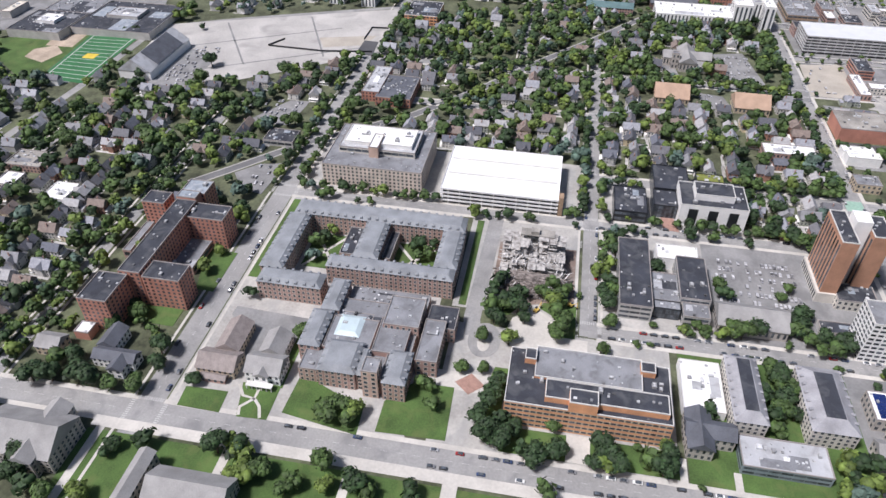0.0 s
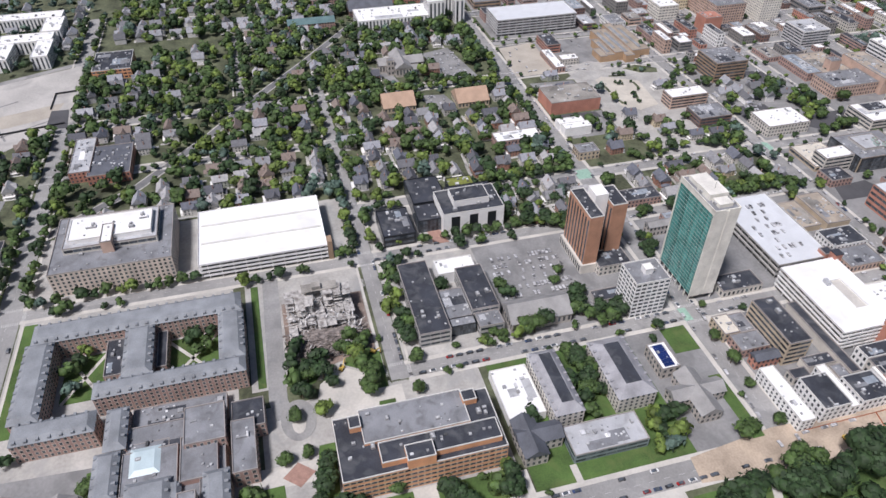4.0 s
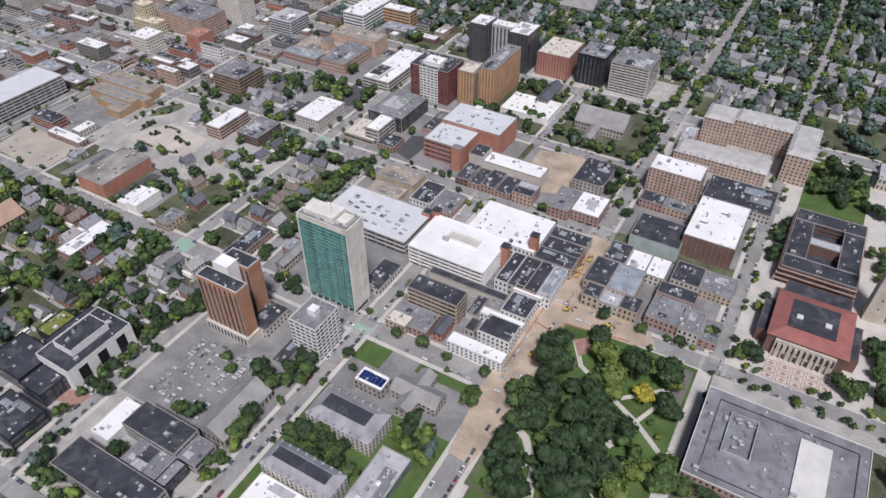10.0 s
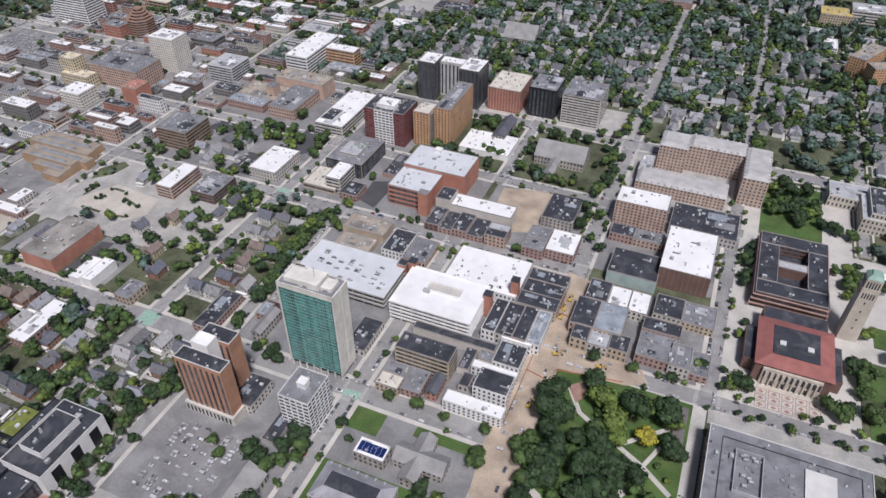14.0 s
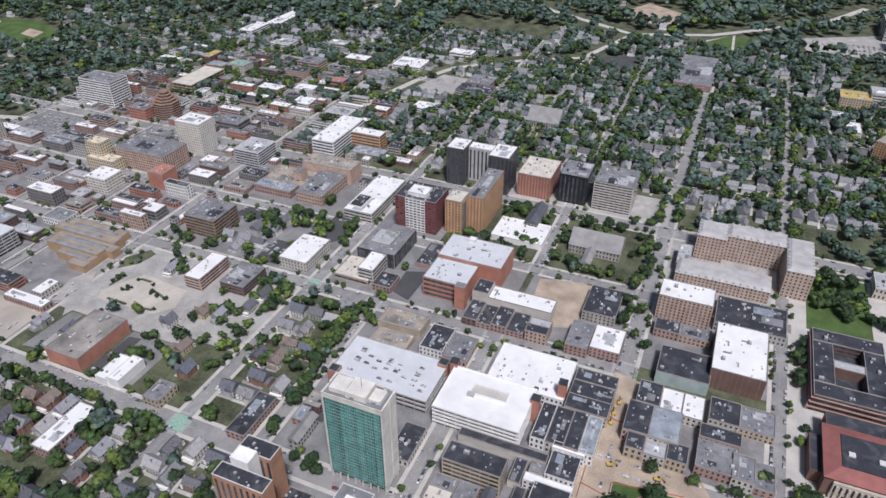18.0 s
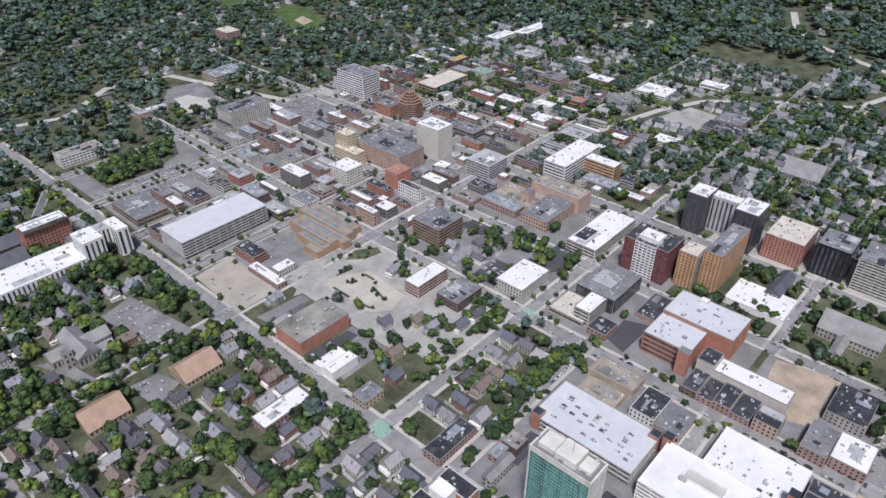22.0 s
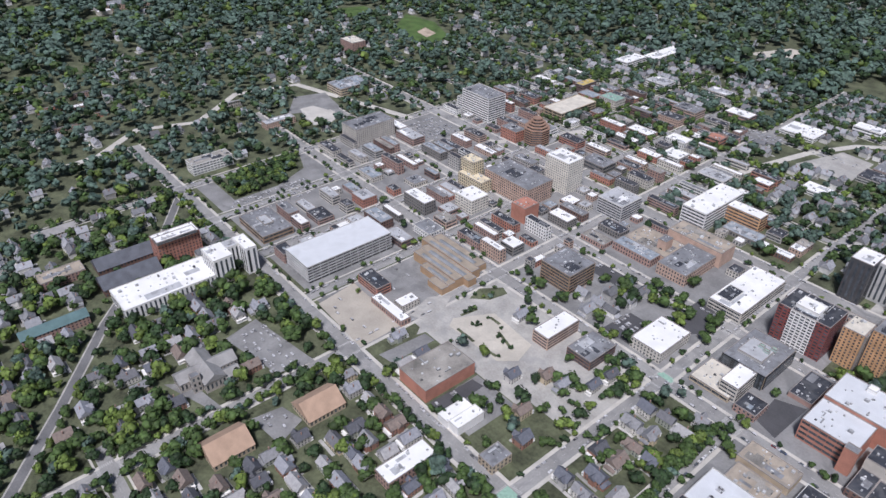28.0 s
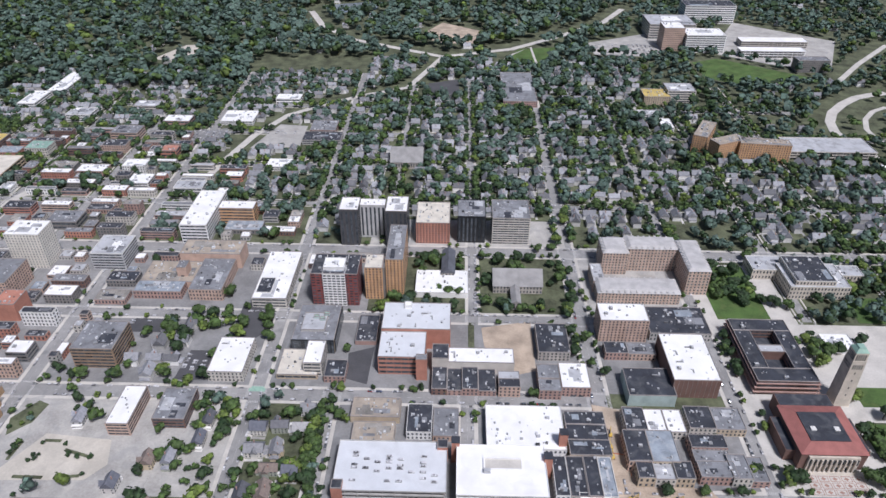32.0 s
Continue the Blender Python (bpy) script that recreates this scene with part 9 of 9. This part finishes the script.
s.box(-19, -26, 0, 19, -24.02, 15)
child("stone_front", s.mesh("stone_front", WALL["limestone"]), au, "pale limestone front wall")
for k in range(11):
    s = Soup()
    s.box(-18 + k * 3.5, -26.08, 7.2, -17 + k * 3.5 + 0.6, -26, 13, True)
    child("tall_window", s.mesh("tall_window", M_GLASS), au)
for k in range(10):
    s = Soup()
    s.box(-17 + k * 3.6, -27.4, 0, -16 + k * 3.6, -26.1, 13.2)
    child("column", s.mesh("column", WALL["limestone"]), au)
for k in range(4):
    s = Soup()
    s.box(-13.5 + k * 7.6, -26.1, 0.6, -10.6 + k * 7.6, -26.02, 5, True)
    child("doorway", s.mesh("doorway", M_GLASS), au)
for k in range(4):
    s = Soup()
    s.box(-19, -28.5 - k * 0.5, 0, 19, -27.5 - k * 0.5, 0.9 - 0.2 * k)
    child("step", s.mesh("step", WALL["limestone"]), au)
slab("plaza", 22, 359, 66, 378, 0, 0.28, M_CONC, "pale plaza before the auditorium", "plaza", code=3)
for i in range(5):
    for j in range(3):
        x, y = 23 + i * 8.6, 359.6 + j * 6.1
        e = thing("paving_panel", x, y, "dark red brick pattern panel in a pale plaza", "paving", "plaza panels", z=0.28)
        ring(e, "border", 0.3, 0.3, 7.9, 5.6, 0.55, 0, 0.02, M_PAVER)
        s = Soup()
        s.poly([(4.1, 1.3, 0.02), (6.2, 2.95, 0.02), (4.1, 4.6, 0.02), (2.0, 2.95, 0.02)])
        child("diamond", s.mesh("diamond", M_PAVER), e)
bt = thing("bell_tower", 82, 456, "tall pale limestone bell tower with a green copper cap", "tower")
occupy(74, 448, 90, 464, 4)
s = Soup()
hip_roof(s, -6.6, -6.6, 6.6, 6.6, 0, 1.0, 50, 0)
child("shaft", s.mesh("shaft", WALL["limestone"]), bt)
s = Soup()
s.box(-5.2, -5.2, 50, 5.2, 5.2, 58)
child("belfry", s.mesh("belfry", WALL["limestone"]), bt)
for side in range(4):
    for k in range(5):
        for z0, z1 in ((40, 46), (48, 56)):
            s = Soup()
            u = -4.0 + k * 1.75
            d = 5.27 if z0 > 47 else 5.78
            if side == 0:
                s.box(u, -d, z0, u + 0.9, -d + 0.5, z1, True)
            elif side == 1:
                s.box(d - 0.5, u, z0, d, u + 0.9, z1, True)
            elif side == 2:
                s.box(u, d - 0.5, z0, u + 0.9, d, z1, True)
            else:
                s.box(-d, u, z0, -d + 0.5, u + 0.9, z1, True)
            child("louvre", s.mesh("louvre", M_GLASS), bt)
for z in (12, 20, 28, 36):
    for side in (0, 1):
        s = Soup()
        d = 6.65 - z / 50.0
        s.box(*((-0.5, -d, z, 0.5, -d + 0.5, z + 2) if side == 0 else (d - 0.5, -0.5, z, d, 0.5, z + 2)), True)
        child("slit", s.mesh("slit", M_GLASS), bt)
s = Soup()
hip_roof(s, -5.2, -5.2, 5.2, 5.2, 58, 1.6, 2.2, 0.2)
hip_roof(s, -3.4, -3.4, 3.4, 3.4, 60.2, 0.8, 1.6, 0)
child("cap", s.mesh("cap", ROOF["copper"]), bt, "green copper cap")
ml = thing("lecture_hall", 40, 503, "dark brick courtyard hall with stepped ribbon storeys", "building")
for x0, y0, x1, y1 in ((14, 462, 66, 478), (14, 528, 66, 544), (14, 478, 29, 528), (51, 478, 66, 528)):
    block(ml, x0, y0, x1, y1, 15, "darkbrick", "dark", "ribbon", 4)
block(ml, 29, 499, 51, 508, 15, "darkbrick", "palegrey", "none", 4)
for k in range(3):
    ring(ml, "terrace_band", -27.2 - k * 0.6, -42.2 - k * 0.6, 27.2 + k * 0.6, 42.2 + k * 0.6, 1.2, 4 + 0 * k + (2 - k) * 4.2, 4.8 + (2 - k) * 4.2, WALL["brick"])
s = Soup()
s.box(-11, -25, 0, 11, 25, 6)
child("court_floor", s.mesh("court_floor", ROOF["dark"]), ml)

# ---- the big grey-roofed hall in the south-east: roof gear ----
gr = thing("roof_gear", 40, 285, "white roof light and plant court on a grey roof", "roof gear", z=18.12)
s = Soup()
s.box(11, -22, 0, 28, 20, 1.2)
child("roof_light", s.mesh("roof_light", M_COPING), gr)
ring(gr, "kerb", -36, -30, 42, 26, 0.5, 0, 0.5, ROOF["dark"])
ring(gr, "screen", -28, -12, -12, 18, 0.4, 0, 2.6, ROOF["palegrey"])
for k in range(9):
    child("rooftop_unit", UNIT_ME, gr, at=(rng.uniform(-26, -14), rng.uniform(-10, 16), 0))
for x, y in ((4, 12), (4, 4), (14, 23), (20, 22)):
    child("roof_hatch", HATCH_ME, gr, at=(x, y, 0)).scale = (2, 1.6, 1)

# ---- twin brick slabs: link shaft and podium ----
lk = thing("service_shaft", -311, 226, "white service shaft and podium joining two brick towers", "tower base")
s = Soup()
s.box(-9, -3.5, 0, 4, 6.5, 54.5)
child("shaft", s.mesh("shaft", WALL["white"]), lk)
ring(lk, "shaft_rim", -9, -3.5, 4, 6.5, 0.7, 54.5, 55.6, WALL["white"])
s = Soup()
s.box(-16, -16.8, 0, 23, -3.51, 8)
child("podium", s.mesh("podium", WALL["pale"]), lk)
for k in range(12):
    s = Soup()
    s.box(-15 + k * 3.1, -16.9, 1, -13.4 + k * 3.1, -16.8, 6.4, True)
    child("arch_window", s.mesh("arch_window", M_GLASS), lk)
hp = thing("roof_pavilion", -248, 236, "small white plant room on a hotel roof", "plant room", z=31.12)
s = Soup()
s.box(-3, -3, 0, 3, 3, 4.5)
child("wall", s.mesh("wall", WALL["white"]), hp)
ring(hp, "rim", -3.3, -3.3, 3.3, 3.3, 0.4, 4.5, 4.8, M_COPING)
sp = thing("solar_array", -194, 223.5, "dark blue solar panels on a white roof", "solar panels", z=9.15)
for k in range(6):
    s = Soup()
    s.box(-9 + k * 3, -3.5, 0.2, -6.15 + k * 3, 3.5, 0.32, True)
    s.box(-8 + k * 3, -3, 0, -7.8 + k * 3, 3, 0.2)
    child("panel", s.mesh("panel", mat("solar_blue", (0.015, 0.03, 0.12), 0.2, 0.2) if k == 0 else bpy.data.materials["solar_blue"]), sp)
us = thing("roof_skylight", -196, -87, "pale blue glazed skylight over a courtyard roof", "skylight", z=12.12)
s = Soup()
hip_roof(s, -9, -8, 9, 8, 0, 3, 1.4, 0)
child("glazing", s.mesh("glazing", mat("skylight_glass", (0.48, 0.58, 0.60), 0.25, 0.1)), us)
bus = thing("bus", -439, 262.5, "long white city bus on the avenue", "bus")
s = Soup()
s.box(-6, -1.3, 0.5, 6, 1.3, 3.1)
child("body", s.mesh("body", WALL["white"]), bus)
for sg in (-1, 1):
    s = Soup()
    s.box(-5.6, min(sg * 1.3, sg * 1.34), 1.5, 5.6, max(sg * 1.3, sg * 1.34), 2.6, True)
    child("window_strip", s.mesh("window_strip", M_GLASS), bus)

# ---- cars ----
C_PAINT = mat("car_paint", (0.8, 0.8, 0.8), 0.3, 0.03, bump=0, alt=[(1, 1, 1), (0.03, 0.03, 0.035), (0.45, 0.46, 0.48), (0.12, 0.125, 0.14), (0.92, 0.92, 0.9), (0.35, 0.02, 0.02), (0.05, 0.08, 0.17), (0.06, 0.06, 0.06), (0.25, 0.25, 0.26)])
prof = [(-2.25, 0.35), (2.25, 0.35), (2.3, 0.75), (1.25, 0.95), (-1.75, 1.0), (-2.3, 0.9)]
cab = [(1.2, 0.94), (0.45, 1.42), (-1.2, 1.45), (-1.85, 0.99)]


def extrude(profile, half):
    s = Soup()
    n = len(profile)
    s.poly([(x, -half, z) for x, z in profile])
    s.poly([(x, half, z) for x, z in profile[::-1]])
    for i in range(n):
        (xa, za), (xb, zb) = profile[i], profile[(i + 1) % n]
        s.poly([(xb, -half, zb), (xa, -half, za), (xa, half, za), (xb, half, zb)])
    return s


body_s = extrude(prof, 0.9)
CAR_GLASS = extrude(cab, 0.78).mesh("cabin_glass", M_GLASS)
rf = Soup()
rf.box(-1.25, -0.72, 1.4, 0.5, 0.72, 1.5)
CAR_ROOF = rf.mesh("roof_panel", C_PAINT)
wl = Soup()
for k in range(10):
    a, b = 2 * math.pi * k / 10, 2 * math.pi * (k + 1) / 10
    wl.poly([(0.33 * math.cos(a), -0.11, 0.33 * math.sin(a)), (0.33 * math.cos(b), -0.11, 0.33 * math.sin(b)), (0.33 * math.cos(b), 0.11, 0.33 * math.sin(b)), (0.33 * math.cos(a), 0.11, 0.33 * math.sin(a))])
for yy in (-0.11, 0.11):
    wl.poly([(0.33 * math.cos(2 * math.pi * k / 10), yy, 0.33 * math.sin(2 * math.pi * k / 10)) for k in range(10)])
WHEEL = wl.mesh("wheel", M_BLACK)
for px in (-4, 3.8):
    for py in (-1.1, 1.1):
        child("wheel", WHEEL, bus, at=(px, py, 0.5)).scale = (1.5, 1.3, 1.5)
C_COUNT = [0]
CAR_REST = Soup()
crng = random.Random(21)


ws = Soup()
for px in (-1.4, 1.4):
    for py in (-0.82, 0.82):
        k = len(ws.v)
        ws.v += [(p[0] + px, p[1] + py, p[2] + 0.33) for p in wl.v]
        ws.f += [tuple(k + i for i in q) for q in wl.f]
CAR_BODY = body_s.mesh("car", C_PAINT)
CAR_WHEELS = ws.mesh("wheelset", M_BLACK)


def car(x, y, turn, z=0.03, force=False):
    if C_COUNT[0] < 200:
        C_COUNT[0] += 1
        o = new("car", CAR_BODY)
        o.location, o.rotation_euler = (x, y, z), (0, 0, turn)
        f = crng.uniform(0.95, 1.1)
        o.scale = (f, f, f * crng.uniform(1, 1.15))
        tagged(o, "small passenger car standing on the asphalt", "car", "cars in streets and lots")
        child("cabin_glass", CAR_GLASS, o)
        child("wheelset", CAR_WHEELS, o, kind="stuff")
        return
    c, s_ = math.cos(turn), math.sin(turn)
    for sp in (body_s, rf):
        n = len(CAR_REST.v)
        CAR_REST.v += [(x + c * p[0] - s_ * p[1], y + s_ * p[0] + c * p[1], z + p[2]) for p in sp.v]
        CAR_REST.f += [tuple(n + i for i in q) for q in sp.f]


def kerb_row(axis, line, a, b, chance):
    p = a
    while p < b:
        if crng.random() < chance:
            if axis == "y":
                car(line, p, math.pi / 2 + (math.pi if crng.random() < 0.5 else 0) + crng.uniform(-0.03, 0.03))
            else:
                car(p, line, (math.pi if crng.random() < 0.5 else 0) + crng.uniform(-0.03, 0.03))
        p += crng.uniform(6, 7.5)


def lot(x0, y0, x1, y1, chance, along="y", z=0.31, pitch=16.5):
    """Rows of parking bays with cars in some of them."""
    if along == "y":
        for k, x in enumerate(np.arange(x0 + 3, x1 - 2, pitch / 2)):
            for y in np.arange(y0 + 2, y1 - 2, 2.75):
                if crng.random() < chance:
                    car(x, y, 0 if crng.random() < 0.5 else math.pi, z)
    else:
        for y in np.arange(y0 + 3, y1 - 2, pitch / 2):
            for x in np.arange(x0 + 2, x1 - 2, 2.75):
                if crng.random() < chance:
                    car(x, y, math.pi / 2, z)


for axis, line, a, b, ch in (("y", -125.2, -20, 110, 0.6), ("y", -114.8, -20, 110, 0.6), ("y", -125.2, -170, -40, 0.2), ("y", -114.8, 110, 250, 0.45), ("y", -125.2, 110, 250, 0.3),
                             ("y", -235.2, 68, 255, 0.62), ("y", -226.8, 68, 255, 0.45), ("y", -349.7, 68, 255, 0.4), ("y", -342.3, 68, 255, 0.2), ("x", 64.2, -340, -240, 0.5), ("x", 55.8, -410, -350, 0.5),
                             ("x", -193, -320, -130, 0.3), ("x", -181, -320, -130, 0.3), ("x", 262, -340, -240, 0.3), ("x", 273, -405, -240, 0.3), ("y", -342.3, 280, 440, 0.5), ("y", -227.4, 275, 440, 0.4),
                             ("x", 443.6, -340, -130, 0.4), ("x", 454.6, -400, -130, 0.3), ("y", -10, 370, 540, 0.5), ("y", -125, 455, 660, 0.35), ("x", 560, -400, -130, 0.3), ("x", 272, -600, -420, 0.2), ("x", 262, -780, -620, 0.2),
                             ("y", -406.8, 280, 440, 0.3), ("y", -617, 280, 660, 0.3), ("y", -704, 285, 660, 0.4), ("y", -802, 285, 660, 0.4), ("x", 665, -600, 0, 0.15), ("x", 679, -600, 0, 0.15)):
    kerb_row(axis, line, a, b, ch)
for y, xa, xb, wd in EW:
    for sgn in (-1, 1):
        if y > 260:
            kerb_row("x", y + sgn * (wd / 2 - 1.2), max(xa, -1000), min(xb, 90), 0.3)
for x, ya, yb, wd in NS:
    for sgn in (-1, 1):
        kerb_row("y", x + sgn * (wd / 2 - 1.2), max(ya, 280), min(yb, 1000), 0.3)
lot(-322, 146, -268, 205, 0.5)
lot(-966, 596, -902, 655, 0.45)
lot(-634, 942, -586, 992, 0.5)
lot(-494, -262, -450, -222, 0.4)
lot(-378, -222, -340, -205, 0.5)
lot(-690, 195, -620, 228, 0.3)
lot(-588, 168, -560, 188, 0.3)
lot(-600, -386, -500, -352, 0.35)
lot(-680, 284, -612, 320, 0.05)
lot(30, 1380, 160, 1440, 0.3)
lot(-686, 348, -640, 380, 0.12)
for q in ((-918, 296, -872, 402, 0.55), (-486, 466, -462, 500, 0.4), (-556, 528, -520, 545, 0.4), (-514, 283, -502, 324, 0.4), (-640, 70, -625, 110, 0.3), (-440, 570, -420, 620, 0.3), (-225, 560, -205, 600, 0.3), (-250, 575, -232, 640, 0.5), (-395, 600, -340, 628, 0.35), (-889, 690, -806, 760, 0.3)):
    xs = q[:4]
    for x in np.arange(xs[0] + 3, xs[2] - 2, 8.2):
        for y in np.arange(xs[1] + 2, xs[3] - 2, 2.8):
            if crng.random() < q[4] and occupied(x - 2, y - 1, x + 2, y + 1) in (1, 3):
                car(x, y, 0, 0.13)
# cars on the open roof decks
for x0, y0, x1, y1, z in ((-318, 353, -250, 380, 13.0),):
    for x in np.arange(x0 + 3, x1, 8.5):
        for y in np.arange(y0, y1, 2.8):
            if crng.random() < 0.35:
                car(x, y, 0, z + 0.02)
if CAR_REST.v:
    tagged(new("parked_cars", CAR_REST.mesh("parked_cars", mat("far_car_paint", (0.35, 0.35, 0.36), 0.35, 0.05, bump=0, island=0.85))), "many small parked cars, far off", "cars", kind="stuff")


# ---- the stepped rust-coloured office tower ----
zt = thing("office_tower", -808, 711, "octagonal rust-red office tower, its top storeys stepping in", "tower")
for k in range(11):
    s, gl = Soup(), Soup()
    R = (19 if k < 7 else 19 - 3.0 * (k - 6)) * 0.92
    for sp, r, za, zb in ((s, R, k * 3.3 + 2.0, k * 3.3 + 3.3), (gl, R - 0.7, k * 3.3, k * 3.3 + 2.0)):
        ring = [(r * math.cos(a) / math.cos(math.pi / 8), r * math.sin(a) / math.cos(math.pi / 8)) for a in [math.pi / 8 + i * math.pi / 4 for i in range(8)]]
        sp.poly([(x, y, zb) for x, y in ring])
        sp.poly([(x, y, za) for x, y in ring[::-1]])
        for i in range(8):
            (xa, ya), (xb, yb) = ring[i], ring[(i + 1) % 8]
            sp.poly([(xa, ya, za), (xb, yb, za), (xb, yb, zb), (xa, ya, zb)])
    child("spandrel", s.mesh("spandrel", WALL["rust"]), zt)
    child("glazing_band", gl.mesh("glazing_band", M_GLASS), zt)


# ---- ramp hood and kerb on the white parking deck ----
rh = thing("ramp_hood", -205, 362, "white concrete ramp hood on a parking deck roof", "ramp", z=18.0)
for q in ((-15, -1.2, 13, 0), (-15, 9, 13, 10.2), (-15, 0, -13.8, 9)):
    s = Soup()
    s.box(q[0], q[1], 0, q[2], q[3], 1.3)
    child("kerb_wall", s.mesh("kerb_wall", WALL["white"]), rh)
s = Soup()
s.box(-13.8, 0, 0.01, 13, 9, 0.05)
child("ramp_floor", s.mesh("ramp_floor", M_CONC), rh)
s = Soup()
s.box(-15, -4, 0, -10, -1.3, 3)
child("stair_head", s.mesh("stair_head", ROOF["palegrey"]), rh)
for x, y in ((-240.5, 385), (-172, 372), (-158, 395)):
    lt = thing("stair_tower", x, y, "square red brick stair tower of a parking deck", "tower")
    s = Soup()
    s.box(-3, -3, 0, 3, 3, 22)
    child("wall", s.mesh("wall", WALL["redbrick"]), lt)
    s = Soup()
    s.box(-3.3, -3.3, 22, 3.3, 3.3, 22.5, True)
    child("roof", s.mesh("roof", ROOF["dark"]), lt)
